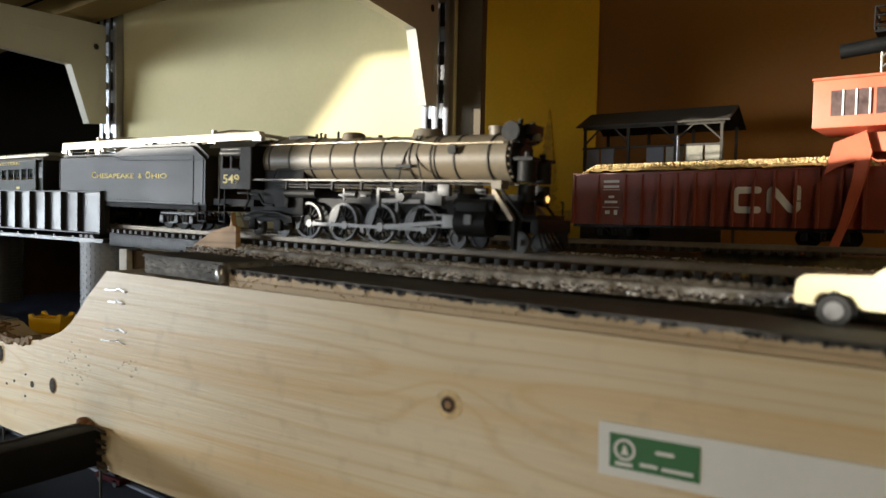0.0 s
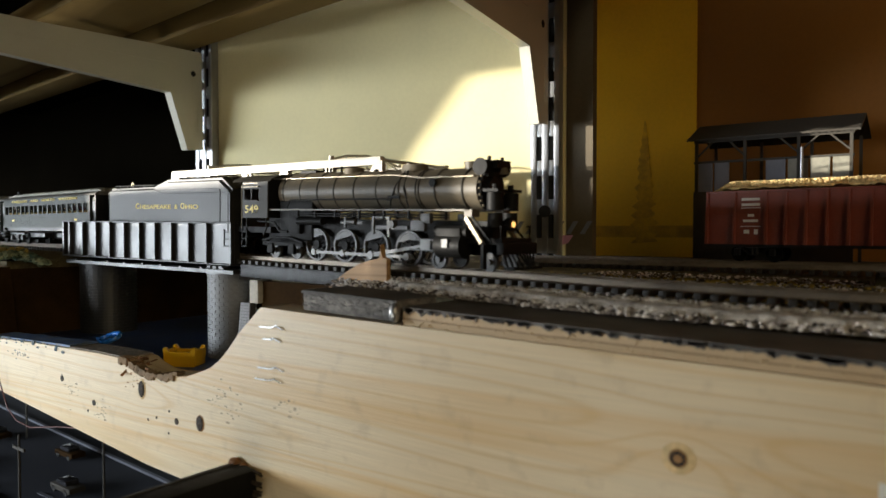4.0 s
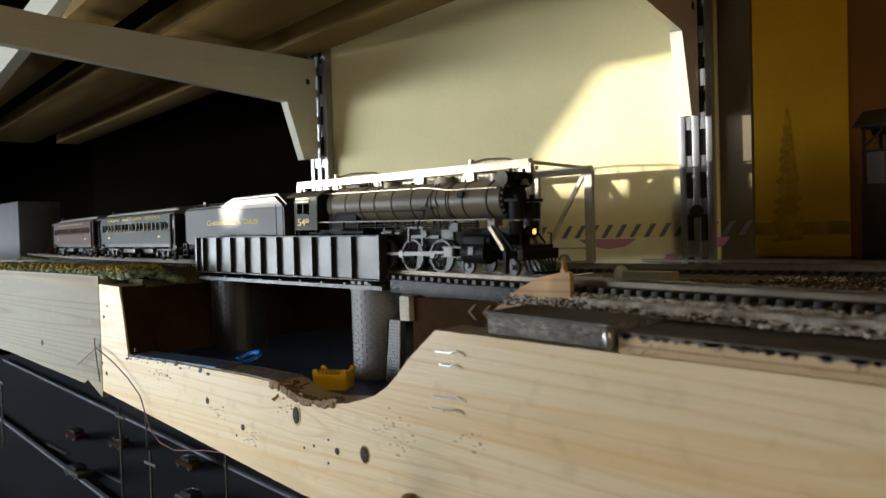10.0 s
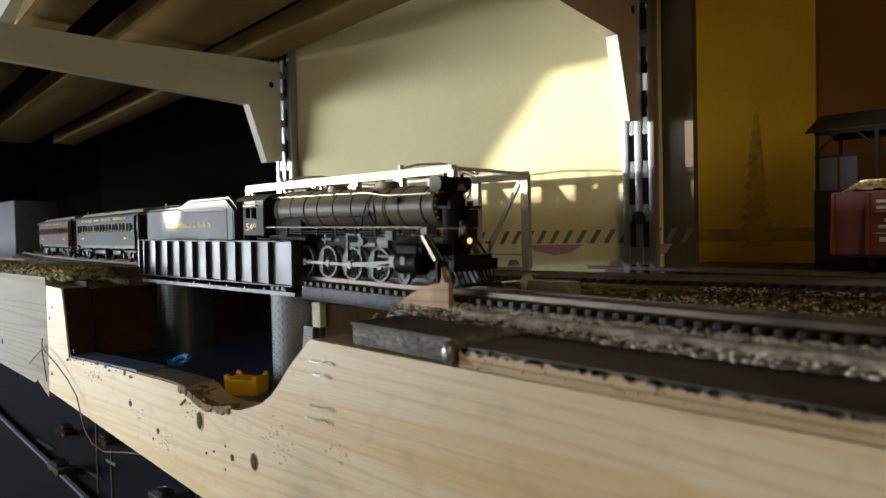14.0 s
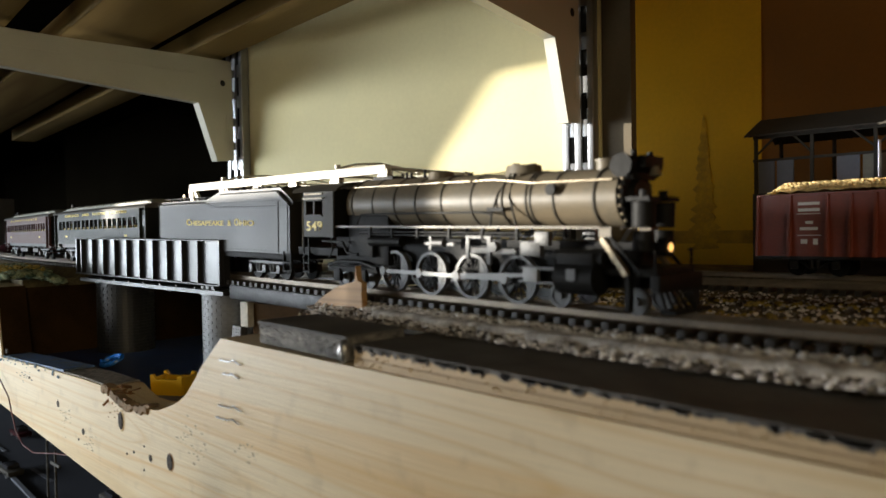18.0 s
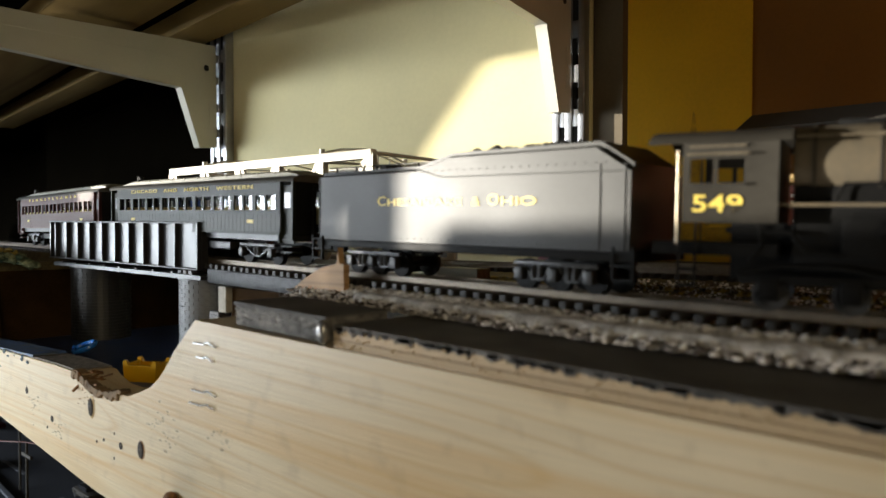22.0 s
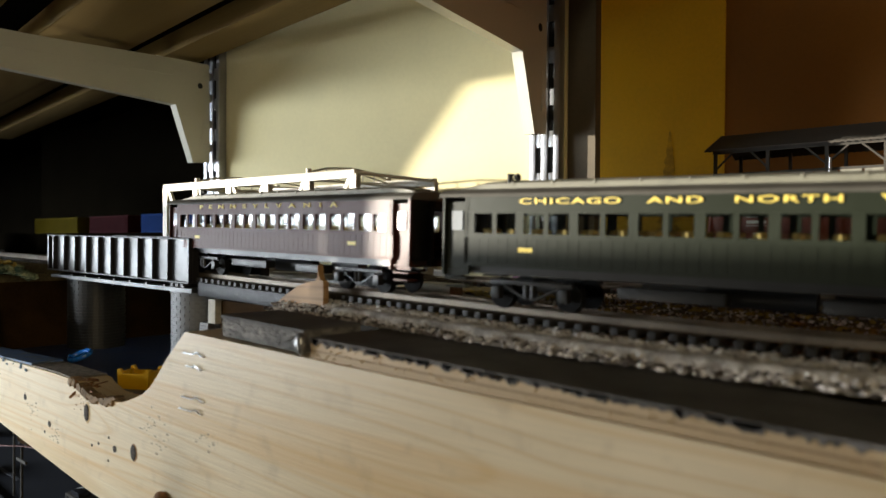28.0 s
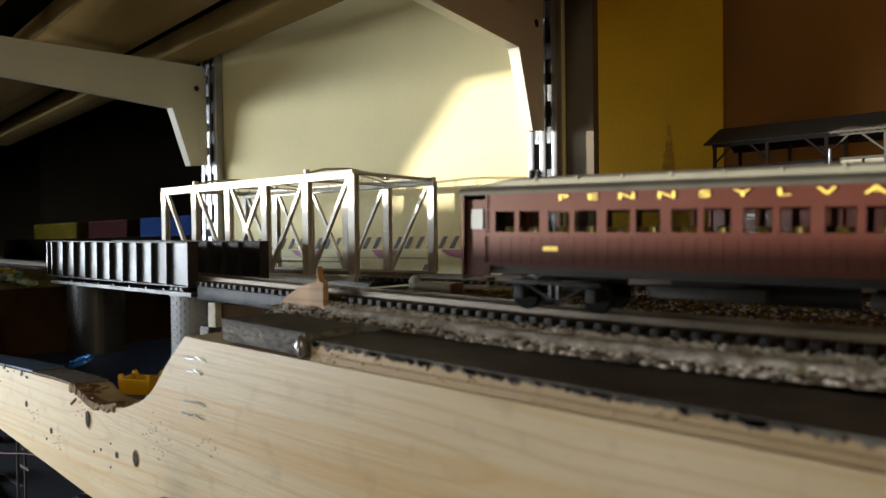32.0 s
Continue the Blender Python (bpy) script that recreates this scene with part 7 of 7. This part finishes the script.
for i in range(9):
    x, y = -1.35 + 0.135 * i, 0.405 + rng.uniform(-0.01, 0.02)
    ob = thing("shop_front", "small dim model shop with pale window panes", "house", pose(x, y, LOW), "model shops")
    h = rng.uniform(0.055, 0.095)
    part("wall", box(B(), 0, 0.115, 0, 0.07, 0, h, bev=0.001), rng.choice((M_HOUSE, M_SHEDPANE, M_BROWN)), ob)
    part("roof", box(B(), -0.002, 0.117, -0.002, 0.072, h, h + 0.004), M_SHED, ob)
    for j in range(5):
        for z in (0.010, 0.034, 0.058):
            if z + 0.014 < h:
                part("pane", box(B(), 0.007 + 0.021 * j, 0.020 + 0.021 * j, -0.0009, 0.0003, z, z + 0.014), rng.choice((M_SHEDPANE, M_CARGLASS, M_CARGLASS, M_DIMYEL)), ob)
for x, y, mm, lab in ((-0.70, 0.180, M_SHED, "black model van on the street"), (-0.60, 0.125, M_CBLUE, "dim blue model car on the street"), (-0.83, 0.245, M_BROWN, "brown parked model car"), (-0.52, 0.255, M_CMAR, "dark red parked model car")):
    low_car(x, y, mm, lab)
low_car(-1.12, 0.20, M_CMAR, "dark red model car on the street")
low_car(-1.01, 0.225, M_BROWN, "brown model car on the street")
low_car(-0.92, 0.13, M_SHED, "dark model car on the street")
solid("under_arm", box(B(), -0.20, 0.0, -0.010, 0.010, -0.010, 0.010, bev=0.002), M_SHED, "dim wooden batten under the far board", "batten", m=pose(-0.470, 0.06, 1.118, 0, 3, -8))

# ---- ballast, grit and turf ----
def scatter(name, label, mm, n, area, size, seed, flat=0.7):
    """Loose grains joined into one mesh; area(rng) gives a place."""
    rng = random.Random(seed)
    tmp = bmesh.new()
    bmesh.ops.create_icosphere(tmp, subdivisions=1, radius=1.0)
    base = np.array([v.co[:] for v in tmp.verts])
    faces = np.array([[v.index for v in f.verts] for f in tmp.faces])
    tmp.free()
    vs, fs = [], []
    for i in range(n):
        x, y, z = area(rng)
        r = rng.uniform(*size)
        a = rng.uniform(0, 6.28)
        jit = base * (1 + np.array([[rng.uniform(-0.25, 0.25)] for _ in base]))
        rot = np.array([[math.cos(a), -math.sin(a), 0], [math.sin(a), math.cos(a), 0], [0, 0, 1]])
        pts = (jit * np.array([r * rng.uniform(0.8, 1.4), r, r * flat])) @ rot.T + np.array([x, y, z])
        fs.append(faces + len(vs) * len(base))
        vs.append(pts)
    me = bpy.data.meshes.new(name)
    me.from_pydata(np.concatenate(vs).tolist(), [], np.concatenate(fs).tolist())
    me.materials.append(mm)
    return tagged(new(name, me), label, "ground cover", "", "stuff")


def shoulder(rng):
    x = rng.uniform(-0.075, 0.50)
    d = abs(rng.gauss(0, 0.40))
    y = track_y(x) - 0.0150 - min(0.016, 0.016 * d)
    k = (track_y(x) - 0.0150 - y) / 0.016
    return x, y, rail_z(x) - 0.0064 - 0.0042 * k


scatter("ballast", "grey-brown gravel ballast along the track", M_BALLAST, 9000, shoulder, (0.0005, 0.0014), 1)
scatter("ballast", "pale grey grains on the ballast shoulder", M_GRIT, 2600, lambda r: (lambda x: (x, track_y(x) - r.uniform(0.0175, 0.0255), rail_z(x) - r.uniform(0.0072, 0.0092)))(r.uniform(-0.02, 0.50)), (0.0004, 0.0009), 2)
bm = B()
bmesh.ops.create_grid(bm, x_segments=260, y_segments=14, size=0.5, matrix=Matrix.Translation((0.24, 0.5, 0)))
for v in bm.verts:
    u, w = v.co.x - 0.24 + 0.5, v.co.y
    x = -0.075 + 0.62 * u
    v.co = (x, track_y(x) - 0.0130 - 0.0180 * (1 - w), rail_z(x) - 0.0068 - 0.0042 * (1 - w) + 0.0007 * noise.noise(Vector((x * 300, w * 20, 0))))
solid("ballast_bed", bm, M_BED, "grey ballast bed beside the track", "ground cover", "stuff")
bm = B()
bmesh.ops.create_grid(bm, x_segments=320, y_segments=8, size=0.5, matrix=Matrix.Translation((0.5, 0.5, 0)))
for v in bm.verts:
    u, w = v.co.x, v.co.y
    x = -0.030 + 0.56 * u
    wid = 0.0050 + 0.0024 * noise.noise(Vector((x * 60, 0, 0)))
    n1 = noise.noise(Vector((x * 260, w * 5, 2)))
    v.co = (x, track_y(x) - 0.0215 + wid * (w - 0.5) * 2, rail_z(x) - 0.0078 + 0.0014 * (1 - (2 * w - 1) ** 2) + 0.0005 * n1 - (0.0018 if abs(2 * w - 1) > 0.95 else 0))
solid("dried_glue", bm, M_GRIT, "pale crust of dried glue on the ballast", "ground cover", "stuff")
scatter("ballast", "loose whitish and grey chips on the shoulder", M_GRIT, 2600, lambda r: (lambda p: (p[0], p[1], p[2] + 0.0010))(shoulder(r)), (0.0004, 0.0011), 14)
scatter("ballast", "grey ballast between the rails' ties", M_BALLAST, 1500, lambda r: (lambda x: (x, track_y(x) + r.uniform(-0.016, 0.024), rail_z(x) - r.uniform(0.0050, 0.0060)))(r.uniform(-0.05, 0.50)), (0.0006, 0.0011), 3)
scatter("ballast", "dark gravel between the tracks", M_BALLAST, 6000, lambda r: (lambda x: (x, r.uniform(0.100, 0.260) - 0.05 * x, 1.2040))(r.uniform(-0.02, 0.55)), (0.0005, 0.0012), 6)
WAGON = pose(0.0452, 0.2757, 1.2128, 0, 0, -5.0)
scatter("gravel_grains", "loose tan gravel grains heaped in the wagon", M_SAND, 3600, lambda r: tuple(WAGON @ (lambda x, y: Vector((x, y, 0.0438 + 0.0086 * min(1, min(x, 0.190 - x) / 0.012) * (0.55 + 0.45 * min(1, min(y, 0.034 - y) / 0.008)))))(r.uniform(0.003, 0.187), r.uniform(0.0015, 0.0325))), (0.0005, 0.0011), 61, 0.8)
scatter("straw_turf", "straw-coloured turf on the deck", M_STRAW, 2600, lambda r: (lambda x: (x, track_y(x) + r.choice((0.030, 0.055, 0.075, 0.13)) + r.gauss(0, 0.008), 1.2042))(r.uniform(-0.13, 0.50)), (0.0006, 0.0018), 7, 0.6)
scatter("green_turf", "dark green scenic foam on the bank", M_FOAM, 3200, lambda r: (lambda x, q: (x, 0.004 + 0.040 * q, 1.2125 + 0.0045 * math.sin(3.14 * q) + r.uniform(-0.001, 0.002) - (0.006 * q if x > -0.42 else 0)))(-0.39 - abs(r.gauss(0, 0.13)), r.random()), (0.0012, 0.0034), 8, 0.8)
scatter("straw_turf", "pale straw turf clumps on the bank", M_STRAW, 900, lambda r: (-0.40 - abs(r.gauss(0, 0.16)), r.uniform(0.003, 0.035), 1.2170 + r.uniform(-0.002, 0.0025)), (0.0008, 0.0024), 10, 0.8)


# ---- pieces ----
ties(main_track, -0.95, 0.42, along)
ties(back_track, -0.45, 0.35)
ties(yard_track, -0.10, 0.30)


# ---- motion ----
# seconds and the place of the tender's lettering along the track, in metres
RUN = [(0, -0.1886), (1, -0.2142), (2, -0.2398), (3, -0.2663), (4, -0.2925), (5, -0.3182), (6, -0.3436), (6.5, -0.3565), (7, -0.3693), (7.5, -0.3805), (8, -0.3868), (8.5, -0.3879), (9.5, -0.3877),
       (10.5, -0.3878), (11, -0.3879), (11.5, -0.3875), (12, -0.3850), (12.5, -0.3794), (13, -0.3734), (13.5, -0.3669), (14, -0.3600), (14.5, -0.3505), (15.5, -0.3224), (16.5, -0.2876), (17, -0.2661), (17.5, -0.2437),
       (18, -0.2198), (18.5, -0.1955), (19, -0.1716), (19.5, -0.1479), (20, -0.1239), (21, -0.0749), (22, -0.0272), (23, 0.0218), (24, 0.0711), (25, 0.1209), (25.5, 0.1487), (26.5, 0.2085), (28, 0.3010),
       (29, 0.3608), (30, 0.4215), (31, 0.4828), (32, 0.5441)]


def run_at(t):
    ts, ss = [r[0] for r in RUN], [r[1] for r in RUN]
    i = max(1, min(len(RUN) - 1, next((k for k, v in enumerate(ts) if v >= t), len(RUN) - 1)))
    h = ts[i] - ts[i - 1]
    u = (t - ts[i - 1]) / h

    def tang(k):
        if k in (0, len(RUN) - 1):
            j = 1 if k == 0 else k
            return (ss[j] - ss[j - 1]) / (ts[j] - ts[j - 1])
        return (ss[k + 1] - ss[k - 1]) / (ts[k + 1] - ts[k - 1])

    a, b = tang(i - 1) * h, tang(i) * h
    return (2 * u**3 - 3 * u**2 + 1) * ss[i - 1] + (u**3 - 2 * u**2 + u) * a + (-2 * u**3 + 3 * u**2) * ss[i] + (u**3 - u**2) * b


def motions():
    times = [0.25 * i for i in range(129)]
    for ob, off, rear, front in ((loco, -0.0067, 0.185, 0.270), (tender, -0.0375, 0.0315, 0.1232), (coach_green, -0.1650, -0.070, 0.070), (coach_red, -0.3980, -0.070, 0.070)):
        walk(ob, [(t, car_pose(run_at(t) + off, rear, front)) for t in times])
    fine = [0.1 * i for i in range(321)]
    turn = [math.degrees((run_at(t) - RUN[0][1]) / (R_DRV * 0.976)) + 20.0 for t in fine]
    for w, x, side in wheels:
        lead = 0 if side < 0 else 90
        walk(w, [(t, pose(x, side * 0.0090, R_DRV, 0, a + lead, 0)) for t, a in zip(fine, turn)])
    for rod, side, y in rods:
        rows = []
        for t, a in zip(fine, turn):
            a = radians(a + (0 if side < 0 else 90))
            px, pz = CRANK * math.cos(a), -CRANK * math.sin(a)
            if y == 0.0:
                rows.append((t, pose(px, 0, 0)))
            elif y > 0.014:
                tilt = math.degrees(math.asin((pz + R_DRV - 0.0118) / 0.0395))
                rows.append((t, pose(AXLES[2] + px, side * y, R_DRV + pz, 0, tilt, 0) @ pose(-AXLES[2], 0, 0)))
            else:
                rows.append((t, pose(px, side * y, R_DRV + pz)))
        walk(rod, rows)


motions()
